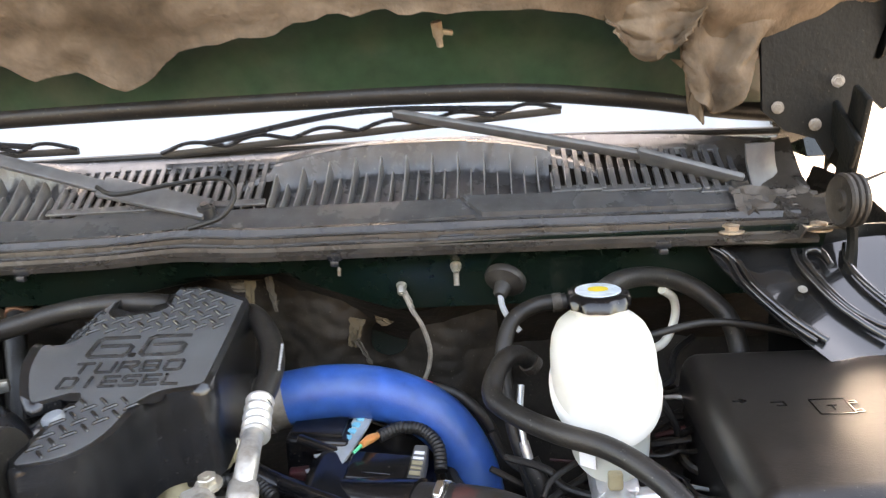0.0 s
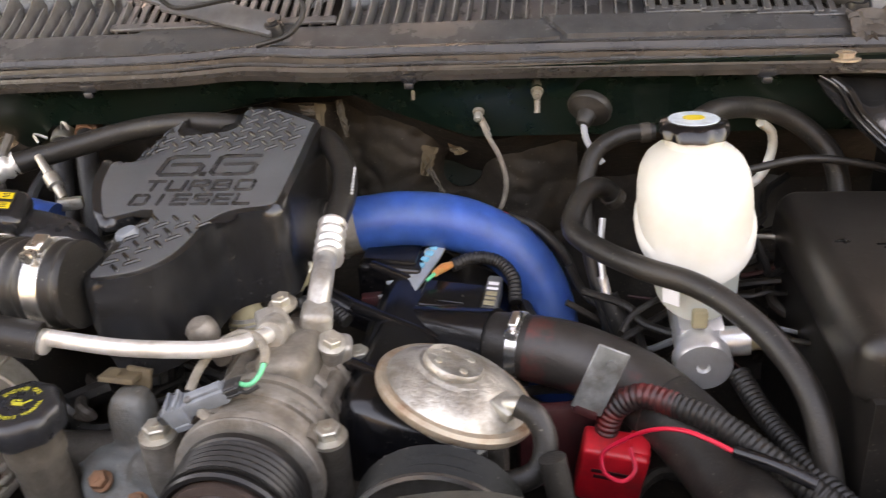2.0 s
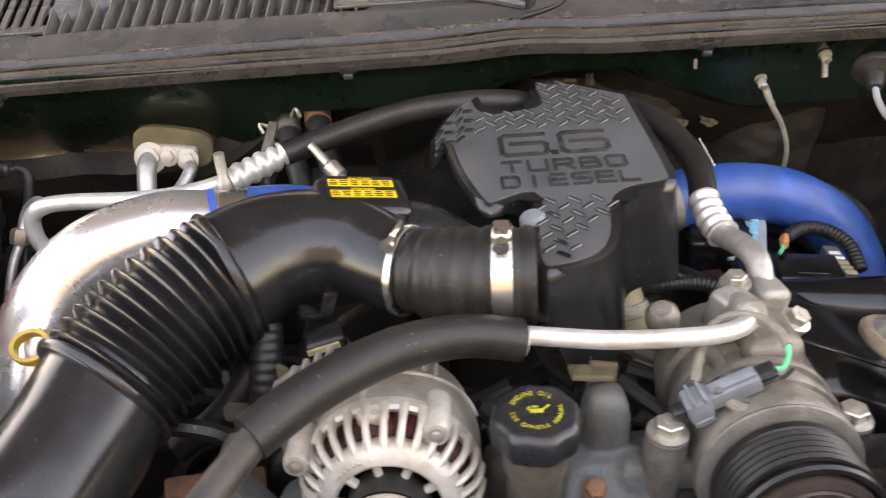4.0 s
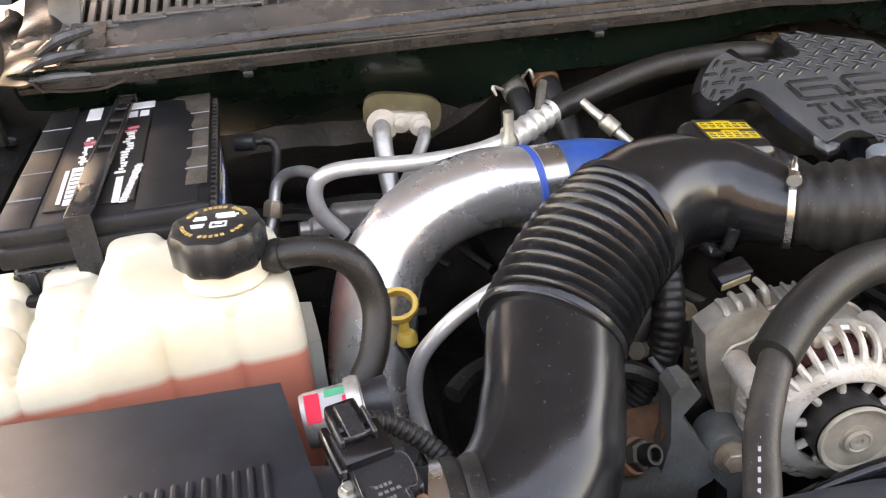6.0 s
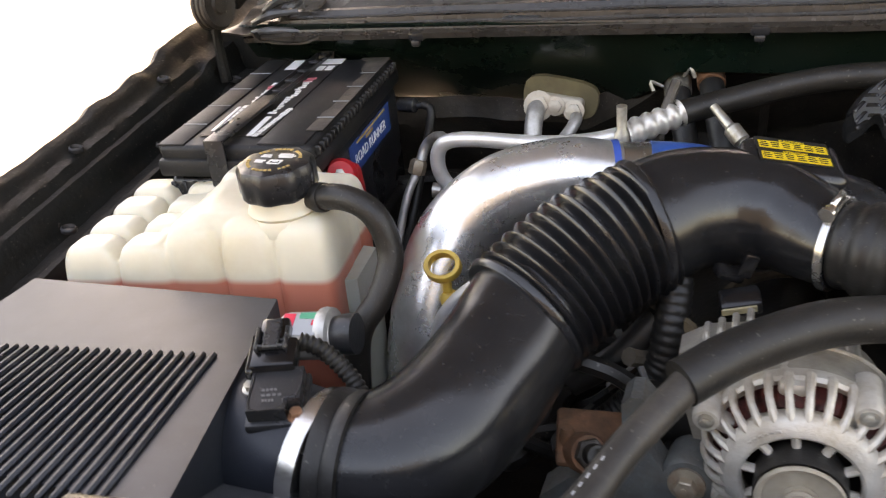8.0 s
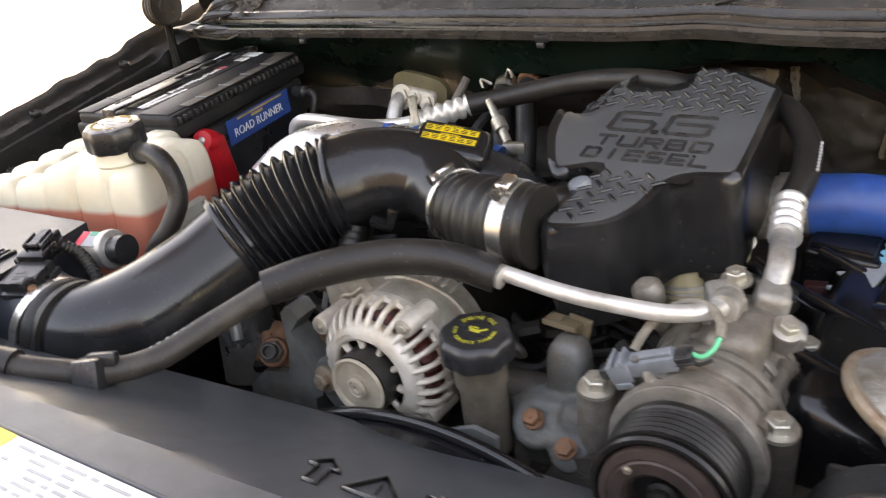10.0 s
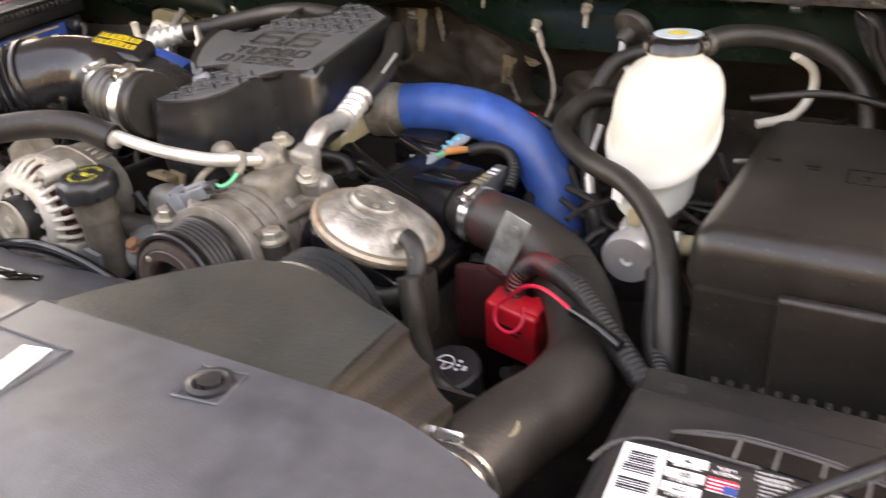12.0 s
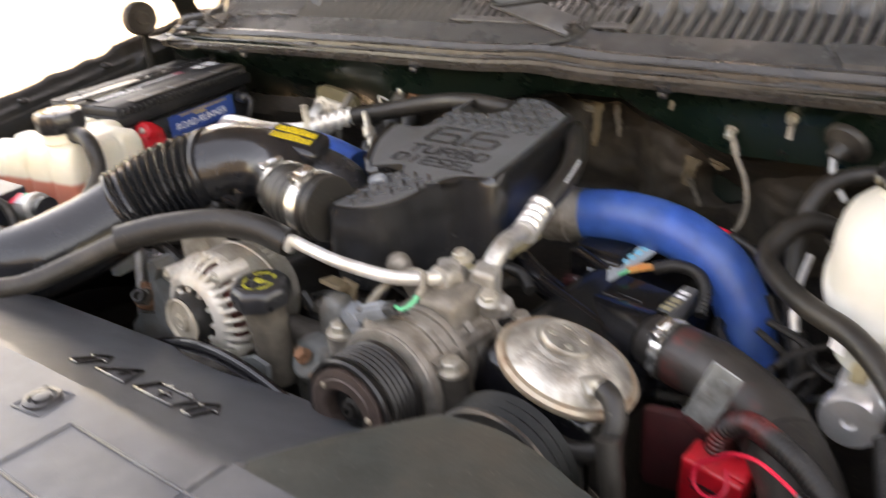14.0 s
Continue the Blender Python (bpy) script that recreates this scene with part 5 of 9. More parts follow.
for x, y, w, d in ((-0.013, 0.010, 0.010, 0.0022), (-0.013, 0.006, 0.012, 0.0022), (0.008, 0.014, 0.016, 0.0024), (0.010, 0.0105, 0.020, 0.0022), (0.010, 0.0070, 0.016, 0.0022), (-0.014, -0.004, 0.012, 0.0022), (-0.014, -0.008, 0.010, 0.0022),
                   (0.004, -0.002, 0.013, 0.0016), (0.004, -0.010, 0.013, 0.0016), (-0.0025, -0.006, 0.0016, 0.009), (0.0105, -0.006, 0.0016, 0.009), (0.004, -0.0045, 0.006, 0.0014)):
    rbox(bm, (w, d, 0.0008), capm @ Matrix.Translation((x, y, 0.0334)), 0)
part("symbol_print", bm, "label_white", cap)
bm = B()
tube(bm, [(-1.032, 0.715, 1.194), (-0.988, 0.705, 1.200), (-0.958, 0.700, 1.187), (-0.944, 0.695, 1.15), (-0.950, 0.675, 1.115), (-0.968, 0.655, 1.08), (-0.97, 0.64, 1.0)], 0.0125, 16)
ovf = tagged(part("overflow_hose", bm, "hose_rubber", None), "black rubber overflow hose from the coolant tank", "hose")
bm = B()
lathe(bm, [(0.0125, -0.005), (0.0142, -0.005), (0.0148, 0), (0.0142, 0.005), (0.0125, 0.005)], along((-1.018, 0.712, 1.196), (0.95, -0.25, 0.2)), 20)
part("end_cuff", bm, "rubber", ovf)
bm = B()
prism(bm, [(0.001, 0.030), (0.014, 0.034), (0.016, 0.105), (0.001, 0.110)], 0.95, 1.106, TM, bevel=0.005)
part("side_flange", bm, "milky_plastic", tank, "cloudy moulded side flange")
bolt(tank, (-1.272, 0.628, 1.10), (0, 0, 1), 0.008, 0.01)


# ---- batteries ----
def battery(name, cx, cy, z, w, d, h, turn, label, deep=0.66):
    """w across, d deep, z the top's height."""
    bt = thing(name, (cx, cy, z - h), label, "battery", "truck batteries")
    F = Matrix.Translation((cx, cy, z)) @ pose(0, 0, 0, 3.2, 0, turn)
    bm = B()
    rbox(bm, (w * 0.95, d * 0.95, h - 0.045), F @ Matrix.Translation((0, 0, -h / 2 - 0.018)), 0.008, 3)
    for k in range(14):
        rbox(bm, (0.006, 0.004, 0.05), F @ Matrix.Translation((-w * 0.45 + w * 0.9 * k / 13, -d * 0.477, -0.07)), 0.001, 1)
    part("case", bm, "black_plastic", bt)
    bm = B()
    rbox(bm, (w, d, 0.022), F @ Matrix.Translation((0, 0, -0.026)), 0.005, 2)
    rbox(bm, (w * 0.97, d * deep, 0.022), F @ Matrix.Translation((0, 0, -0.011)), 0.006, 3)
    part("lid", bm, "battery_lid", bt)
    return bt, F


batR, FR = battery("battery", -1.199, 0.978, 1.212, 0.197, 0.335, 0.20, 6.0, "black truck battery with a white label, strap and blue side band", 0.965)
# ridge rows along the long edges
for s in (-1, 1):
    bm = B()
    for k in range(26):
        rbox(bm, (0.0085, 0.0055, 0.010), FR @ Matrix.Translation((s * 0.0965, -0.15 + 0.3 * k / 25, -0.0085)), 0.001, 1)
    tagged(part("edge_teeth", bm, "battery_top", batR), kind="stuff")
bm = B()
rbox(bm, (0.033, 0.318, 0.0030), FR @ Matrix.Translation((-0.080, 0, 0.0002)), 0.0012, 2)
vp = part("vent_panel", bm, "battery_lid", batR)
for k in range(4):
    bm = B()
    rbox(bm, (0.032, 0.0016, 0.0016), FR @ Matrix.Translation((-0.080, -0.098 + 0.064 * k, 0.0020)), 0.0006, 1)
    part("ridge", bm, "grey_plastic", vp)
bm = B()
rbox(bm, (0.058, 0.305, 0.0032), FR @ Matrix.Translation((0.056, -0.004, 0.0004)), 0.0014, 2)
part("lid_panel", bm, "battery_lid", batR)
bm = B()
edge = [(0.093, -0.12), (0.093, 0.155), (0.052, 0.155), (0.050, 0.148)]
for k in range(15):
    edge.append((0.074 + 0.007 * noise.noise((k * 0.9, 3.3, 1.0)) - 0.010 * (k < 3), 0.140 - 0.0185 * k))
prism(bm, edge, 0, 0.0007, FR @ Matrix.Translation((0, 0, 0.0022)))
part("dust", bm, "dusty_strip", batR, "brown film of dust")
for k in range(4):
    bm = B()
    rbox(bm, (0.022, 0.0016, 0.0014), FR @ Matrix.Translation((0.082, -0.080 + 0.055 * k, 0.0032)), 0.0005, 1)
    part("ridge", bm, "grey_plastic", batR)
bm = B()
rbox(bm, (0.082, 0.290, 0.001), FR @ Matrix.Translation((-0.016, 0.012, 0.0014)), 0)
lbl = part("top_label", bm, "label_black", batR, "black label with white and red print")
rnd = random.Random(7)
bm = B()
for x, y, w, d, a in ((-0.047, -0.080, 0.004, 0.080, 6), (-0.037, -0.080, 0.011, 0.090, 6), (0.0075, -0.105, 0.007, 0.060, 4), (-0.042, 0.130, 0.016, 0.040, 3), (0.010, 0.142, 0.034, 0.022, 2), (0.004, 0.112, 0.010, 0.018, 2), (0.017, 0.112, 0.010, 0.018, 2)):
    rbox(bm, (w, d, 0.0008), FR @ pose(x, y, 0.0024, 0, 0, 0.3 * a), 0)
for k in range(22):
    x = 0.0155 + 0.0004 * k
    rbox(bm, (0.006 + 0.003 * rnd.random(), 0.0016, 0.0008), FR @ Matrix.Translation((x, -0.136 + 0.0042 * k, 0.0024)), 0)
for k in range(16):
    y = -0.062 + 0.0078 * k
    rbox(bm, (0.004 + 0.008 * rnd.random(), 0.0045, 0.0008), FR @ pose(0.004 + 0.006 * rnd.random(), y, 0.0024, 0, 0, 20 * rnd.random() - 6), 0)
for k in range(12):
    rbox(bm, (0.003 + 0.007 * rnd.random(), 0.004, 0.0008), FR @ pose(-0.040 + 0.005 * rnd.random(), -0.026 + 0.0068 * k, 0.0024, 0, 0, 10 * rnd.random()), 0)
tagged(part("white_print", bm, "label_white", lbl), kind="stuff")
bm = B()
for x, y in ((0.008, 0.066), (0.006, 0.056), (-0.036, 0.036), (-0.034, 0.028)):
    rbox(bm, (0.013, 0.006, 0.0008), FR @ pose(x, y, 0.0026, 0, 0, 8), 0)
tagged(part("red_print", bm, "pink_print", lbl), kind="stuff")
bm = B()
for k in range(7):
    rbox(bm, (0.0085, 0.0010, 0.0006), FR @ pose(-0.037, -0.112 + 0.0105 * k, 0.0031, 0, 0, 6), 0)
tagged(part("black_print", bm, "label_black", lbl), kind="stuff")
bm = B()
rbox(bm, (0.001, 0.165, 0.040), FR @ Matrix.Translation((0.0952, 0.026, -0.066)), 0)
sb = part("side_label", bm, "label_blue", batR, "dark blue side label with pale letters")
bm = B()
words(bm, "ROAD RUNNER", 0.019, FR @ Matrix.Translation((0.0960, 0.022, -0.070)) @ pose(0, 0, 0, 90, 0, 90), 0.0004, width=0.128)
part("lettering", bm, "label_white", sb)
bm = B()
rbox(bm, (0.0008, 0.120, 0.0030), FR @ Matrix.Translation((0.0960, 0.030, -0.050)), 0)
rbox(bm, (0.0008, 0.030, 0.0040), FR @ Matrix.Translation((0.0960, 0.020, -0.056)), 0)
part("gold_band", bm, "tan_band", sb)
# hold-down strap
bm = B()
SM = FR @ pose(0, 0, 0, 0, 0, -2)
rbox(bm, (0.0245, 0.150, 0.0045), SM @ Matrix.Translation((-0.014, -0.094, 0.0078)), 0.0018, 3)
rbox(bm, (0.003, 0.034, 0.0035), SM @ Matrix.Translation((-0.0235, -0.128, 0.0095)), 0.001, 1)
rbox(bm, (0.010, 0.0012, 0.006), SM @ Matrix.Translation((-0.014, -0.1703, -0.010)), 0)
for dx in (-0.0095, 0.0095):
    rbox(bm, (0.0035, 0.21, 0.006), SM @ Matrix.Translation((-0.014 + dx, 0.062, 0.0075)), 0.001, 1)
for k in range(6):
    rbox(bm, (0.022, 0.009, 0.003), SM @ Matrix.Translation((-0.014, -0.035 + 0.04 * k, 0.0075)), 0.001, 1)
for s in (-1, 1):
    rbox(bm, (0.0245, 0.005, 0.097), SM @ Matrix.Translation((-0.014, s * 0.168, -0.0385)), 0.0015)
part("strap", bm, "black_plastic", batR, "black plastic hold-down strap")
bm = B()
rbox(bm, (0.215, 0.345, 0.03), FR @ Matrix.Translation((0, 0, -0.19)), 0.006)
rbox(bm, (0.205, 0.014, 0.075), FR @ Matrix.Translation((0, -0.170, -0.10)) @ pose(0, 0, 0, 4), 0.005)
part("tray", bm, "black_metal", batR)
# red terminal boot
boot = thing("battery_terminal_boot", (-1.09, 0.885, 1.1), "red rubber terminal boot bolted beside the battery", "terminal")
bm = B()
rbox(bm, (0.024, 0.05, 0.085), pose(-1.078, 0.885, 1.115, 12, 0, 0), 0.009, 3)
lathe(bm, [(0.019, 0), (0.019, 0.02), (0.015, 0.026), (0.0, 0.026)], along((-1.085, 0.885, 1.148), (0.35, -0.9, 0.4)), 20)
part("boot", bm, "red_plastic", boot)
bolt(boot, (-1.078, 0.866, 1.157), (0.35, -0.9, 0.4), 0.006, 0.006)
bm = B()
lathe(bm, [(0.012, 0), (0.014, 0.01), (0.014, 0.03), (0.008, 0.034)], along((-1.098, 1.10, 1.168), (1, -0.1, 0)) @ Matrix.Diagonal((0.75, 0.75, 0.8, 1)), 16)
lathe(bm, [(0.006, 0.034), (0.006, 0.05)], along((-1.098, 1.10, 1.168), (1, -0.1, 0)) @ Matrix.Diagonal((0.75, 0.75, 0.8, 1)), 10)
part("negative_post", bm, "black_plastic", batR)
bm = B()
tube(bm, [(-1.062, 1.096, 1.17), (-1.048, 1.09, 1.16), (-1.058, 1.07, 1.10), (-1.065, 1.03, 1.03), (-1.06, 0.95, 0.98)], 0.006, 10)
tagged(part("battery_cable", bm, "rubber", None), "black battery cable running down the firewall", "cable")

batL, FL = battery("battery", 0.362, 0.478, 1.062, 0.275, 0.205, 0.20, 1.0, "black truck battery with bar-coded label and dusty top")
bm = B()
for k in range(14):
    rbox(bm, (0.0046, 0.0080, 0.0100), FL @ Matrix.Translation((-0.080 + 0.0118 * k, 0.1015, -0.0085)), 0.0008, 1)
tagged(part("edge_teeth", bm, "fender_black", batL), kind="stuff")


def vent_v(u):
    """The bowed line along the rear of the vent lids."""
    return 0.034 - 1.6 * max(0.0, u + 0.03) ** 2 - 0.25 * max(0.0, -0.05 - u) ** 1.0


VENTS = (-0.0915, -0.047, -0.021, 0.008, 0.036, 0.066, 0.106)
for k in range(6):
    a, b = VENTS[k] + 0.0012, VENTS[k + 1] - 0.0012
    bm = B()
    prism(bm, [(a, vent_v(a) - (0.012 if k == 0 else 0.021)), (b, vent_v(b) - 0.021), (b, vent_v(b) - 0.0015), (a, vent_v(a) - 0.0015)], 0, 0.0022, FL @ Matrix.Translation((0, 0, -0.0004)), 0.0006, 1)
    vc = part("vent_lid", bm, "gloss_black", batL)
    if k:
        bm = B()
        rbox(bm, (0.0020, 0.021, 0.0026), FL @ pose(VENTS[k], vent_v(VENTS[k]) - 0.0105, 0.0010, 0, 0, -4), 0.0006, 1)
        part("divider", bm, "dark_grey_plastic", vc)
for off, r in ((0.0, 0.0017), (0.0042, 0.0012)):
    bm = B()
    tube(bm, [FL @ Vector((u, vent_v(u) + off * (1 if u > -0.08 else 0.2), 0.0012)) for u in (-0.0925, -0.07, -0.045, -0.02, 0.005, 0.03, 0.055, 0.08, 0.107)], r, 8)
    part("lid_bead", bm, "cowl_plastic", batL)
bm = B()
tube(bm, [FL @ Vector(p) for p in ((-0.136, -0.026, 0.0005), (-0.128, -0.006, 0.001), (-0.112, 0.008, 0.001), (-0.088, 0.0115, 0.001), (-0.03, 0.011, 0.001))], 0.0014, 8)
part("lid_bead", bm, "cowl_plastic", batL)
bm = B()
rbox(bm, (0.266, 0.062, 0.006), FL @ Matrix.Translation((0.002, 0.0685, -0.0060)) @ pose(0, 0, 0, -3), 0.0025, 3)
part("dusty_strip", bm, "battery_dust", batL, "dust-blotched rear edge of the lid")
bm = B()
lathe(bm, [(0.0, 0.0), (0.008, 0.0), (0.008, 0.0007)], FL @ Matrix.Translation((-0.103, 0.078, -0.0040)), 20)
part("moulded_disc", bm, "black_plastic", batL)
bm = B()
lathe(bm, [(0.0088, 0.0), (0.0088, 0.0010), (0.0074, 0.0010), (0.0074, 0.0), (0.0088, 0.0)], FL @ Matrix.Translation((0.106, 0.070, -0.0034)), 24)
for w, d in ((0.0115, 0.0020), (0.0020, 0.0115)):
    rbox(bm, (w, d, 0.0012), FL @ Matrix.Translation((0.106, 0.070, -0.0030)) @ pose(0, 0, 0, 0, 0, 12), 0)
part("plus_mark", bm, "dark_grey_plastic", batL)
bm = B()
rbox(bm, (0.252, 0.092, 0.001), FL @ Matrix.Translation((0.002, -0.042, 0.0006)), 0)
lbl = part("top_label", bm, "label_black", batL, "black label with white print, read from the cab side")
# the print is laid out as read from the cab: x runs towards the fender's far side
T = FL @ Matrix.Translation((-0.004, -0.016, 0.0016)) @ pose(0, 0, 0, 0, 0, 183)
for a, b, w, d in ((0.0985, 0.008, 0.030, 0.061), (0.069, -0.018, 0.025, 0.0085), (0.069, -0.0035, 0.025, 0.0085), (0.069, 0.010, 0.025, 0.0085), (0.069, 0.0265, 0.025, 0.0115), (-0.058, 0.022, 0.034, 0.050), (-0.0945, 0.022, 0.036, 0.046)):
    bm = B()
    rbox(bm, (w, d, 0.0008), T @ Matrix.Translation((a, b, 0)), 0)
    part("white_panel", bm, "label_white", lbl)
for txt, size, x, y, w in (("MADE IN", 0.0042, 0.044, -0.0140, 0.0165), ("U.S.A.", 0.0042, 0.044, -0.0185, 0.0115), ("CCA @ 0 F", 0.0036, 0.069, 0.0022, 0.017), ("CA @ 32 F", 0.0036, 0.069, 0.0160, 0.017), ("PART NO.", 0.0036, 0.069, 0.0345, 0.014),
                           ("GROUP SIZE", 0.0036, 0.069, -0.0125, 0.018), ("KEEP OUT OF REACH OF CHILDREN.", 0.0042, -0.072, -0.0085, 0.072), ("INC.", 0.0060, 0.050, 0.0245, 0.013), ("FLEET", 0.0085, -0.018, 0.0395, 0.022)):
    bm = B()
    words(bm, txt, size, T @ Matrix.Translation((x, y, 0)), 0.0004, width=w)
    tagged(part("lettering", bm, "label_white", lbl), kind="stuff")
rnd = random.Random(3)


def text_rows(bm, x0, x1, y0, rows, pitch, h):
    """Rows of short bars, for print too small to read; lines run from x1 back to x0."""
    for k in range(rows):
        x = x1
        stop = x0 + (x1 - x0) * 0.25 * rnd.random()
        while x > stop:
            w = 0.0012 + 0.0034 * rnd.random()
            rbox(bm, (w, h, 0.0008), T @ Matrix.Translation((x - w / 2, y0 + pitch * k, 0)), 0)
            x -= w + 0.0010


bm = B()
text_rows(bm, -0.034, 0.022, -0.018, 9, 0.0037, 0.0013)
text_rows(bm, 0.004, 0.026, -0.0235, 3, 0.0040, 0.0016)
text_rows(bm, -0.070, -0.040, -0.014, 1, 0.0045, 0.0018)
tagged(part("fine_print", bm, "ink_grey", lbl), kind="stuff")
bm = B()
text_rows(bm, -0.004, 0.040, 0.030, 1, 0.006, 0.0048)
for k, (x, y, w, d, a) in enumerate(((0.034, 0.044, 0.006, 0.016, 0), (0.027, 0.039, 0.012, 0.0035, 0), (0.026, 0.045, 0.009, 0.003, 0), (0.014, 0.044, 0.004, 0.016, 16), (0.006, 0.044, 0.004, 0.016, -16))):
    rbox(bm, (w, d, 0.0008), T @ pose(x, y, 0, 0, 0, a), 0)
tagged(part("bold_print", bm, "label_white", lbl), kind="stuff")
bm = B()
rbox(bm, (0.008, 0.007, 0.0008), T @ pose(-0.004, 0.043, 0.0002, 0, 0, 30), 0)
part("red_emblem", bm, "pink_print", lbl)
bm = B()
for k in range(14):
    rbox(bm, (0.0225 if k > 4 else 0.019, 0.0007 if k % 3 else 0.0015, 0.0006), T @ Matrix.Translation((0.0985 + 0.0005 * (k % 2), -0.014 + 0.0024 * k + (0.005 if k > 8 else 0), 0.0008)), 0)
tagged(part("bar_code", bm, "label_black", lbl), kind="stuff")
bm = B()
for txt, y in (("850", -0.0035), ("1070", 0.010), ("78", -0.018), ("78", 0.0265)):
    words(bm, txt, 0.0058, T @ Matrix.Translation((0.069, y, 0.0008)), 0.0003)
for cxx in (-0.058, -0.0945):
    for k in range(8):
        w = 0.012 + 0.014 * rnd.random()
        rbox(bm, (w, 0.0014 if k % 3 else 0.0026, 0.0006), T @ Matrix.Translation((cxx + 0.014 - w / 2, 0.003 + 0.0052 * k, 0.0008)), 0)
tagged(part("black_print", bm, "label_black", lbl), kind="stuff")
bm = B()
rbox(bm, (0.0185, 0.0130, 0.0007), T @ Matrix.Translation((0.0445, -0.002, 0)), 0)
fs = part("flag", bm, "label_white", lbl, "small striped flag")
bm = B()
for k in range(4):
    rbox(bm, (0.0185, 0.0016, 0.0006), T @ Matrix.Translation((0.0445, -0.0072 + 0.0034 * k, 0.0005)), 0)
tagged(part("flag_stripes", bm, "red_wire", fs), kind="stuff")
bm = B()
rbox(bm, (0.0085, 0.0065, 0.0006), T @ Matrix.Translation((0.0395, 0.0014, 0.0009)), 0)
part("flag_field", bm, "label_blue", fs)
bm = B()
lathe(bm, [(0.017, -0.03), (0.018, -0.006), (0.017, 0.004), (0.012, 0.010), (0.0, 0.012)], FL @ Matrix.Translation((0.113, 0.104, -0.016)), 28)
part("terminal_cap", bm, "red_plastic", batL, "round red terminal cap")

# ---- fuse box ----
fuse = thing("fuse_box", (0.36, 0.83, 0.95), "dusty black plastic fuse box with a deep lid", "fuse box")
bm = B()
rbox(bm, (0.280, 0.352, 0.068), pose(0.366, 0.849, 1.110, 0.7, 0, -1.0), 0.022, 6, 0.965)
part("lid", bm, "fuse_plastic", fuse)
bm = B()
prism(bm, [(0.238, 0.668), (0.496, 0.664), (0.496, 1.01), (0.238, 1.01)], 0.86, 1.09, bevel=0.006)
part("case", bm, "fuse_plastic", fuse)
bm = B()
rbox(bm, (0.108, 0.012, 0.16), pose(0.362, 0.664, 1.022), 0.0055, 3)
part("side_panel", bm, "fuse_plastic", fuse)
fz = lambda y: 1.1444 + 0.012 * (y - 0.84)
for x0, y0, w in ((0.262, 0.868, 1), (0.300, 0.862, 0)):
    bm = B()
    rbox(bm, (0.013, 0.0022, 0.0008), pose(x0, y0, fz(y0)), 0)
    if w:
        for a in (35, -35):
            rbox(bm, (0.008, 0.0022, 0.0008), pose(x0 + 0.0045, y0 + 0.0020 * (1 if a < 0 else -1), fz(y0), 0, 0, a), 0)
    else:
        rbox(bm, (0.0022, 0.010, 0.0008), pose(x0 + 0.0065, y0 - 0.004, fz(y0)), 0)
        rbox(bm, (0.009, 0.0022, 0.0008), pose(x0 + 0.002, y0 - 0.008, fz(y0)), 0)
    part("moulded_arrow", bm, "gloss_black", fuse)
bm = B()
for dx, dy, w, d in ((0, 0.017, 0.036, 0.0016), (0, -0.017, 0.036, 0.0016), (0.018, 0, 0.0016, 0.034), (-0.018, 0, 0.0016, 0.034),
                     (0.0225, 0.011, 0.009, 0.0016), (0.0225, 0.005, 0.009, 0.0016), (0.0265, 0.008, 0.0016, 0.007), (0.0225, -0.010, 0.009, 0.0016), (0.0225, -0.015, 0.009, 0.0016), (0.0265, -0.0125, 0.0016, 0.006),
                     (0.0, 0.002, 0.010, 0.0016), (0.0, -0.003, 0.0016, 0.010)):
    rbox(bm, (w, d, 0.0008), pose(0.352 + dx, 0.848 + dy, fz(0.848 + dy)), 0)
part("moulded_symbol", bm, "gloss_black", fuse)

# ---- silver charge pipe ----
pipe = thing("charge_pipe", (-0.9, 0.85, 0.9), "bare aluminium charge pipe joined by a blue hose", "pipe")
bm = B()
tube(bm, [(-0.770, 0.911, 1.147), (-0.822, 0.896, 1.155), (-0.883, 0.876, 1.143), (-0.925, 0.856, 1.112), (-0.945, 0.832, 1.076), (-0.955, 0.803, 1.02), (-0.955, 0.777, 0.95), (-0.945, 0.757, 0.85)], [0.043, 0.043, 0.0435, 0.044, 0.0445, 0.0455, 0.046, 0.046], 32)
part("bend", bm, "silver_pipe", pipe)
bm = B()
tube(bm, [(-0.774, 0.910, 1.147), (-0.767, 0.912, 1.147)], 0.0450, 32)
part("ring", bm, "blue_plastic", pipe)
bm = B()
tube(bm, [(-0.768, 0.9115, 1.147), (-0.735, 0.920, 1.145)], 0.0425, 32)
part("sleeve", bm, "clamp_steel", pipe)
bm = B()
tube(bm, [(-0.738, 0.919, 1.145), (-0.69, 0.928, 1.140), (-0.63, 0.936, 1.122)], 0.0440, 28)
part("hose_joint", bm, "blue_paint", pipe)

# ---- blue intake pipe ----
blue = thing("blue_intake_pipe", (-0.1, 1.0, 0.95), "blue painted turbo intake pipe with a steel collar", "pipe")
bm = B()
tube(bm, [(-0.27, 1.003, 1.108), (-0.20, 1.013, 1.112), (-0.13, 1.017, 1.100), (-0.072, 1.013, 1.068), (-0.040, 1.006, 1.022), (-0.026, 0.998, 0.97), (-0.02, 0.99, 0.88)], 0.0345, 32)
part("bend", bm, "blue_paint", blue)
bm = B()
tube(bm, [(-0.315, 0.995, 1.10), (-0.262, 1.004, 1.108)], 0.036, 28)
lathe(bm, [(0.036, -0.006), (0.039, -0.006), (0.039, 0.006), (0.036, 0.006)], along((-0.285, 1.0, 1.105), (1, 0.1, 0.1)), 28)
part("collar", bm, "cast_metal", blue)

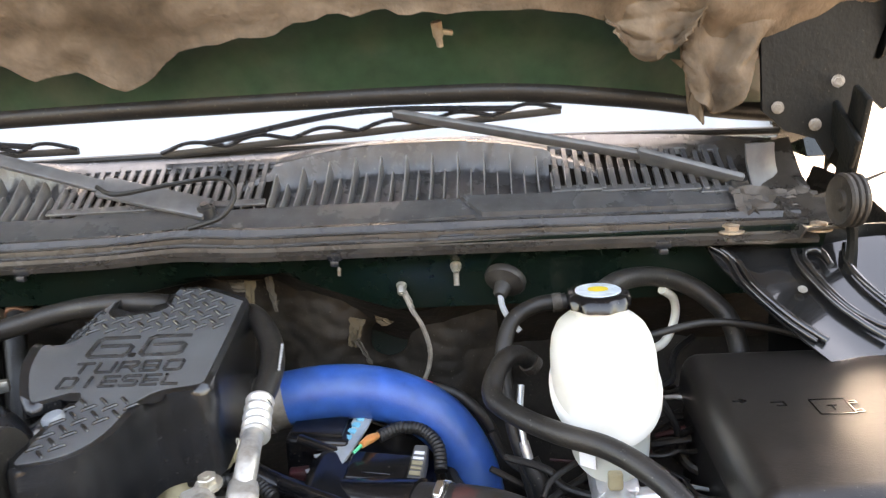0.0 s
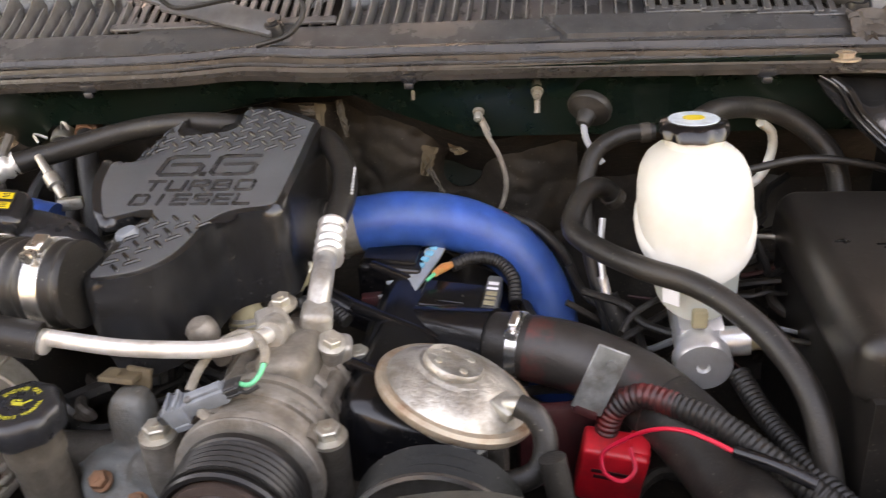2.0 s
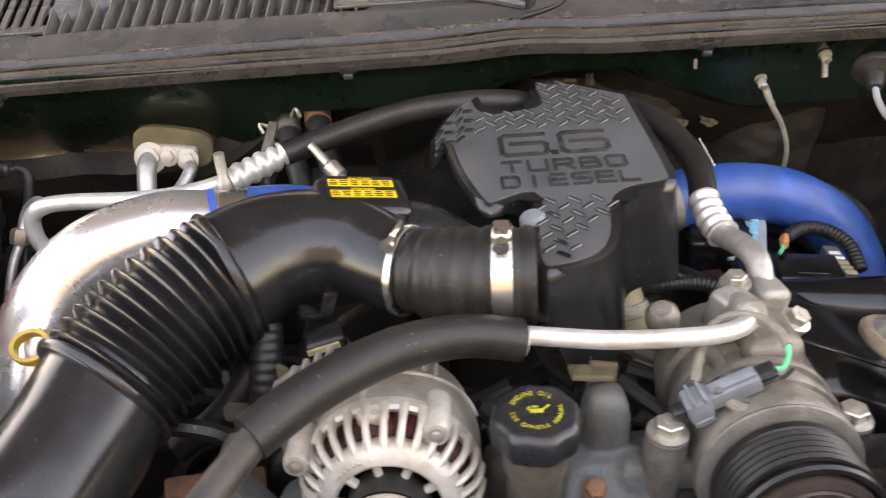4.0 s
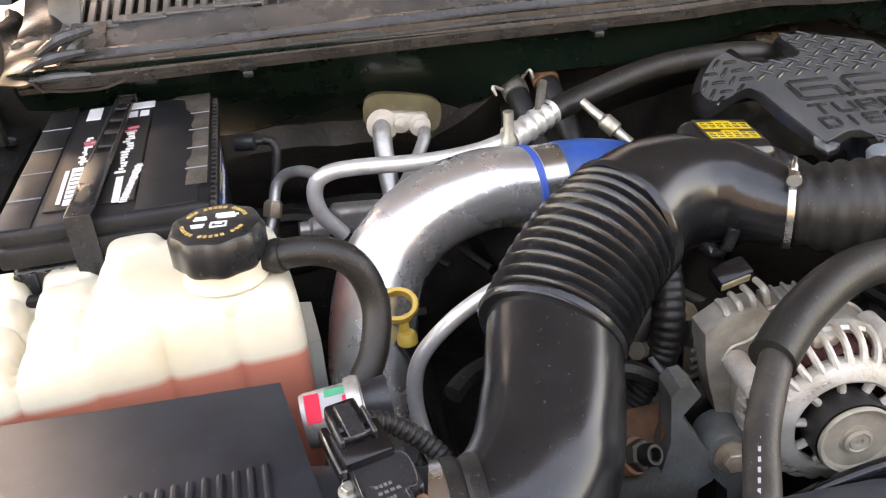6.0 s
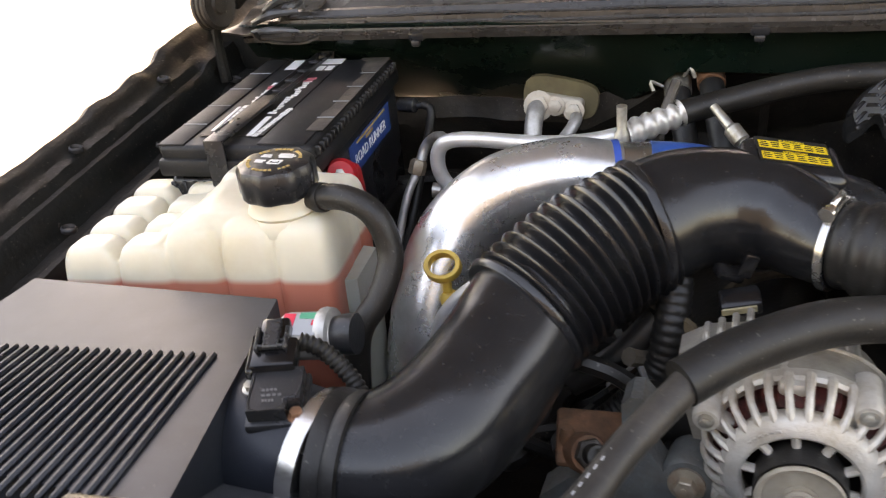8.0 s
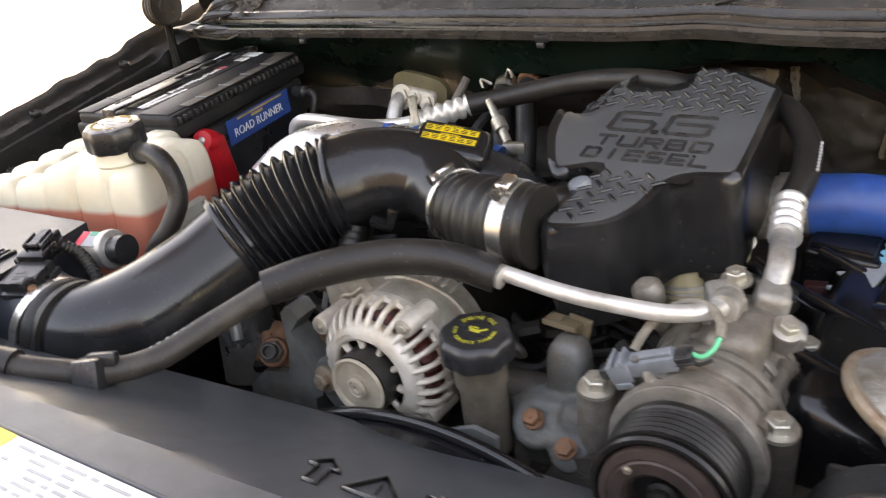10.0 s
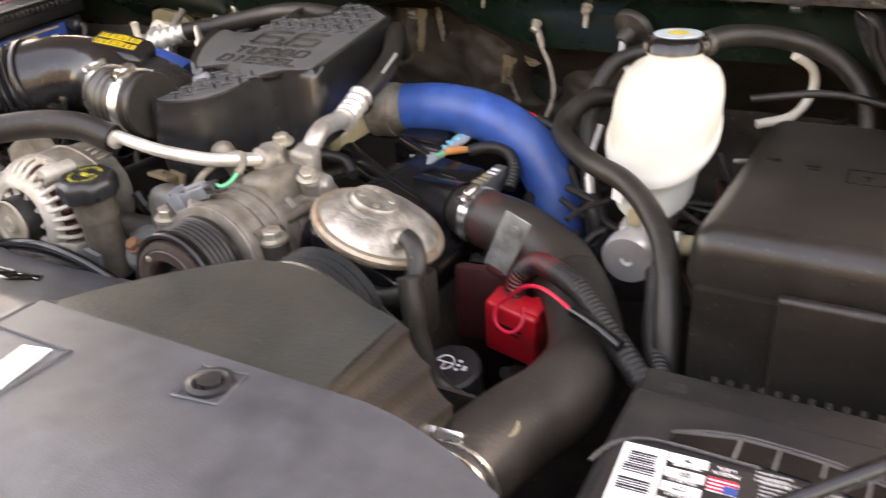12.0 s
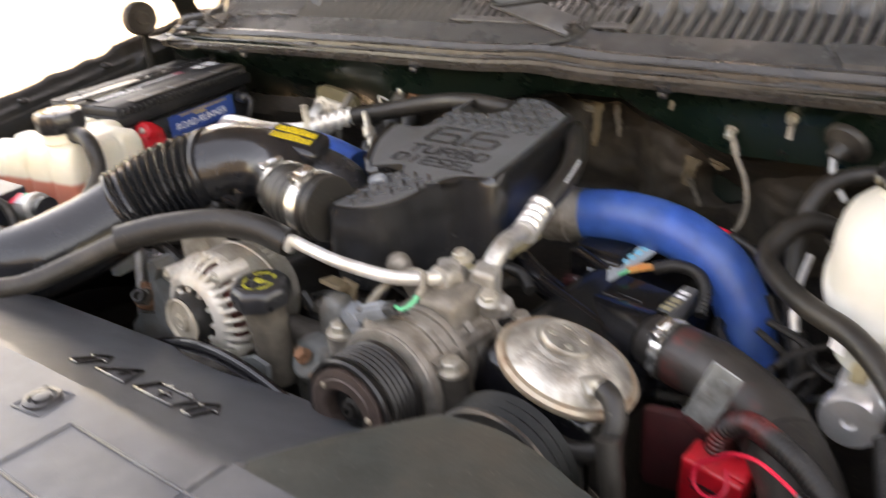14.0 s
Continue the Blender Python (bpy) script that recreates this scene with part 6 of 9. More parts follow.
# ---- lower charge pipe ----
low = thing("rubber_charge_hose", (0.1, 0.7, 0.9), "oil-stained black rubber charge hose with clamps", "hose")
bm = B()
tube(bm, [(-0.20, 0.885, 1.035), (-0.125, 0.86, 1.04), (-0.06, 0.832, 1.042), (0.0, 0.818, 1.036), (0.06, 0.79, 1.022), (0.11, 0.735, 1.005), (0.143, 0.66, 0.995), (0.147, 0.585, 1.0), (0.139, 0.51, 1.015), (0.135, 0.43, 1.03), (0.13, 0.36, 1.03)],
     [0.022, 0.026, 0.034, 0.036, 0.037, 0.038, 0.038, 0.038, 0.038, 0.037, 0.037], 28)
part("hose", bm, "charge_rubber", low)
bm = B()
tube(bm, [(-0.20, 0.887, 1.036), (-0.145, 0.866, 1.04), (-0.085, 0.842, 1.043)], [0.0225, 0.0265, 0.034], 28)
part("plastic_end", bm, "gloss_black", low)
band_clamp(low, (-0.058, 0.831, 1.042), (0.95, -0.25, -0.02), 0.0345, 0.012, 110)
band_clamp(low, (0.1345, 0.412, 1.0305), (0.1, -1, 0.1), 0.0375, 0.004, 90)
band_clamp(low, (0.134, 0.402, 1.030), (0.1, -1, 0.1), 0.0375, 0.003)
bm = B()
tube(bm, [(-0.048, 0.829, 1.0415), (0.0, 0.818, 1.0362), (0.06, 0.79, 1.0222), (0.085, 0.765, 1.0145)], [0.0352, 0.0364, 0.0374, 0.0378], 28)
part("oil_stain", bm, "stain", low, "dark red fluid stain on the rubber")
bm = B()
for k in range(3):
    for j, w in enumerate((0.010, 0.018)):
        c = Vector((-0.026 + 0.016 * j, 0.800, 1.067 - 0.0045 * k))
        rbox(bm, (w * 0.8, 0.0012, 0.0026), pose(c.x, 0.8075 - 0.004 * j - 0.0028 * k, c.z + 0.0008 - 0.0012 * j, 42, 0, -17), 0)
part("hose_print", bm, "tan", low, "faded tan printed lines")
# chalky mark on the hose
bm = B()
tube(bm, [(0.15, 0.488, 1.052), (0.158, 0.478, 1.051), (0.162, 0.465, 1.052), (0.160, 0.452, 1.054)], [0.0008, 0.002, 0.002, 0.0006], 6)
part("chalk_mark", bm, "tan", low)

# ---- alternator ----
alt = thing("alternator", (-0.59, 0.65, 0.97), "dusty aluminium alternator with slotted housing and belt pulley", "alternator")
AX, AZ = -0.579, 1.048
AM = along((AX - 0.003, 0.590, AZ), (0.03, 1, 0)) @ Matrix.Diagonal((0.81, 0.81, 1.0, 1))
bm = B()
lathe(bm, [(0.076, 0.036), (0.0875, 0.037), (0.0885, 0.044), (0.0875, 0.080), (0.0855, 0.086), (0.080, 0.092), (0.077, 0.116), (0.060, 0.126), (0.0, 0.128)], AM, 48)
rear = part("rear_housing", bm, "alt_rear", alt, "tan-stained rear housing")
bm = B()
tube(bm, [AM @ Vector((0.0885 * math.cos(a), 0.0885 * math.sin(a), 0.078 + 0.004 * math.sin(3 * a))) for a in [radians(20 + 8 * k) for k in range(19)]], 0.0016, 6)
part("seam", bm, "alt_cast", rear)
for k in range(9):
    bm = B()
    rbox(bm, (0.010, 0.0045, 0.024), AM @ pose(0, 0, 0, 0, 0, 48 + 9.5 * k) @ Matrix.Translation((0.078, 0, 0.104)), 0.0015, 1)
    part("rear_rib", bm, "alt_rear", rear)
# dish behind the webs, coloured as the shade inside the housing
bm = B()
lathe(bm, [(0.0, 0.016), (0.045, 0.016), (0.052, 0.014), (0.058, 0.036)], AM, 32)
part("rotor_fan", bm, "gap_shade", alt)
bm = B()
lathe(bm, [(0.062, 0.036), (0.060, 0.016), (0.068, 0.014), (0.076, 0.020), (0.079, 0.036)], AM, 144, wave=(36, 0.03))
part("copper_winding", bm, "copper", alt, "dark red winding behind the slots")
bm = B()
lathe(bm, [(0.022, -0.008), (0.034, -0.008), (0.036, -0.002), (0.036, 0.006), (0.022, 0.006), (0.022, -0.008)], AM, 40)
frame_part = part("front_housing", bm, "alt_cast", alt, "bright slotted end frame")
bm = B()
lathe(bm, [(0.0500, 0.0), (0.0510, -0.005), (0.0540, -0.0065), (0.0650, -0.004), (0.0705, 0.001), (0.0715, 0.006), (0.0690, 0.012), (0.052, 0.008), (0.0500, 0.0)], AM, 48)
part("face_ring", bm, "alt_cast", frame_part)
bm = B()
lathe(bm, [(0.080, 0.030), (0.0865, 0.027), (0.0895, 0.030), (0.0895, 0.040), (0.080, 0.041), (0.080, 0.030)], AM, 44)
part("shoulder_ring", bm, "alt_cast", frame_part)
for k in range(6):
    bm = B()
    rbox(bm, (0.0034, 0.0044, 0.0016), AM @ pose(0, 0, 0, 0, 0, 40 + 5.5 * k) @ Matrix.Translation((0.060, 0, -0.0055)), 0.0006, 1)
    part("moulded_mark", bm, "alt_cast", frame_part)


def spoke(bm):
    tube(bm, [(0.030, 0, -0.001), (0.042, 0, -0.0015), (0.054, 0, -0.001), (0.060, 0, 0.0)], [0.0052, 0.0042, 0.0046, 0.0050], 8)


def curved_rib(bm):
    tube(bm, [(0.0655, 0, 0.003), (0.074, 0, 0.0060), (0.0825, 0, 0.0135), (0.0865, 0, 0.023), (0.0865, 0, 0.033)], [0.0056, 0.0040, 0.0036, 0.0042, 0.0058], 8)


for nm, n, build, first in (("web", 10, spoke, 8.0), ("cooling_fin", 30, curved_rib, 6.0)):
    sm = None
    for k in range(n):
        if sm is None:
            bm = B()
            build(bm)
            f = part(nm, bm, "alt_cast", frame_part)
            sm = f.data
        else:
            f = new(nm, sm)
            f.parent = frame_part
        f.matrix_basis = AM @ pose(0, 0, 0, 0, 0, first + 360 * k / n)
for lx, lz in ((-0.542, 1.106), (-0.651, 1.082), (-0.633, 1.008), (-0.528, 1.008)):
    bm = B()
    q = AM.inverted() @ Vector((lx, 0.620, lz))
    m = AM @ pose(0, 0, 0, 0, 0, math.degrees(math.atan2(q.y, q.x))) @ Matrix.Translation((math.hypot(q.x, q.y), 0, 0.012))
    lathe(bm, [(0.003, -0.003), (0.005, -0.004), (0.0115, -0.004), (0.0130, -0.001), (0.0130, 0.04)], m, 20)
    rbox(bm, (0.030, 0.020, 0.014), m @ Matrix.Translation((-0.012, 0, 0.008)), 0.005, 3, 0.8)
    part("lug", bm, "alt_cast", alt)
    p = m @ Vector((0, 0, -0.004))
    bolt(alt, p, (-0.03, -1, 0), 0.0045, 0.004)
bm = B()
PUL = AM @ Matrix.Translation((0, 0, 0.0125))
lathe(bm, [(0.0385, -0.0345), (0.0392, -0.037), (0.0375, -0.0388), (0.0340, -0.0375), (0.0325, -0.0345), (0.0310, -0.0315), (0.0190, -0.0295), (0.0175, -0.0330), (0.0165, -0.0352), (0.0145, -0.0355), (0.0, -0.0350)], PUL, 48)
pf = part("pulley_face", bm, "dust_coat", alt, "dust-coated pulley dish")
bm = B()
lathe(bm, [(0.030, -0.030), (0.0400, -0.0335), (0.0405, -0.0320), (0.0405, -0.0080), (0.0395, -0.006), (0.03, -0.004)], PUL, 44)
part("drive_belt", bm, "rubber", alt, "black drive belt round the pulley")
bm = B()
lathe(bm, [(0.0100, -0.0345), (0.0132, -0.0350), (0.0140, -0.0385), (0.0110, -0.0398), (0.0095, -0.0385), (0.0092, -0.034)], PUL, 24)
part("pulley_nut", bm, "dust_coat", pf)
bm = B()
lathe(bm, [(0.0, -0.0366), (0.0038, -0.0368), (0.0046, -0.0392), (0.0088, -0.0394), (0.0098, -0.0380), (0.0100, -0.034)], PUL, 24)
part("shaft_end", bm, "dust_coat", pf)
bm = B()
rbox(bm, (0.030, 0.05, 0.016), AM @ Matrix.Translation((0.012, 0.078, 0.045)) @ pose(0, 0, 0, 90), 0.005)
part("top_ear", bm, "alt_cast", alt)
UP = lambda y: Matrix.Translation((0, y, 0)) @ pose(0, 0, 0, 90)
EO = Matrix.Translation((0.014, 0.036, -0.022))
bm = B()
prism(bm, [(-0.691, 1.131), (-0.670, 1.145), (-0.642, 1.150), (-0.622, 1.128), (-0.632, 1.100), (-0.640, 1.080), (-0.647, 1.062), (-0.663, 1.040), (-0.676, 1.050), (-0.685, 1.083), (-0.689, 1.104)], 0, 0.030, EO @ UP(0.640), 0.009, 4)
ear = part("swing_ear", bm, "alt_rear", alt, "grey cast ear")
bm = B()
tube(bm, [EO @ Vector(p) for p in ((-0.640, 0.6085, 1.132), (-0.655, 0.6085, 1.121), (-0.668, 0.6085, 1.117), (-0.675, 0.6085, 1.104))], 0.0014, 6)
part("seam", bm, "alt_cast", ear)
for k in range(4):
    x, z = -0.671 + 0.0105 * k, 1.146 + 0.0055 * k
    bm = B()
    tube(bm, [EO @ Vector(p) for p in ((x + 0.003, 0.617, z - 0.012), (x, 0.617, z - 0.001), (x, 0.624, z + 0.001), (x, 0.636, z))], 0.0030, 8)
    part("fin", bm, "alt_rear", ear)
for k in range(4):
    bm = B()
    tube(bm, [EO @ Vector((-0.680 - 0.001 * k, 0.634, 1.103 - 0.009 * k)), EO @ Vector((-0.692, 0.634, 1.099 - 0.009 * k))], 0.0028, 8)
    part("fin", bm, "cast_dark", ear)
bm = B()
prism(bm, [(-0.717, 1.077), (-0.710, 1.085), (-0.701, 1.086), (-0.692, 1.075), (-0.707, 1.056), (-0.686, 1.021), (-0.672, 1.0), (-0.676, 0.983), (-0.688, 0.975), (-0.693, 0.87), (-0.80, 0.87), (-0.787, 0.966), (-0.761, 0.992), (-0.722, 1.0), (-0.715, 1.031)], 0, 0.030, UP(0.642), 0.009, 4)
prism(bm, [(-0.680, 0.990), (-0.678, 1.012), (-0.655, 1.017), (-0.640, 0.97), (-0.622, 0.87), (-0.650, 0.87), (-0.661, 0.968)], 0, 0.026, UP(0.640), 0.007, 4)
lathe(bm, [(0.022, -0.04), (0.023, -0.006), (0.020, 0.0)], along((-0.663, 0.610, 1.009), (-0.1, -1, 0.1)), 20)
part("mount", bm, "cast_blue", alt, "bluish cast mounting leg")
bolt(alt, (-0.663, 0.609, 1.010), (-0.1, -1, 0.1), 0.0095, 0.012, "rusty_zinc", flange=1.6)
bm = B()
rbox(bm, (0.034, 0.022, 0.016), pose(-0.634, 0.70, 1.132, 20, -10, 10), 0.004)
ap = part("output_plug", bm, "gloss_black", alt)
bm = B()
rbox(bm, (0.028, 0.002, 0.008), pose(-0.634, 0.6885, 1.130, 20, -10, 10), 0.0008, 1)
part("plug_seal", bm, "tan", ap)
bm = B()
rbox(bm, (0.026, 0.016, 0.010), pose(-0.645, 0.715, 1.150, 10, 25, 30), 0.004)
rbox(bm, (0.012, 0.006, 0.022), pose(-0.630, 0.715, 1.158, 0, 20, 10), 0.002)
part("foil_wrap", bm, "gloss_black", ap)

# ---- oil filler ----
oil = thing("oil_filler", (-0.465, 0.62, 0.95), "black oil filler cap with yellow print on a grimy neck", "oil cap")
om = along((-0.468, 0.607, 1.090), (0.02, -0.1, 1)) @ Matrix.Diagonal((0.93, 0.93, 1, 1))
bm = B()
lathe(bm, [(0.024, -0.11), (0.024, -0.03), (0.027, -0.028), (0.027, 0.0)], om, 24)
part("neck", bm, "tan_grime", oil, "grimy filler neck")
bm = B()
lathe(bm, [(0.030, 0.0), (0.036, 0.003), (0.0375, 0.014), (0.0370, 0.020), (0.0345, 0.0255), (0.0310, 0.0275), (0.0290, 0.0278), (0.0, 0.028)], om, 128, wave=(8, 0.030))
cap = part("cap", bm, "black_plastic", oil)
bm = B()


def ring_words(bm, text, m, r, start, step, size, sign=1):
    """Letters set round a circle; sign -1 for those read from the far side."""
    for k, ch in enumerate(text):
        if ch == " ":
            continue
        a = start - step * k * sign
        words(bm, ch, size, m @ pose(0, 0, 0, 0, 0, a) @ Matrix.Translation((0, r * sign, 0)), 0.0003)


ring_words(bm, "ENGINE OIL", om @ Matrix.Translation((0, 0, 0.0285)), 0.0200, 52, 11.5, 0.0068)
ring_words(bm, "SEE OWNERS MANUAL", om @ Matrix.Translation((0, 0, 0.0285)), 0.0200, -92, 11.4, 0.0056, -1)
rbox(bm, (0.011, 0.0040, 0.0007), om @ Matrix.Translation((0, -0.001, 0.0284)) @ pose(0, 0, 0, 0, 0, -12), 0)
rbox(bm, (0.0075, 0.0016, 0.0007), om @ Matrix.Translation((0.0085, 0.0012, 0.0284)) @ pose(0, 0, 0, 0, 0, 30), 0)
rbox(bm, (0.0040, 0.0016, 0.0007), om @ Matrix.Translation((-0.0055, 0.0035, 0.0284)) @ pose(0, 0, 0, 0, 0, 60), 0)
rbox(bm, (0.0050, 0.0016, 0.0007), om @ Matrix.Translation((0.0, 0.0040, 0.0284)) @ pose(0, 0, 0, 0, 0, -10), 0)
tagged(part("cap_print", bm, "cap_yellow", cap, "dull yellow cap print"), kind="stuff")
bm = B()
prism(bm, [(-0.50, 0.95), (-0.44, 0.95), (-0.435, 1.03), (-0.46, 1.035), (-0.495, 1.02)], 0, 0.006, Matrix.Translation((0, 0.578, 0)) @ pose(0, 0, 0, 90), 0.002)
part("guard", bm, "cast_blue", oil)

# ---- air-conditioning compressor ----
comp = thing("ac_compressor", (-0.285, 0.66, 0.95), "dusty cast aluminium air-conditioning compressor with belt clutch", "compressor")
CM = along((-0.278, 0.545, 1.042), (0, 1, 0))
bm = B()
lathe(bm, [(0.045, 0.055), (0.060, 0.06), (0.064, 0.075), (0.062, 0.10), (0.064, 0.105), (0.064, 0.125), (0.060, 0.13), (0.060, 0.175), (0.064, 0.18), (0.064, 0.20), (0.058, 0.235), (0.04, 0.25), (0, 0.25)], CM, 40)
rbox(bm, (0.05, 0.09, 0.05), pose(-0.262, 0.715, 1.095), 0.012, 3)
part("body", bm, "alt_body", comp)
for k, (y, r) in enumerate(((0.068, 0.066), (0.098, 0.0675), (0.120, 0.069), (0.150, 0.064), (0.185, 0.067))):
    bm = B()
    lathe(bm, [(0.05, -0.004), (r - 0.001, -0.005), (r, -0.002), (r, 0.003), (r - 0.002, 0.005), (0.05, 0.005)], CM @ Matrix.Translation((0, 0, y)), 44)
    part("flange", bm, "cast_metal" if k % 2 else "alt_body", comp)
bm = B()
lathe(bm, [(0.060, 0.058), (0.0650, 0.059), (0.0656, 0.061), (0.0640, 0.063)], CM, 48)
part("front_lip", bm, "cast_metal", comp, "worn front lip")
for a in (62, 150):
    p = CM @ pose(0, 0, 0, 0, 0, a) @ Vector((0.060, 0, 0.075))
    bm = B()
    tube(bm, [p, p + Vector((0, 0.05, 0.001)), p + Vector((0, 0.10, 0))], [0.008, 0.007, 0.009], 10)
    part("case_web", bm, "alt_body", comp)
bm = B()
lathe(bm, [(0.040, 0.010), (0.0505, 0.004), (0.0525, 0.0), (0.0560, 0.0), (0.0575, 0.003), (0.0560, 0.006), (0.0545, 0.008), (0.0545, 0.044), (0.0575, 0.046), (0.0575, 0.052), (0.04, 0.054)], CM, 48)
part("pulley", bm, "black_steel", comp)
bm = B()
lathe(bm, [(0.0550, 0.010)] + [(0.0574 - 0.0013 * (k % 2), 0.010 + 0.0032 * k) for k in range(11)] + [(0.0550, 0.042), (0.0550, 0.010)], CM, 48)
rbox(bm, (0.0022, 0.032, 0.17), pose(-0.216, 0.571, 0.955, 0, -5, 0), 0.0006, 1)
part("belt", bm, "rubber", comp, "smooth black drive belt")
bm = B()
lathe(bm, [(0.0240, 0.014), (0.0255, -0.003), (0.0290, -0.006), (0.0390, -0.006), (0.0405, -0.004), (0.0420, -0.005), (0.0485, -0.003), (0.0490, 0.004), (0.0300, 0.012), (0.0240, 0.014)], CM, 48)
plate = part("clutch_plate", bm, "clutch", comp, "brown worn clutch plate")
bm = B()
lathe(bm, [(0.0245, 0.012), (0.022, 0.016), (0.014, 0.016), (0.013, 0.006), (0.009, 0.004), (0.008, 0.0), (0.0045, -0.001), (0.004, 0.004), (0.0, 0.004)], CM, 32)
part("hub", bm, "black_metal", plate)
for a in (50, 170, 290):
    bm = B()
    lathe(bm, [(0.0035, 0), (0.0035, 0.002), (0.0022, 0.003), (0.0, 0.003)], CM @ pose(0, 0, 0, 0, 0, a) @ Matrix.Translation((0.036, 0, -0.006)) @ pose(0, 0, 0, 180), 10)
    part("rivet", bm, "rusty_zinc", plate)
for x, y, z in ((-0.2127, 0.636, 1.066), (-0.362, 0.626, 1.071)):
    bm = B()
    lathe(bm, [(0.017, -0.07), (0.017, 0.0)], along((x, y, z), (0.05, -0.12, 1)), 18)
    rbox(bm, (0.05, 0.022, 0.03), pose(x + (0.02 if x < -0.3 else -0.02), y + 0.01, z - 0.045), 0.008)
    part("mount_ear", bm, "cast_metal" if x < -0.3 else "cast_dark", comp)
    bolt(comp, (x, y, z), (0.05, -0.12, 1), 0.0115, 0.014)
bm = B()
rbox(bm, (0.034, 0.030, 0.034), pose(-0.2150, 0.772, 1.042), 0.004, 2)
for dx in (-0.012, 0.012):
    rbox(bm, (0.009, 0.026, 0.070), pose(-0.2150 + dx, 0.768, 0.995), 0.002, 1)
rbox(bm, (0.034, 0.012, 0.080), pose(-0.2150, 0.784, 0.995), 0.002, 1)
lathe(bm, [(0.0145, -0.02), (0.0145, 0), (0.012, 0.002)], along((-0.2165, 0.771, 1.060), (0, 0, 1)), 18)
part("mount_ear", bm, "cast_dark", comp)
bolt(comp, (-0.2165, 0.771, 1.061), (0.05, -0.1, 1), 0.011, 0.012)

# hose manifold on the compressor
man = thing("ac_hose_manifold", (-0.26, 0.73, 1.1), "cast aluminium hose manifold bolted on the compressor", "manifold")
bm = B()
ML = pose(-0.281, 0.731, 1.115, 14, -8, 30)
rbox(bm, (0.034, 0.040, 0.044), ML, 0.005, 3, 0.86)
lathe(bm, [(0.0150, -0.012), (0.0150, 0.010), (0.0125, 0.014)], along((-0.277, 0.712, 1.127), (0.1, -1, 0.25)), 18)
rbox(bm, (0.030, 0.030, 0.018), ML @ Matrix.Translation((0.0, 0.004, -0.028)), 0.005, 2)
part("block", bm, "block_alu", man)
bm = B()
MR = pose(-0.249, 0.748, 1.108, 10, 12, 14)
rbox(bm, (0.034, 0.036, 0.056), MR, 0.008, 4, 0.88)
rbox(bm, (0.030, 0.028, 0.030), MR @ Matrix.Translation((0.022, -0.010, -0.016)), 0.008, 3)
lathe(bm, [(0.013, -0.04), (0.013, -0.002), (0.011, 0.0)], along((-0.228, 0.727, 1.105), (0.3, -0.35, 0.9)), 16)
part("block", bm, "block_alu", man)
bolt(man, (-0.276, 0.744, 1.136), (-0.05, -0.2, 1), 0.0095, 0.012)
bolt(man, (-0.228, 0.725, 1.106), (0.3, -0.35, 0.9), 0.0095, 0.012)
# wiring plug on the compressor
plug = thing("wiring_plug", (-0.32, 0.645, 1.08), "grey wiring connector with a green wire on the compressor", "connector")
PM = Matrix.Translation((-0.316, 0.630, 1.107)) @ pose(0, 0, 0, 12, -22, 3)
bm = B()
rbox(bm, (0.050, 0.016, 0.015), PM, 0.0022, 2)
rbox(bm, (0.036, 0.009, 0.004), PM @ Matrix.Translation((0.005, 0, 0.0088)), 0.0012, 2)
pb = part("plug_body", bm, "grey_plastic", plug)
bm = B()
rbox(bm, (0.020, 0.021, 0.021), PM @ Matrix.Translation((-0.026, 0, -0.001)), 0.0025, 2)
rbox(bm, (0.016, 0.004, 0.007), PM @ Matrix.Translation((-0.026, -0.0095, -0.0125)), 0.001, 1)
for k in range(2):
    rbox(bm, (0.003, 0.0215, 0.006), PM @ Matrix.Translation((-0.020 - 0.009 * k, 0, 0.0105)), 0.0008, 1)
part("plug_socket", bm, "grey_plastic", plug)
bm = B()
rbox(bm, (0.006, 0.006, 0.004), PM @ Matrix.Translation((-0.008, -0.004, 0.0095)), 0.001, 1)
part("latch", bm, "dark_grey_plastic", pb)
bm = B()
rbox(bm, (0.012, 0.013, 0.012), PM @ Matrix.Translation((-0.040, 0, -0.002)), 0.003)
part("plug_seal", bm, "black_plastic", plug)
bm = B()
rbox(bm, (0.014, 0.0135, 0.0115), PM @ Matrix.Translation((0.030, 0, 0.001)), 0.002, 2)
for dz in (-0.003, 0.003):
    rbox(bm, (0.018, 0.0145, 0.0022), PM @ Matrix.Translation((0.030, 0, 0.001 + dz)), 0.0006, 1)
part("plug_seal", bm, "black_plastic", plug)
bm = B()
tube(bm, [PM @ Vector((0.036, 0.002, 0.002)), (-0.274, 0.634, 1.121), (-0.267, 0.642, 1.126), (-0.265, 0.650, 1.132)], 0.0022, 8)
part("wire", bm, "green_wire", plug)
bm = B()
tube(bm, [PM @ Vector((0.036, -0.003, 0.000)), (-0.275, 0.628, 1.117), (-0.266, 0.634, 1.120)], 0.0018, 8)
part("wire", bm, "rubber", plug)
bm = B()
tube(bm, [(-0.265, 0.650, 1.131), (-0.268, 0.664, 1.137), (-0.280, 0.680, 1.140), (-0.300, 0.688, 1.138), (-0.318, 0.680, 1.130), (-0.330, 0.662, 1.118), (-0.336, 0.648, 1.104)], 0.0042, 8)
part("wire_sheath", bm, "sheath", plug)
bm = B()
tube(bm, [PM @ Vector((-0.006, 0.004, -0.006)), (-0.314, 0.622, 1.099), (-0.303, 0.613, 1.096), (-0.298, 0.607, 1.088)], 0.0050, 8, flat=None)
part("wire_sheath", bm, "sheath", plug)

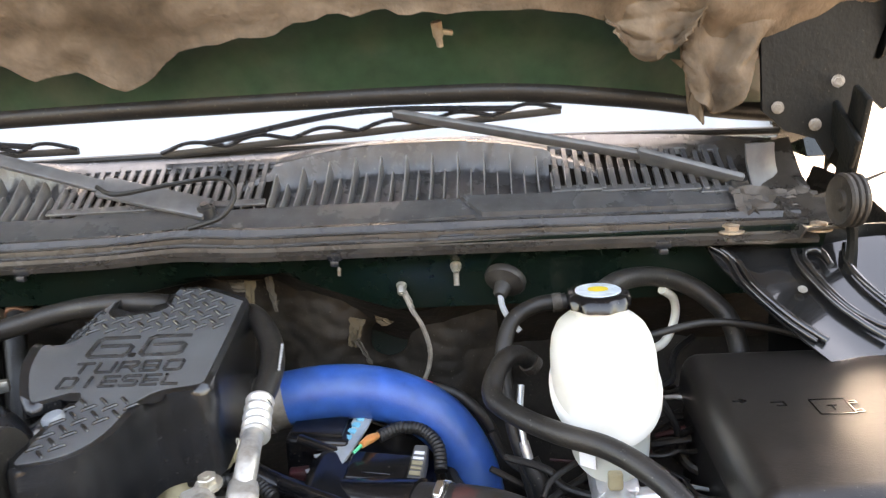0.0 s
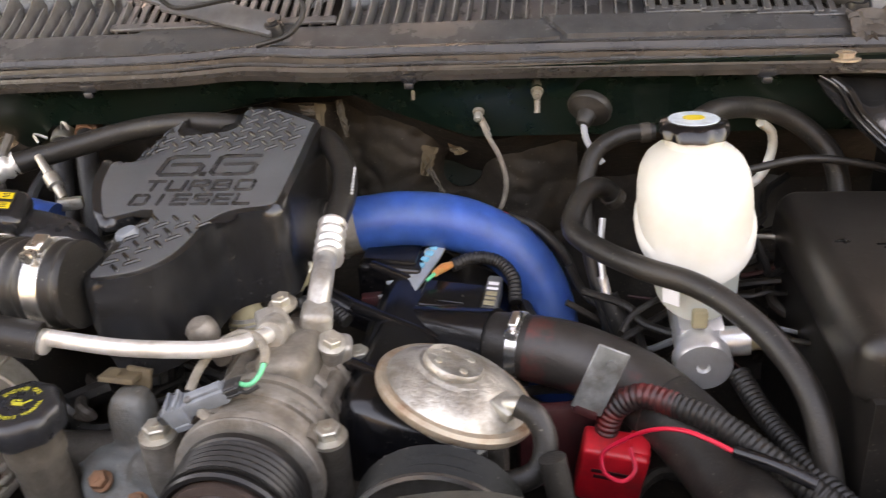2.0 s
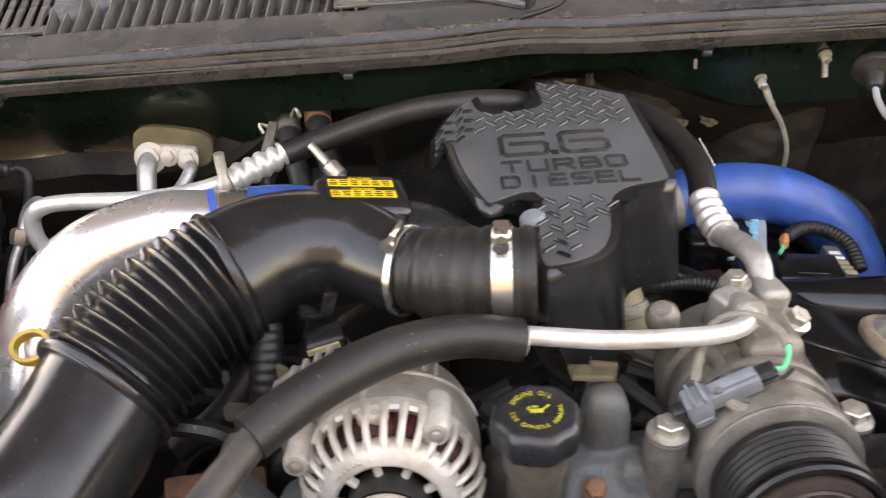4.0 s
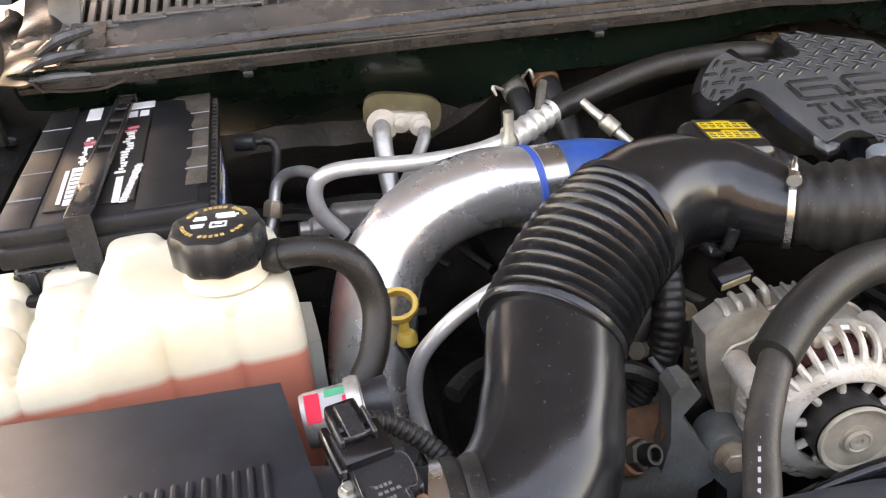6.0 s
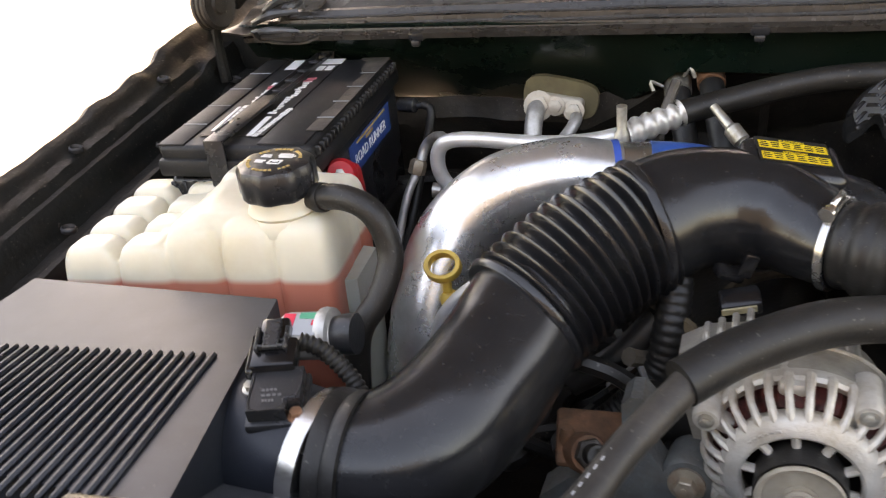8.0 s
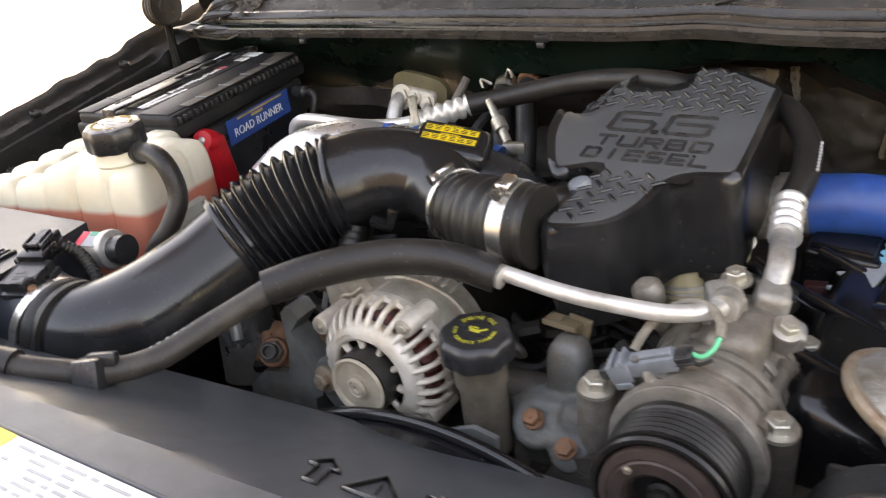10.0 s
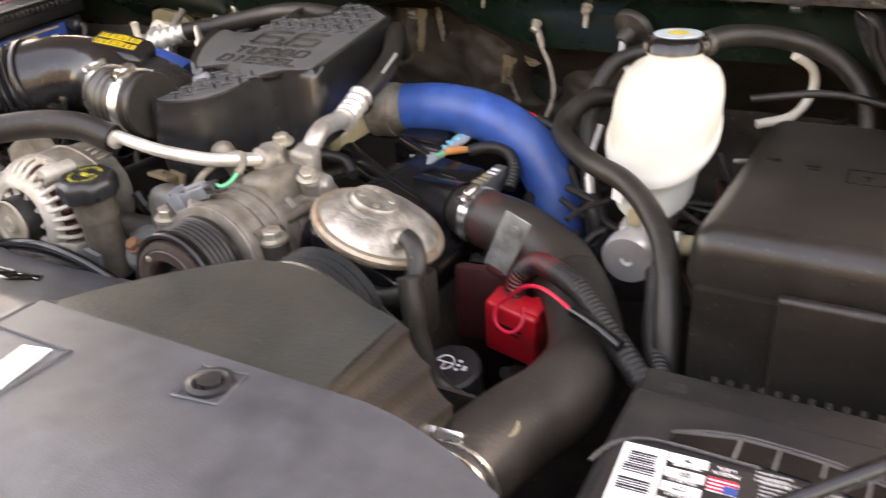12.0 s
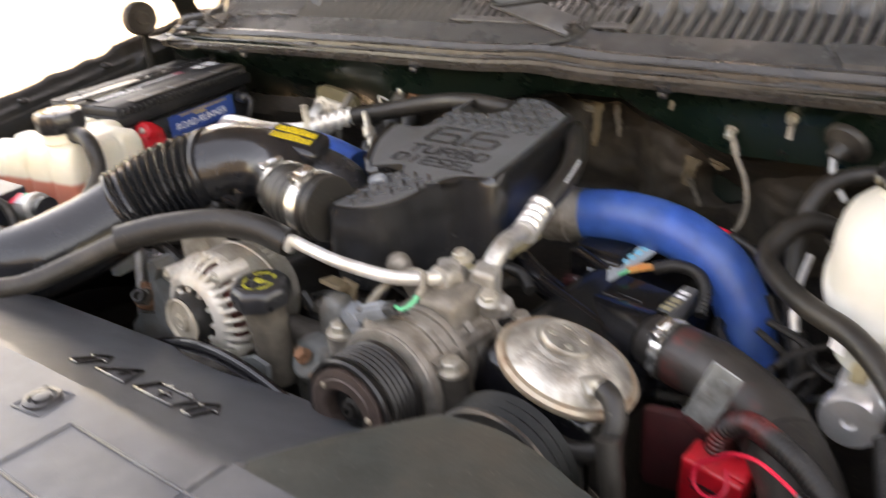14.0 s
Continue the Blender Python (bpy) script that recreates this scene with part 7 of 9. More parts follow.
# ---- refrigerant lines ----
line1 = thing("ac_discharge_line", (-0.6, 0.6, 1.05), "refrigerant line, black sleeve over bare aluminium tube", "hose")
bm = B()
tube(bm, [(-0.475, 0.665, 1.147), (-0.445, 0.664, 1.143), (-0.40, 0.661, 1.139), (-0.35, 0.660, 1.138), (-0.312, 0.664, 1.137), (-0.288, 0.678, 1.136), (-0.277, 0.705, 1.129), (-0.276, 0.725, 1.124)], 0.0079, 16)
lathe(bm, [(0.0085, -0.004), (0.0115, -0.003), (0.0115, 0.003), (0.0085, 0.004)], along((-0.470, 0.660, 1.144), (1, -0.1, -0.2)), 18)
part("tube", bm, "pipe_alu", line1)
bm = B()
tube(bm, [(-0.473, 0.660, 1.145), (-0.52, 0.650, 1.158), (-0.575, 0.628, 1.161), (-0.63, 0.590, 1.155), (-0.668, 0.555, 1.145)], 0.0175, 18)
part("sleeve", bm, "rubber", line1, "thick black rubber sleeve")
bm = B()
tube(bm, [(-0.660, 0.562, 1.147), (-0.697, 0.505, 1.125), (-0.722, 0.45, 1.112), (-0.755, 0.405, 1.118), (-0.805, 0.368, 1.134), (-0.87, 0.348, 1.146), (-0.96, 0.335, 1.15)], 0.012, 16)
part("hose", bm, "dusty_rubber", line1)
bm = B()
tube(bm, [(-0.800, 0.371, 1.133), (-0.85, 0.353, 1.143), (-0.93, 0.338, 1.15), (-1.0, 0.33, 1.15)], 0.0155, 16)
part("sleeve", bm, "rubber", line1)
bm = B()
rbox(bm, (0.024, 0.036, 0.05), pose(-0.745, 0.405, 1.108, -20, 0, 30), 0.003)
rbox(bm, (0.026, 0.012, 0.012), pose(-0.742, 0.418, 1.128, -20, 0, 30), 0.002)
part("clip", bm, "black_plastic", line1)

line2 = thing("ac_suction_line", (-0.27, 0.9, 1.05), "refrigerant hose with a crimped aluminium end", "hose")
bm = B()
tube(bm, [(-0.247, 0.757, 1.128), (-0.246, 0.775, 1.142), (-0.25, 0.80, 1.145), (-0.258, 0.842, 1.139)], [0.0115, 0.0115, 0.0115, 0.0115], 16)
part("tube", bm, "aluminium", line2)
bm = B()
tube(bm, [(-0.256, 0.842, 1.139), (-0.260, 0.868, 1.146), (-0.262, 0.894, 1.157)], 0.0165, 18, ridges=(0.013, 0.0035))
part("crimp", bm, "pipe_alu", line2)
bm = B()
tube(bm, [(-0.262, 0.888, 1.154), (-0.257, 0.930, 1.173), (-0.263, 0.970, 1.188), (-0.281, 1.010, 1.201), (-0.306, 1.052, 1.205), (-0.335, 1.10, 1.19), (-0.36, 1.15, 1.15)], 0.0145, 16)
part("hose", bm, "hose_rubber", line2)
bm = B()
for k in range(9):
    c = Vector((-0.2545, 0.928, 1.176)).lerp(Vector((-0.2585, 0.968, 1.1905)), k / 8)
    rbox(bm, (0.0030, 0.0034, 0.0006), Matrix.Translation(c + Vector((0.0105, -0.007, 0.0062))) @ pose(0, 0, 0, 30, 50, 0), 0)
tagged(part("hose_print", bm, "ink_grey", line2, "worn white print"), kind="stuff")

line3 = thing("ac_rear_line", (-0.85, 1.0, 1.05), "bare aluminium refrigerant pipes into a black hose along the firewall", "hose")
bm = B()
tube(bm, [(-0.975, 0.985, 1.08), (-0.998, 0.98, 1.115), (-1.000, 0.98, 1.145), (-0.985, 0.98, 1.160), (-0.95, 0.98, 1.164), (-0.87, 0.98, 1.162), (-0.81, 0.985, 1.166), (-0.765, 0.998, 1.174)], 0.0095, 16)
part("tube", bm, "pipe_alu", line3)
bm = B()
tube(bm, [(-0.772, 0.994, 1.172), (-0.742, 1.012, 1.180), (-0.715, 1.03, 1.188)], 0.0165, 18, ridges=(0.014, 0.003))
part("crimp", bm, "pipe_alu", line3)
bm = B()
lathe(bm, [(0.009, 0), (0.009, 0.012), (0.006, 0.016), (0.006, 0.045), (0.0, 0.045)], along((-0.775, 0.985, 1.165), (0, -0.1, 1)), 14)
part("service_port", bm, "zinc", line3)
bm = B()
tube(bm, [(-0.722, 1.027, 1.186), (-0.66, 1.06, 1.196), (-0.58, 1.08, 1.212), (-0.51, 1.075, 1.222), (-0.44, 1.08, 1.218), (-0.38, 1.12, 1.19)], 0.0145, 16)
part("hose", bm, "hose_rubber", line3)
bm = B()
tube(bm, [(-0.914, 1.148, 1.154), (-0.915, 1.136, 1.148), (-0.915, 1.120, 1.125), (-0.912, 1.095, 1.085), (-0.905, 1.06, 1.04)], 0.0125, 14)
tube(bm, [(-0.862, 1.148, 1.145), (-0.860, 1.136, 1.138), (-0.872, 1.115, 1.120), (-0.895, 1.075, 1.098), (-0.925, 1.03, 1.085)], 0.0085, 14)
tube(bm, [(-1.058, 1.058, 1.100), (-1.053, 1.068, 1.118), (-1.040, 1.066, 1.132), (-1.015, 1.035, 1.146), (-0.992, 1.00, 1.150)], 0.0072, 12)
tube(bm, [(-1.058, 1.056, 1.095), (-1.070, 1.03, 1.06), (-1.078, 1.00, 1.00), (-1.08, 0.98, 0.94)], 0.0060, 12)
part("tube", bm, "aluminium", line3)
bm = B()
lathe(bm, [(0.0115, 0), (0.0120, 0.004), (0.0120, 0.016), (0.009, 0.020)], along((-1.062, 1.050, 1.086), (0.2, 0.25, 0.9)), 6)
part("fitting", bm, "rusty_zinc", line3)
bm = B()
rbox(bm, (0.075, 0.03, 0.035), pose(-0.955, 1.045, 1.075, 0, 10, 20), 0.008, 3)
lathe(bm, [(0.014, 0), (0.014, 0.02), (0.010, 0.024), (0.010, 0.035)], along((-0.995, 1.03, 1.072), (-1, -0.2, 0.1)), 16)
part("expansion_valve", bm, "aluminium", line3)
block = thing("firewall_fitting", (-0.89, 1.24, 1.08), "yellowish fitting block with bolts on the firewall", "fitting")
bm = B()
o = []
for k in range(20):
    a = 2 * math.pi * k / 20
    o.append((0.052 * math.copysign(abs(math.cos(a)) ** 0.6, math.cos(a)), 0.0265 * math.copysign(abs(math.sin(a)) ** 0.6, math.sin(a))))
prism(bm, o, 0, 0.012, Matrix.Translation((-0.885, 1.172, 1.164)) @ pose(0, 0, 0, 90, 10, 0), 0.005)
part("gasket_plate", bm, "gasket", block, "yellowed rubber gasket plate")
bm = B()
rbox(bm, (0.070, 0.016, 0.026), pose(-0.887, 1.158, 1.156, 0, 8, 0), 0.007, 3)
part("block", bm, "tan_alu", block)
for x, z, r in ((-0.913, 1.155, 0.0145), (-0.889, 1.155, 0.009), (-0.864, 1.149, 0.010)):
    bolt(block, (x, 1.149, z), (0, -1, 0.25), r, 0.008, "tan_alu")

# heater hoses at the firewall
for k, (x, z, mt) in enumerate(((-0.733, 1.182, "zinc"), (-0.692, 1.194, "rust"))):
    hh = thing("heater_hose", (x, 1.2, 1.1), "black heater hose stub with a " + ("wire spring clamp" if k == 0 else "tan end collar"), "hose")
    bm = B()
    tube(bm, [(x, 1.180, z), (x + 0.008, 1.145, z - 0.025), (x + 0.022, 1.11, z - 0.07), (x + 0.035, 1.07, z - 0.15)], 0.0155, 16)
    part("hose", bm, "rubber", hh)
    bm = B()
    tube(bm, [(x, 1.181, z + 0.001), (x + 0.003, 1.163, z - 0.010)], 0.0178, 18)
    if k == 0:
        tube(bm, [(x - 0.016, 1.158, z + 0.0), (x - 0.031, 1.152, z + 0.008), (x - 0.027, 1.150, z - 0.004)], 0.0025, 6)
        tube(bm, [(x + 0.01, 1.158, z + 0.014), (x + 0.018, 1.152, z + 0.026), (x + 0.024, 1.152, z + 0.014)], 0.0025, 6)
    part("clamp", bm, mt, hh)
# bleed fitting
bl = thing("bleed_fitting", (-0.64, 0.98, 1.1), "corroded steel bleed fitting beside the blue hose", "fitting")
bm = B()
lathe(bm, [(0.006, 0), (0.006, 0.02), (0.010, 0.022), (0.010, 0.04), (0.006, 0.044), (0.005, 0.075)], along((-0.632, 0.985, 1.155), (-0.6, 0.5, 0.55)), 12)
rbox(bm, (0.03, 0.012, 0.016), pose(-0.618, 0.975, 1.152, 0, 0, 20), 0.003)
part("fitting", bm, "zinc", bl)

# dipstick
dip = thing("dipstick", (-0.92, 0.77, 0.9), "yellow transmission dipstick ring on a dark tube", "dipstick")
bm = B()
C = Vector((-0.925, 0.775, 1.098))
lathe(bm, [(0.0135, -0.0062), (0.0175, -0.0062), (0.0185, -0.004), (0.0185, 0.004), (0.0175, 0.0062), (0.0135, 0.0062), (0.0135, -0.0062)], along(C, (0.05, -0.62, 0.78)) @ Matrix.Diagonal((1.08, 0.95, 1, 1)), 32)
rbox(bm, (0.010, 0.007, 0.018), pose(-0.921, 0.773, 1.073), 0.003)
lathe(bm, [(0.010, 0), (0.010, 0.008), (0.007, 0.012)], along((-0.919, 0.772, 1.058), (0, 0, 1)), 16)
part("ring", bm, "yellow_plastic", dip)
bm = B()
tube(bm, [(-0.9195, 0.775, 1.060), (-0.9122, 0.780, 1.038), (-0.9042, 0.780, 1.0075), (-0.893, 0.775, 0.95), (-0.88, 0.76, 0.85)], 0.0085, 12)
part("tube", bm, "black_metal", dip)
bm = B()
tube(bm, [(-0.80, 0.745, 1.132), (-0.845, 0.737, 1.120), (-0.885, 0.730, 1.096), (-0.912, 0.728, 1.063), (-0.919, 0.722, 1.025), (-0.912, 0.71, 0.985), (-0.90, 0.70, 0.95)], 0.0078, 14)
tagged(part("metal_line", bm, "pipe_alu", None), "bent bare metal line beside the dipstick", "pipe")
# worn print on the refrigerant hose
bm = B()
rnd = random.Random(21)
for k in range(7):
    s = k / 6
    c = Vector((-0.702, 0.494, 1.1215)).lerp(Vector((-0.722, 0.450, 1.1120)), s)
    rbox(bm, (0.0018, 0.0036, 0.0005), Matrix.Translation(c + Vector((-0.0042, -0.0035, 0.0104))) @ pose(0, 0, 0, 22, -20, -28), 0)
tagged(part("hose_print", bm, "ink_grey", line1, "worn white print"), kind="stuff")

# ---- brake fluid reservoir and master cylinder ----
res = thing("brake_reservoir", (0.13, 0.92, 1.03), "milky white fluid reservoir with a black cap", "reservoir")
RM = Matrix.Translation((0.131, 0.892, 1.045)) @ Matrix(((1, 0, -0.01, 0), (0, 1, 0.385, 0), (0, 0, 0.92, 0), (0, 0, 0, 1)))
bm = B()
def lean(bm):
    for vert in bm.verts:
        h = min(1.0, max(0.0, (vert.co.z - 1.140) / 0.085))
        low = min(1.0, max(0.0, (vert.co.z - 1.045) / 0.05))
        vert.co.z += 0.70 * (1 - h) * (0.35 + 0.65 * low) * (vert.co.y - (0.892 + 0.42 * (vert.co.z - 1.045)))


lathe(bm, [(0.046, 0.0985), (0.0610, 0.0990), (0.0640, 0.1010), (0.0645, 0.1060), (0.0630, 0.1095), (0.0605, 0.1120), (0.0615, 0.126), (0.0610, 0.143), (0.0585, 0.157), (0.0535, 0.169), (0.0455, 0.178), (0.037, 0.184), (0.031, 0.188), (0.030, 0.205)], RM, 48)
lean(bm)
part("body", bm, "white_plastic", res, smooth=32)
bm = B()
lathe(bm, [(0.020, 0.028), (0.038, 0.030), (0.0440, 0.038), (0.0475, 0.066), (0.0490, 0.0990)], RM, 48)
lean(bm)
part("cup", bm, "milky_plastic", res, "translucent lower cup", smooth=32)
bm = B()
lathe(bm, [(0.031, 0.195), (0.0355, 0.197), (0.0365, 0.206), (0.0345, 0.2115), (0.030, 0.2135), (0.0, 0.2135)], RM, 72, wave=(9, 0.045))
cap = part("cap", bm, "gloss_black", res, "black screw cap with a yellow symbol")
# pale blue disc: the sky's reflection on the black cap, as colour
bm = B()
lathe(bm, [(0.027, 0.2142), (0.027, 0.2152), (0.0, 0.2152)], RM, 24)
part("cap_sheen_disc", bm, "cap_sheen", cap)
bm = B()
lathe(bm, [(0.0, 0.2158), (0.012, 0.2158), (0.012, 0.2164), (0.0, 0.2164)], RM @ Matrix.Diagonal((1.0, 0.75, 1, 1)), 20)
part("cap_symbol", bm, "label_yellow", cap)
bm = B()
rbox(bm, (0.020, 0.002, 0.016), RM @ Matrix.Translation((-0.030, -0.0395, 0.040)) @ pose(0, 0, 0, 0, 0, -38), 0.0005, 1)
part("tag", bm, "label_white", res)
mc = thing("master_cylinder", (0.13, 0.86, 0.98), "machined aluminium master cylinder under the reservoir", "cylinder")
bm = B()
MM = along((0.130, 0.818, 1.026), (0, 1, 0.12))
lathe(bm, [(0.0, 0.004), (0.005, 0.004), (0.007, 0.0), (0.028, 0.0), (0.030, 0.004), (0.030, 0.018), (0.025, 0.022), (0.025, 0.18)], MM, 32)
lathe(bm, [(0.016, 0), (0.016, 0.03)], along((0.15, 0.855, 1.035), (1, 0, 0.1)), 20)
rbox(bm, (0.05, 0.09, 0.03), pose(0.132, 0.895, 1.045, 8), 0.008)
part("barrel", bm, "polished", mc)
bm = B()
rbox(bm, (0.016, 0.012, 0.02), pose(0.128, 0.85, 1.066), 0.003)
part("roll_pin_boss", bm, "tan", mc)
bm = B()
lathe(bm, [(0.012, 0), (0.012, 0.03), (0.009, 0.034)], along((0.175, 0.857, 1.037), (1, 0, 0.1)), 14)
part("fitting", bm, "tan", mc)


def hose(name, pts, r, mt, label, cat="hose", ridges=None, seg=14):
    bm = B()
    tube(bm, pts, r, seg, ridges=ridges)
    ob = tagged(part(name, bm, mt, None), label, cat)
    if name == "fluid_hose":
        for a, b in ((pts[0], pts[1]), (pts[-1], pts[-2])):
            p, q = Vector(a), Vector(b)
            bm = B()
            lathe(bm, [(r, -0.006), (r + 0.0018, -0.006), (r + 0.0018, 0.006), (r, 0.006)], along(p.lerp(q, 0.3), q - p), 20)
            part("spring_clamp", bm, "cast_dark", ob)
    return ob


hose("fluid_hose", [(0.135, 1.03, 1.215), (0.165, 1.07, 1.222), (0.215, 1.12, 1.213), (0.265, 1.142, 1.195), (0.305, 1.135, 1.168), (0.328, 1.118, 1.135), (0.335, 1.09, 1.07), (0.33, 1.06, 1.0)], 0.0135, "hose_rubber", "black rubber hose arching behind the reservoir")
hose("fluid_hose", [(0.055, 1.045, 1.12), (0.040, 1.035, 1.14), (0.022, 1.010, 1.150), (0.006, 0.980, 1.143), (0.0, 0.945, 1.125), (0.030, 0.905, 1.118), (0.072, 0.862, 1.117), (0.118, 0.832, 1.114), (0.155, 0.798, 1.103), (0.186, 0.757, 1.085), (0.205, 0.715, 1.06), (0.215, 0.68, 1.01), (0.22, 0.66, 0.95)], 0.0125, "hose_rubber", "black rubber hose looped in front of the reservoir")
hose("fluid_hose", [(0.10, 1.07, 1.20), (0.06, 1.068, 1.196), (0.026, 1.045, 1.180), (0.014, 1.010, 1.135), (0.024, 0.98, 1.07), (0.044, 0.95, 1.0), (0.06, 0.93, 0.92)], 0.0105, "hose_rubber", "black rubber hose dropping beside the reservoir")
hose("brake_line", [(0.235, 1.13, 1.19), (0.255, 1.15, 1.17), (0.258, 1.155, 1.14), (0.24, 1.14, 1.11), (0.2, 1.12, 1.10)], 0.006, "white_plastic", "pale bent line behind the reservoir", "pipe")
hose("brake_line", [(0.20, 1.0, 1.09), (0.23, 0.99, 1.095), (0.26, 0.98, 1.08), (0.27, 0.97, 1.05)], 0.003, "aluminium", "thin metal brake line", "pipe")
hose("wire_loop", [(0.20, 1.06, 1.15), (0.28, 1.08, 1.158), (0.35, 1.08, 1.15), (0.42, 1.06, 1.135)], 0.005, "rubber", "black cable running past the fuse box", "cable")
vac = thing("sensor_lead", (0.04, 0.93, 1.0), "black sensor lead with a pale crimp", "cable")
bm = B()
tube(bm, [(0.035, 0.99, 1.12), (0.032, 0.97, 1.09), (0.035, 0.95, 1.06)], 0.004, 8)
tube(bm, [(0.034, 0.955, 1.062), (0.040, 0.945, 1.04)], 0.006, 10)
part("crimp", bm, "pipe_alu", vac)
bm = B()
tube(bm, [(0.040, 0.945, 1.042), (0.05, 0.935, 1.02), (0.058, 0.93, 0.99)], 0.012, 12)
part("boot", bm, "rubber", vac)

# ---- vacuum diaphragm ----
egr = thing("diaphragm_valve", (-0.105, 0.69, 0.98), "corroded steel diaphragm valve shaped like a mushroom", "valve")
EM = along((-0.107, 0.690, 1.080), (0.371, 0.085, 1)) @ Matrix.Diagonal((0.835, 0.835, 0.8, 1))
bm = B()
lathe(bm, [(0.030, -0.05), (0.034, -0.03), (0.06, -0.018), (0.082, -0.012), (0.087, -0.008), (0.088, 0.0), (0.085, 0.004), (0.079, 0.005), (0.076, 0.010), (0.060, 0.021), (0.042, 0.029), (0.030, 0.032), (0.0, 0.034)], EM, 44)
part("shell", bm, "corroded", egr)
bm = B()
lathe(bm, [(0.031, 0.022), (0.0335, 0.030), (0.0328, 0.0365), (0.0310, 0.0385), (0.0285, 0.0375), (0.0, 0.0380)], EM @ Matrix.Translation((0.0, 0.013, 0)), 36)
btn = part("top_button", bm, "corroded", egr)
for a in (20, 110, 200, 290):
    bm = B()
    lathe(bm, [(0.0045, 0.037), (0.0040, 0.0392), (0.0, 0.0396)], EM @ Matrix.Translation((0.0, 0.013, 0)) @ pose(0, 0, 0, 0, 0, a) @ Matrix.Translation((0.020, 0, 0)), 12)
    part("dimple", bm, "zinc", btn)
bm = B()
lathe(bm, [(0.036, 0.0290), (0.040, 0.0305), (0.045, 0.0270)], EM @ Matrix.Translation((0.0, 0.010, 0)), 36)
part("step_ring", bm, "corroded", egr)
bm = B()
lathe(bm, [(0.0875, -0.008), (0.0895, -0.004), (0.0895, 0.001), (0.086, 0.005)], EM, 44)
part("rolled_rim", bm, "rusty_zinc", egr, "rust-streaked rolled rim")
bm = B()
rbox(bm, (0.024, 0.022, 0.012), pose(-0.061, 0.660, 1.086, 0, 20, -40), 0.004)
tube(bm, [(-0.066, 0.664, 1.084), (-0.053, 0.656, 1.091), (-0.045, 0.652, 1.091)], 0.008, 12)
part("port", bm, "zinc", egr)
bm = B()
tube(bm, [(-0.050, 0.655, 1.091), (-0.036, 0.648, 1.086), (-0.027, 0.637, 1.068), (-0.034, 0.626, 1.046), (-0.058, 0.622, 1.036), (-0.085, 0.63, 1.03)], 0.0105, 14)
part("hose", bm, "hose_rubber", egr)
bm = B()
rbox(bm, (0.03, 0.05, 0.06), pose(-0.165, 0.70, 0.985), 0.006)
part("bracket", bm, "cast_dark", egr)
bm = B()
rbox(bm, (0.02, 0.05, 0.08), pose(-0.075, 0.715, 0.975), 0.006)
part("bracket", bm, "grime", egr)

# pulleys in front
wp = thing("water_pump_pulley", (-0.10, 0.56, 0.95), "worn steel belt pulley behind the fan shroud", "pulley")
bm = B()
lathe(bm, [(0.048, 0.0), (0.056, -0.008), (0.062, -0.012), (0.0635, -0.010), (0.061, -0.006), (0.065, 0.0), (0.061, 0.006), (0.065, 0.012), (0.061, 0.018), (0.065, 0.024), (0.05, 0.03)], along((-0.113, 0.574, 1.020), (0, 1, 0)) @ Matrix.Diagonal((1.12, 1.12, 1, 1)), 44)
part("rim", bm, "fender_black", wp)
bm = B()
lathe(bm, [(0.0605, -0.012), (0.063, -0.0150), (0.0655, -0.0135), (0.0655, -0.010), (0.062, -0.008)], along((-0.113, 0.574, 1.020), (0, 1, 0)) @ Matrix.Diagonal((1.12, 1.12, 1, 1)), 48)
part("rim_edge", bm, "pulley_steel", wp, "thin worn steel edge")
bm = B()
lathe(bm, [(0.0, -0.004), (0.04, -0.003), (0.052, 0.001)], along((-0.113, 0.574, 1.020), (0, 1, 0)), 36)
part("face", bm, "clutch", wp, "brown dusty pulley dish")

# mount beside the alternator
brk = thing("accessory_bracket", (-0.42, 0.63, 0.9), "cast metal accessory bracket with rusty bolts", "bracket")
bm = B()
lump(bm, -0.428, 0.662, 0.955, 0.080, 0.055, 0.15, 0.5)
lump(bm, -0.418, 0.648, 1.005, 0.072, 0.050, 0.070, 0.62)
lump(bm, -0.404, 0.664, 1.050, 0.040, 0.040, 0.085, 0.6)
lump(bm, -0.386, 0.640, 0.998, 0.034, 0.044, 0.090, 0.6)
lathe(bm, [(0.026, -0.05), (0.026, -0.004), (0.022, 0.0), (0.013, 0.0)], along((-0.4205, 0.620, 1.022), (0, -0.75, 0.6)), 24)
lathe(bm, [(0.019, -0.04), (0.019, -0.003), (0.016, 0.0)], along((-0.385, 0.610, 1.002), (0.1, -0.9, 0.4)), 20)
tube(bm, [(-0.450, 0.640, 1.03), (-0.442, 0.634, 1.00), (-0.447, 0.632, 0.97), (-0.44, 0.634, 0.93)], [0.006, 0.008, 0.007, 0.008], 10)
casting = part("casting", bm, "cast_blue", brk, smooth=60)
rm = casting.modifiers.new("shell", "REMESH")
rm.mode, rm.voxel_size = "VOXEL", 0.0025
sm = casting.modifiers.new("soft", "SMOOTH")
sm.factor, sm.iterations = 0.5, 5
cast_mesh = bpy.data.meshes.new_from_object(casting.evaluated_get(bpy.context.evaluated_depsgraph_get()))
casting.modifiers.clear()
casting.data = cast_mesh
cast_mesh.shade_smooth()
bolt(brk, (-0.4205, 0.617, 1.026), (0, -0.6, 0.8), 0.0085, 0.012, "rust", flange=1.2)
bolt(brk, (-0.383, 0.604, 1.014), (0.1, -0.6, 0.7), 0.0085, 0.012, "rust", flange=1.2)
bm = B()
rbox(bm, (0.024, 0.006, 0.046), pose(-0.405, 0.682, 1.080, -12, 10, 0), 0.0018)
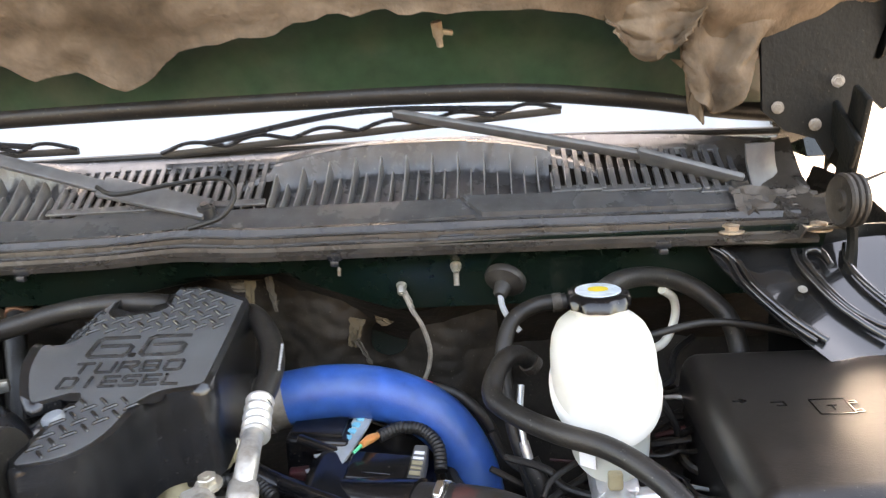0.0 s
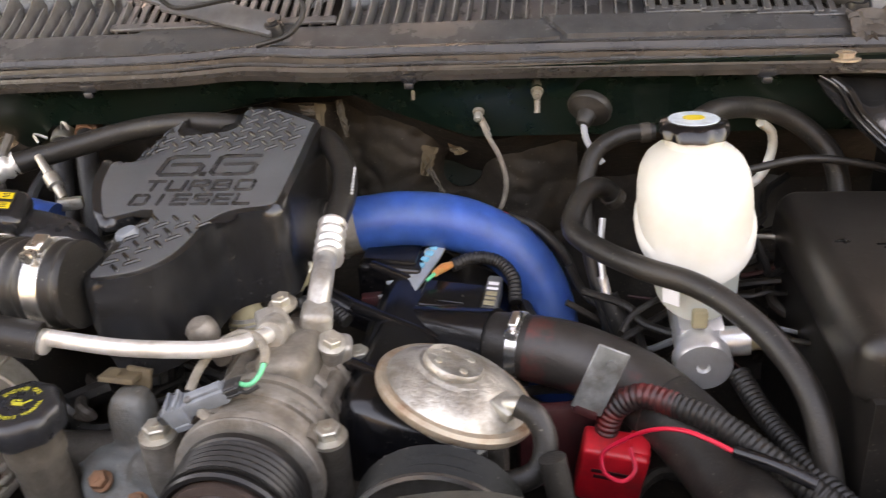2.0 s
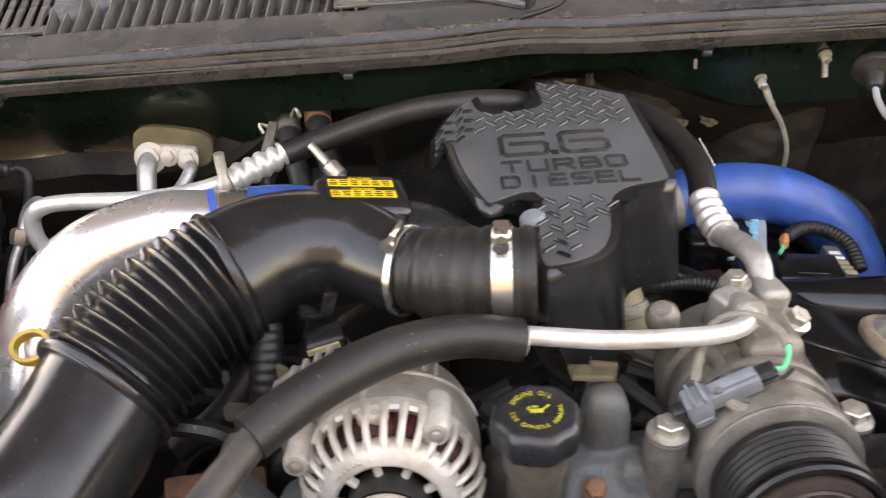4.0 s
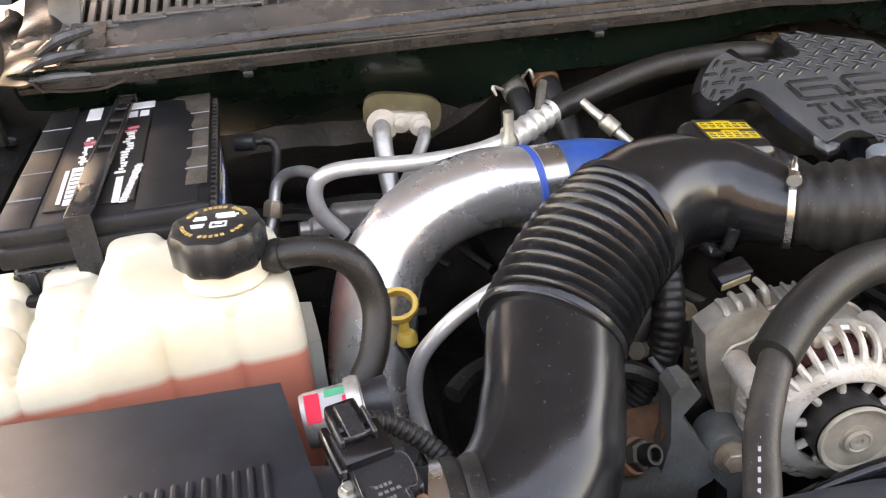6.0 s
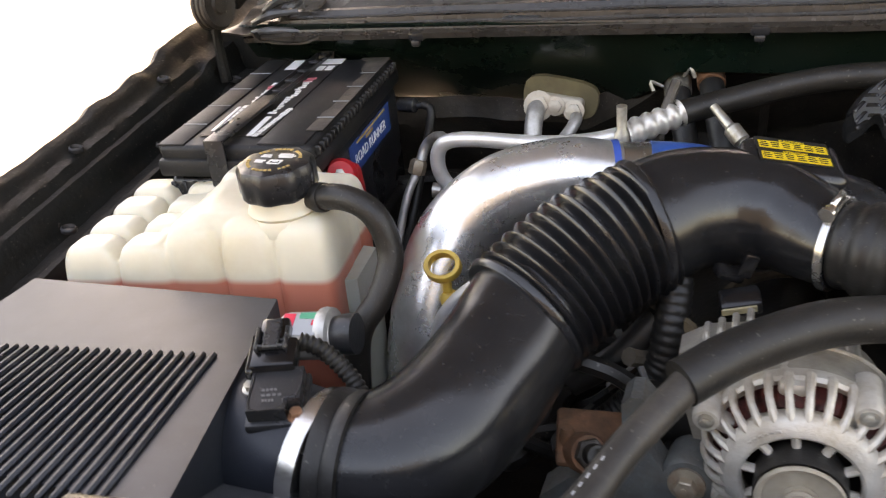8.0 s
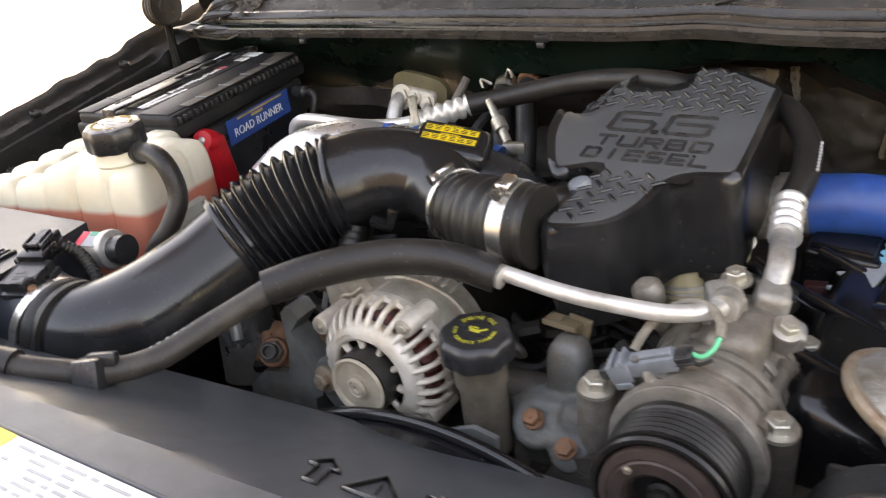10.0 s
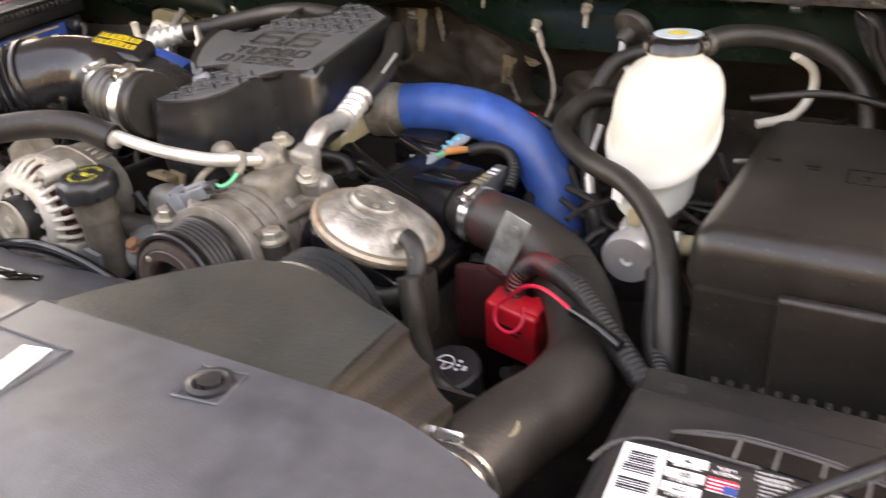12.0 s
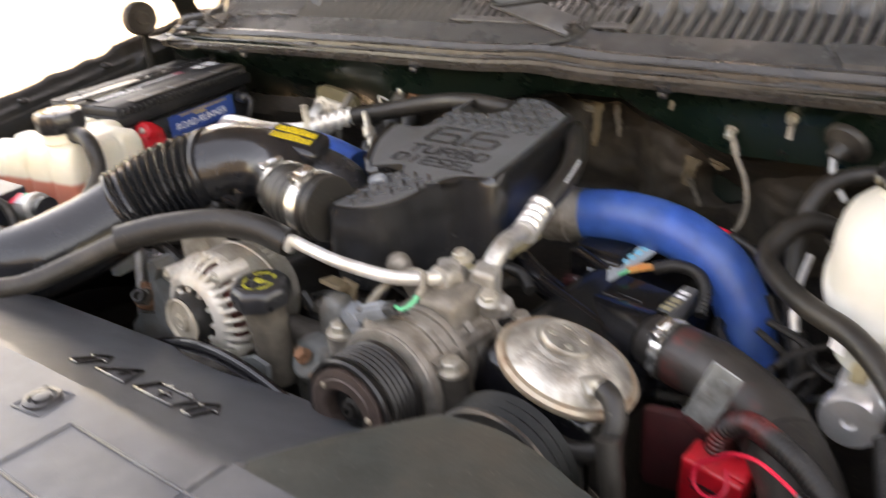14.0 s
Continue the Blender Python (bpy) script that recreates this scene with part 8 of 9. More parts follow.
rbox(bm, (0.034, 0.024, 0.006), pose(-0.415, 0.676, 1.099, -10, 6, 0), 0.0018)
lathe(bm, [(0.006, 0.0), (0.006, 0.003)], along((-0.420, 0.674, 1.101), (0, -0.2, 1)), 14)
part("tab", bm, "tan_flap", brk)
sw = thing("pressure_switch", (-0.335, 0.74, 1.08), "pale round pressure switch on a stalk", "switch")
bm = B()
lathe(bm, [(0.008, -0.04), (0.009, -0.010), (0.0135, -0.007), (0.015, 0.002), (0.014, 0.010), (0.009, 0.015), (0, 0.0155)], along((-0.346, 0.715, 1.122), (-0.2, -0.3, 0.9)), 22)
part("body", bm, "alt_body", sw)
tb = thing("thermostat_housing", (-0.33, 0.80, 1.02), "tan fuel fitting under the engine cover", "fitting")
BT = along((-0.352, 0.842, 1.072), (-0.12, 0.25, 1))
bm = B()
lathe(bm, [(0.021, -0.08), (0.022, -0.016), (0.025, -0.014), (0.025, -0.006), (0.0205, -0.002), (0.0200, 0.022), (0.0225, 0.040), (0.030, 0.056), (0.031, 0.062), (0.0, 0.064)], BT, 28)
part("body", bm, "tan", tb)
bm = B()
lathe(bm, [(0.0215, -0.004), (0.0225, -0.006), (0.0260, -0.010), (0.0225, -0.0015)], BT, 24)
part("collar", bm, "cast_metal", tb)
for a in (-16, 10):
    bm = B()
    rbox(bm, (0.0024, 0.0056, 0.019), BT @ pose(0, 0, 0, 0, 0, a - 85) @ Matrix.Translation((0.0200, 0, 0.010)), 0.001, 1)
    part("terminal_pin", bm, "pale_steel", tb)
bm = B()
rbox(bm, (0.022, 0.125, 0.045), pose(-0.322, 0.945, 1.095, 0, -14, 4), 0.006, 2)
rbox(bm, (0.030, 0.036, 0.022), pose(-0.314, 0.900, 1.092, 0, 0, 10), 0.006, 2)
part("side_bracket", bm, "tan", tb, "tan side bracket")
bolt(tb, (-0.304, 0.893, 1.106), (0.5, -0.6, 0.6), 0.008, 0.008)

# ---- modules and wiring on the driver's bank ----
mod = thing("control_module", (-0.2, 0.96, 1.03), "black control module with a pale steel bracket", "module")
bm = B()
rbox(bm, (0.078, 0.056, 0.056), pose(-0.216, 0.975, 1.053, 6, 4, -4), 0.006, 3)
rbox(bm, (0.066, 0.044, 0.006), pose(-0.216, 0.975, 1.083, 6, 4, -4), 0.003, 2)
part("case", bm, "gloss_black", mod)
bm = B()
prism(bm, [(-0.2225, 0.9050), (-0.2150, 0.8955), (-0.2020, 0.8910), (-0.1895, 0.8960), (-0.1815, 0.9080), (-0.1720, 0.9360), (-0.1580, 0.9780), (-0.1520, 1.0020), (-0.1600, 1.0080), (-0.1760, 1.0020), (-0.1800, 0.9820), (-0.1910, 0.9500), (-0.2020, 0.9330), (-0.2170, 0.9300), (-0.2130, 0.9240),
           (-0.2030, 0.9235), (-0.1945, 0.9180), (-0.1920, 0.9090), (-0.1985, 0.9020), (-0.2080, 0.9020), (-0.2130, 0.9080)], 0, 0.0035, bevel=0.0012,
      shape=lambda x, y, z: (x, y, 1.060 + 0.22 * (y - 0.9115) + z))
brp = part("bracket", bm, "pale_steel", mod, "pale steel bracket with a hooked end")
bm = B()
lathe(bm, [(0.0095, -0.012), (0.0095, 0.0), (0.0070, 0.003), (0.0035, 0.003), (0.003, -0.001), (0.0, -0.001)], along((-0.203, 0.9125, 1.060), (0, -0.2, 1)), 16)
part("bolt", bm, "black_metal", brp)
for k in range(4):
    bm = B()
    rbox(bm, (0.010, 0.0075, 0.004), pose(-0.1800 + 0.0040 * k, 0.958 + 0.0115 * k, 1.0745 + 0.0025 * k, 12, 0, -16), 0.001, 1)
    part("blue_key", bm, "label_cyan", mod)
bm = B()
tube(bm, [(-0.158, 0.925, 1.080), (-0.150, 0.945, 1.078), (-0.142, 0.962, 1.074)], [0.0042, 0.0056, 0.0040], 8)
part("plug", bm, "orange_plug", mod, "faded orange plug")
bm = B()
tube(bm, [(-0.166, 0.915, 1.076), (-0.158, 0.925, 1.080)], 0.0022, 6)
part("wire", bm, "green_wire", mod)
bm = B()
rbox(bm, (0.034, 0.018, 0.020), pose(-0.178, 0.906, 1.046, 0, 0, -20), 0.003, 2)
part("foot", bm, "cast_metal", mod)
bm = B()
rbox(bm, (0.030, 0.016, 0.014), pose(-0.232, 0.925, 1.046, 0, 0, 10), 0.003, 2)
part("red_stub", bm, "red_dark", mod)
mod2 = thing("relay_module", (-0.12, 0.9, 1.03), "black relay module with a ribbed plug", "module")
bm = B()
rbox(bm, (0.072, 0.052, 0.042), pose(-0.138, 0.908, 1.044, 8, 4, -6), 0.005, 3)
rbox(bm, (0.034, 0.0016, 0.002), pose(-0.138, 0.888, 1.0635, 8, 4, -6), 0.0006, 1)
part("case", bm, "gloss_black", mod2)
bm = B()
rbox(bm, (0.018, 0.075, 0.030), pose(-0.094, 0.926, 1.042, 4, 5, -4), 0.003)
pg = part("plug", bm, "dark_grey_plastic", mod2)
for k in range(6):
    bm = B()
    rbox(bm, (0.013, 0.0075 - 0.003 * (k % 2), 0.002), pose(-0.094 + 0.0006 * k, 0.896 + 0.0118 * k, 1.0575, 4, 5, -4), 0.0006, 1)
    part("white_mark", bm, "label_white" if k > 2 else "tan", pg)
bm = B()
tube(bm, [(-0.142, 0.962, 1.072), (-0.118, 0.975, 1.076), (-0.090, 0.975, 1.072), (-0.070, 0.955, 1.06), (-0.066, 0.93, 1.04)], 0.0085, 10, ridges=(0.005, 0.001))
part("loom", bm, "rubber", mod2)
hose("wire_loom", [(-0.245, 0.80, 1.05), (-0.21, 0.79, 1.045), (-0.17, 0.80, 1.04), (-0.12, 0.80, 1.03)], 0.009, "gloss_black", "black corrugated wire loom beside the pump", "cable", (0.005, 0.0012))
hose("fuel_rail", [(-0.30, 0.90, 1.07), (-0.25, 0.88, 1.055), (-0.19, 0.865, 1.04), (-0.12, 0.85, 1.03)], 0.016, "gloss_black", "glossy black fuel pipe beside the engine cover", "pipe")
hose("wire_loom", [(-0.36, 0.84, 1.09), (-0.32, 0.845, 1.085), (-0.27, 0.85, 1.08), (-0.24, 0.83, 1.07)], 0.008, "rubber", "black corrugated wire loom under the engine cover", "cable", (0.005, 0.0012))

# plate bracket and red terminal box
pl8 = thing("plate_bracket", (0.03, 0.74, 1.04), "scratched steel plate bracket on the charge hose", "bracket")
bm = B()
PM = Matrix.Translation((0.022, 0.741, 1.060)) @ pose(0, 0, 0, 84, 0, 0) @ pose(0, 0, 0, 0, 0, -22)
rbox(bm, (0.031, 0.070, 0.003), PM, 0.001, 1)
lathe(bm, [(0.005, 0), (0.005, 0.004)], PM @ Matrix.Translation((0.003, 0.020, 0.001)), 8)
part("plate", bm, "scratched_plate", pl8)
bm = B()
rbox(bm, (0.024, 0.01, 0.02), PM @ Matrix.Translation((0, -0.036, -0.008)), 0.002)
part("foot", bm, "red_dark", pl8)
red = thing("red_terminal_cover", (0.03, 0.73, 0.92), "bright red plastic terminal cover with a red wire loop", "terminal")
bm = B()
RBM = Matrix.Translation((0.034, 0.738, 0.962)) @ pose(0, 0, 0, 12, 8, -4)
rbox(bm, (0.064, 0.035, 0.074), RBM, 0.005, 3)
rbox(bm, (0.02, 0.03, 0.02), RBM @ Matrix.Translation((0.022, 0.004, 0.03)), 0.004)
part("cover", bm, "red_plastic", red)
bm = B()
for k, (w, z) in enumerate(((0.036, 0.012), (0.03, 0.004))):
    rbox(bm, (w, 0.001, 0.004), RBM @ Matrix.Translation((-0.002, -0.0178, z)), 0)
part("moulded_print", bm, "red_dark", red)
bm = B()
tube(bm, [(0.050, 0.722, 0.998), (0.054, 0.706, 0.985), (0.042, 0.700, 0.976), (0.026, 0.702, 0.984), (0.024, 0.710, 1.000), (0.040, 0.708, 1.016), (0.064, 0.694, 1.040), (0.089, 0.679, 1.052), (0.112, 0.668, 1.050), (0.132, 0.658, 1.045)], 0.0022, 8)
part("wire", bm, "red_wire", red)
bm = B()
tube(bm, [(0.130, 0.660, 1.046), (0.158, 0.644, 1.046), (0.188, 0.628, 1.040)], 0.006, 10)
part("fuse_holder", bm, "gloss_black", red)
bm = B()
rbox(bm, (0.10, 0.02, 0.10), pose(-0.01, 0.775, 0.96, 0, 0, 10), 0.01)
part("bracket", bm, "red_dark", red, "dark red stained bracket")
loom1 = thing("battery_loom", (0.12, 0.7, 0.95), "black corrugated cable loom with a red stained end", "cable")
bm = B()
tube(bm, [(0.028, 0.745, 0.995), (0.036, 0.745, 1.025), (0.060, 0.738, 1.046), (0.092, 0.720, 1.048)], 0.0125, 14, ridges=(0.006, 0.0015))
part("red_end", bm, "loom_red", loom1)
bm = B()
tube(bm, [(0.086, 0.724, 1.048), (0.125, 0.697, 1.046), (0.165, 0.66, 1.034), (0.205, 0.626, 1.018), (0.24, 0.60, 1.0), (0.255, 0.585, 0.97)], 0.0125, 14, ridges=(0.006, 0.0015))
part("loom", bm, "rubber", loom1)
hose("cable_loom", [(0.165, 0.815, 1.02), (0.178, 0.77, 1.01), (0.195, 0.71, 1.008), (0.215, 0.66, 1.005), (0.245, 0.61, 0.995), (0.262, 0.59, 0.97)], 0.0115, "rubber", "black corrugated cable loom beside the fuse box", "cable", (0.006, 0.0015))
psc = thing("steering_fluid_cap", (-0.003, 0.652, 0.93), "black steering fluid cap with white symbols", "cap")
bm = B()
pm = along((-0.003, 0.655, 0.935), (0.0, -0.25, 1))
lathe(bm, [(0.030, -0.06), (0.030, 0.0), (0.033, 0.003), (0.033, 0.014), (0.030, 0.017), (0.0, 0.018)], pm, 48, wave=(12, 0.015))
part("cap", bm, "black_plastic", psc)
bm = B()
lathe(bm, [(0.0105, 0.018), (0.0105, 0.0188), (0.009, 0.0188), (0.009, 0.018), (0.0105, 0.018)], pm @ Matrix.Translation((-0.007, 0.002, 0)), 24)
rbox(bm, (0.018, 0.0016, 0.0008), pm @ Matrix.Translation((-0.007, 0.002, 0.0186)), 0)
rbox(bm, (0.0016, 0.010, 0.0008), pm @ Matrix.Translation((-0.007, -0.003, 0.0186)), 0)
for k in range(3):
    rbox(bm, (0.004, 0.003, 0.0008), pm @ Matrix.Translation((0.009, 0.008 - 0.006 * k, 0.0186)), 0)
rbox(bm, (0.005, 0.006, 0.0008), pm @ Matrix.Translation((0.017, 0.0, 0.0186)), 0)
part("symbol", bm, "label_white", psc)
hose("steering_hose", [(-0.022, 0.612, 1.072), (-0.015, 0.606, 1.040), (-0.010, 0.605, 1.002), (0.010, 0.605, 0.958), (0.055, 0.605, 0.941), (0.10, 0.605, 0.945)], 0.0115, "hose_rubber", "dusty grey rubber hose curling under the pulley")

hose("wire_loom", [(-0.080, 1.050, 1.098), (-0.045, 1.045, 1.085), (-0.012, 1.035, 1.055), (0.006, 1.03, 1.01)], 0.0075, "rubber", "black loom behind the blue pipe", "cable")
hose("red_lead", [(-0.100, 1.050, 1.103), (-0.090, 1.050, 1.102), (-0.080, 1.050, 1.098)], 0.0050, "red_wire", "short red lead end behind the blue pipe", "cable")

# ---- firewall details ----
st = thing("ground_strap", (-0.12, 1.14, 1.15), "frayed braided ground strap bolted to the firewall", "cable")
bm = B()
tube(bm, [(-0.118, 1.138, 1.203), (-0.108, 1.13, 1.18), (-0.092, 1.125, 1.15), (-0.085, 1.12, 1.115), (-0.095, 1.115, 1.08), (-0.12, 1.11, 1.06), (-0.155, 1.11, 1.05), (-0.19, 1.12, 1.04)], [0.0036, 0.0036, 0.0034, 0.0034, 0.0032, 0.0030, 0.003, 0.003], 8)
part("braid", bm, "sheath", st)
bm = B()
rbox(bm, (0.009, 0.006, 0.022), pose(-0.113, 1.135, 1.194, 0, -24, 0), 0.002, 2)
rbox(bm, (0.007, 0.008, 0.008), pose(-0.107, 1.131, 1.181, 0, -24, 0), 0.002, 2)
part("lug", bm, "cast_metal", st)
bolt(st, (-0.12, 1.142, 1.211), (0, -0.7, -0.5), 0.0058, 0.016, "zinc", flange=1.3)
bs = thing("firewall_stud", (-0.043, 1.13, 1.22), "zinc stud with a pale nut on the firewall", "stud")
bolt(bs, (-0.043, 1.140, 1.236), (0, -0.8, -0.4), 0.0060, 0.012, "zinc", flange=1.35)
bm = B()
lathe(bm, [(0.004, 0), (0.004, 0.022)], along((-0.043, 1.138, 1.230), (0, -0.3, -1)), 10)
part("stud", bm, "cast_metal", bs)
bs2 = thing("firewall_stud", (-0.205, 1.14, 1.22), "small zinc stud on the firewall", "stud")
bm = B()
lathe(bm, [(0.0025, 0), (0.0025, 0.02)], along((-0.205, 1.143, 1.248), (0, -0.3, -1)), 10)
part("stud", bm, "cast_metal", bs2)
gr = thing("firewall_grommet", (0.022, 1.15, 1.18), "round rubber firewall grommet with a wire", "grommet")
bm = B()
GM2 = along((0.022, 1.136, 1.208), (-0.30, -0.80, -0.50))
lathe(bm, [(0.029, -0.010), (0.0295, -0.004), (0.027, 0.0), (0.018, 0.003), (0.012, 0.006), (0.010, 0.020), (0.007, 0.024), (0.0, 0.024)], GM2, 28)
part("boot", bm, "dusty_rubber", gr)
bm = B()
tube(bm, [GM2 @ Vector((0, 0, 0.020)), (0.018, 1.112, 1.182), (0.027, 1.106, 1.165), (0.040, 1.10, 1.150)], 0.0042, 8)
part("wire", bm, "ink_grey", gr)
ho = thing("firewall_boss", (-0.19, 1.33, 1.03), "round opening with a torn tan edge in the firewall mat", "opening")
bm = B()
lathe(bm, [(0.025, 0.012), (0.033, 0.012), (0.036, 0.0), (0.025, -0.016), (0.0, -0.018)], along((-0.162, 1.290, 1.088), (0, -1, 0.15)), 30)
part("collar", bm, "green_paint", ho)
cb = thing("firewall_cover", (-0.2, 1.25, 1.0), "brown torn sound mat hanging over the firewall behind the engine", "mat")
bm = B()


def hung_mat(u, v):
    x = -0.43 + 0.44 * u
    z = 1.215 - 0.045 * u - 0.22 * v
    fold = 0.018 * math.sin(x * 38 + 2 * v) * (0.4 + v) + 0.016 * noise.noise((x * 14, z * 14, 6)) + 0.006 * noise.noise((x * 50, z * 50, 2))
    hole = math.exp(-(((x + 0.162) / 0.034) ** 2 + ((z - 1.088) / 0.034) ** 2) ** 3)
    return x, 1.225 + 0.05 * v + fold + 0.07 * hole, z


grid(bm, 90, 50, hung_mat, 0.004)
part("mat", bm, "heat_mat", cb)
for k, (x, y, z, w, h, a) in enumerate(((-0.355, 1.205, 1.175, 0.016, 0.07, 6), (-0.322, 1.21, 1.185, 0.012, 0.055, -8), (-0.204, 1.213, 1.118, 0.024, 0.046, 14), (-0.192, 1.210, 1.088, 0.009, 0.045, -26), (-0.160, 1.213, 1.135, 0.03, 0.009, 22), (-0.37, 1.205, 1.20, 0.03, 0.014, 10))):
    bm = B()
    grid(bm, 5, 9, lambda u, v: (w * (u - 0.5) * (1 - 0.5 * v) + 0.004 * noise.noise((u * 5, v * 6, k)), 0.006 * noise.noise((u * 4, v * 4, k + 3)), h * (0.5 - v)), 0.002)
    bmesh.ops.transform(bm, matrix=pose(x, y, z, 0, a, 0), verts=bm.verts)
    part("torn_flap", bm, "tan_grime" if k % 2 else "tan_flap", cb)

# ---- radiator cover ----
rad = thing("radiator_cover", (-0.4, 0.35, 1.0), "black plastic radiator cover with moulded symbols and stickers", "radiator cover")
YC = 0.337  # the fold between flat top and slope


def rad_top(x, y):
    if y <= YC:
        return 1.147 - 0.10 * max(0, 0.24 - y)
    return 1.147 - 0.58 * (y - YC) * (1 if x < -0.185 else 0)


def rear_edge(x):
    # further back towards the alternator, straight along the shroud
    if x < -0.86:
        return 0.50 - 0.5 * (-0.86 - x)
    if x < -0.24:
        return 0.50 + 0.065 * math.sin(math.pi * min(1, (x + 0.86) / 0.62) * 0.55)
    return 0.565 if x < -0.185 else 0.343


bm = B()


def rad_surf(u, v):
    x = -1.02 + 1.25 * u
    edge = rear_edge(x)
    y = 0.10 + (edge - 0.10) * v
    if x > 0.12:
        y = min(y, 0.343 - 0.10 * (x - 0.12) - 2.2 * (x - 0.12) ** 2)
    return x, y, rad_top(x, y)


grid(bm, 250, 60, rad_surf, 0.004)
part("panel", bm, "grained_plastic", rad, smooth=20)
bm = B()
for x0, x1 in ((-0.335, -0.10), (-0.80, -0.47)):
    for a, b in (((x0, 0.302), (x1, 0.302)), ((x0, 0.238), (x1, 0.238)), ((x0, 0.302), (x0, 0.238)), ((x1, 0.302), (x1, 0.238))):
        L = math.hypot(b[0] - a[0], b[1] - a[1])
        rbox(bm, (L + 0.003, 0.003, 0.003), pose((a[0] + b[0]) / 2, (a[1] + b[1]) / 2, 1.1472, 0, 0, math.degrees(math.atan2(b[1] - a[1], b[0] - a[0]))), 0.001, 1)
part("raised_frame", bm, "grained_plastic", rad)
# push clips
for x, y in ((-0.389, 0.307), (0.020, 0.315), (-0.79, 0.285)):
    bm = B()
    lathe(bm, [(0.016, 0.0), (0.016, 0.003), (0.012, 0.004), (0.010, 0.001), (0.008, 0.001), (0.008, 0.005), (0.0, 0.006)], Matrix.Translation((x, y, rad_top(x, y))), 28)
    part("push_clip", bm, "black_plastic", rad)
    bm = B()
    for a, b, w, d in ((0, 0.017, 0.036, 0.003), (0, -0.017, 0.036, 0.003), (0.017, 0, 0.003, 0.034), (-0.017, 0, 0.003, 0.034)):
        rbox(bm, (w, d, 0.0018), pose(x, y, rad_top(x, y) + 0.0006, 0, 0, 8) @ Matrix.Translation((a, b, 0)), 0.001, 1)
    part("clip_seat", bm, "grained_plastic", rad)


# moulded symbols on the slope
def on_slope(x, y):
    return Matrix.Translation((x, y, rad_top(x, y) + 0.001)) @ pose(0, 0, 0, -30, 0, 0)


def strokes(cx, cy, segs, t=0.003):
    bm = B()
    m = on_slope(cx, cy) @ Matrix(((1, -0.5, 0, 0), (0, 1.15, 0, 0), (0, 0, 1, 0), (0, 0, 0, 1)))
    for x0, y0, x1, y1 in segs:
        L = math.hypot(x1 - x0, y1 - y0)
        rbox(bm, (L + t * 0.8, t, 0.004), m @ Matrix.Translation(((x0 + x1) / 2, (y0 + y1) / 2, 0)) @ pose(0, 0, 0, 0, 0, math.degrees(math.atan2(y1 - y0, x1 - x0))), 0.001, 1)
    part("moulded_symbol", bm, "gloss_black", rad)


arrow = [(-0.006, -0.026, -0.006, 0.006), (0.006, -0.026, 0.006, 0.006), (-0.006, -0.026, 0.006, -0.026), (-0.006, 0.006, -0.014, 0.006), (0.006, 0.006, 0.014, 0.006), (-0.014, 0.006, 0, 0.026), (0.014, 0.006, 0, 0.026)]
strokes(-0.478, 0.399, arrow)
strokes(-0.318, 0.410, arrow)
strokes(-0.430, 0.402, [(-0.024, -0.02, 0.024, -0.02), (-0.024, -0.02, 0, 0.026), (0.024, -0.02, 0, 0.026), (0, -0.008, 0, 0.008)])
strokes(-0.366, 0.406, [(-0.028, -0.022, 0.028, -0.022), (-0.028, 0.014, 0.028, 0.014), (-0.028, -0.022, -0.028, 0.014), (0.028, -0.022, 0.028, 0.014), (-0.018, 0.02, -0.010, 0.02), (0.010, 0.02, 0.018, 0.02), (-0.008, -0.004, 0.008, -0.004), (0.0, -0.012, 0.0, 0.004)])
# stickers
bm = B()
rbox(bm, (0.024, 0.048, 0.001), pose(-0.119, 0.271, 1.1482, 0, 0, 12), 0)
part("small_sticker", bm, "label_white", rad, "small white sticker")
bm = B()
rbox(bm, (0.20, 0.058, 0.001), pose(-0.60, 0.270, 1.1482), 0)
stk = part("info_sticker", bm, "label_white", rad, "large white information sticker")
bm = B()
rbox(bm, (0.022, 0.020, 0.0006), pose(-0.688, 0.289, 1.1492), 0)
part("yellow_mark", bm, "label_yellow", stk)
bm = B()
rbox(bm, (0.022, 0.012, 0.0006), pose(-0.688, 0.272, 1.1492), 0)
rbox(bm, (0.022, 0.006, 0.0006), pose(-0.688, 0.256, 1.1492), 0)
part("blue_mark", bm, "label_cyan", stk)
bm = B()
rnd = random.Random(5)
for k in range(7):
    x = -0.665
    while x < -0.515:
        w = 0.008 + 0.02 * rnd.random()
        if rnd.random() > 0.3:
            rbox(bm, (w, 0.0024, 0.0006), pose(x + w / 2, 0.292 - 0.0068 * k, 1.1492), 0)
        x += w + 0.005
part("sticker_print", bm, "ink_grey", stk)

# ---- fan shroud ----
sh = thing("fan_shroud", (-0.2, 0.5, 0.9), "dark plastic fan shroud with a dusty green-grey top", "shroud")
bm = B()


SH_A, SH_B, SH_C, SH_D = Vector((-0.195, 0.338, 1.140)), Vector((-0.125, 0.507, 1.119)), Vector((0.036, 0.508, 1.094)), Vector((0.084, 0.338, 1.140))


def shroud_top(u, v):
    # from the radiator cover back to a crest that falls towards the skirt
    a, b = SH_A.lerp(SH_B, v), SH_D.lerp(SH_C, v)
    p = a.lerp(b, u)
    crest = 0.010 * math.sin(math.pi * min(1.0, u / 0.8)) * v
    return p.x, p.y + 0.008 * math.sin(math.pi * u) * v, p.z + crest + 0.004 * math.sin(math.pi * v)


grid(bm, 30, 20, shroud_top, 0.003)
part("top", bm, "shroud_plastic", sh)


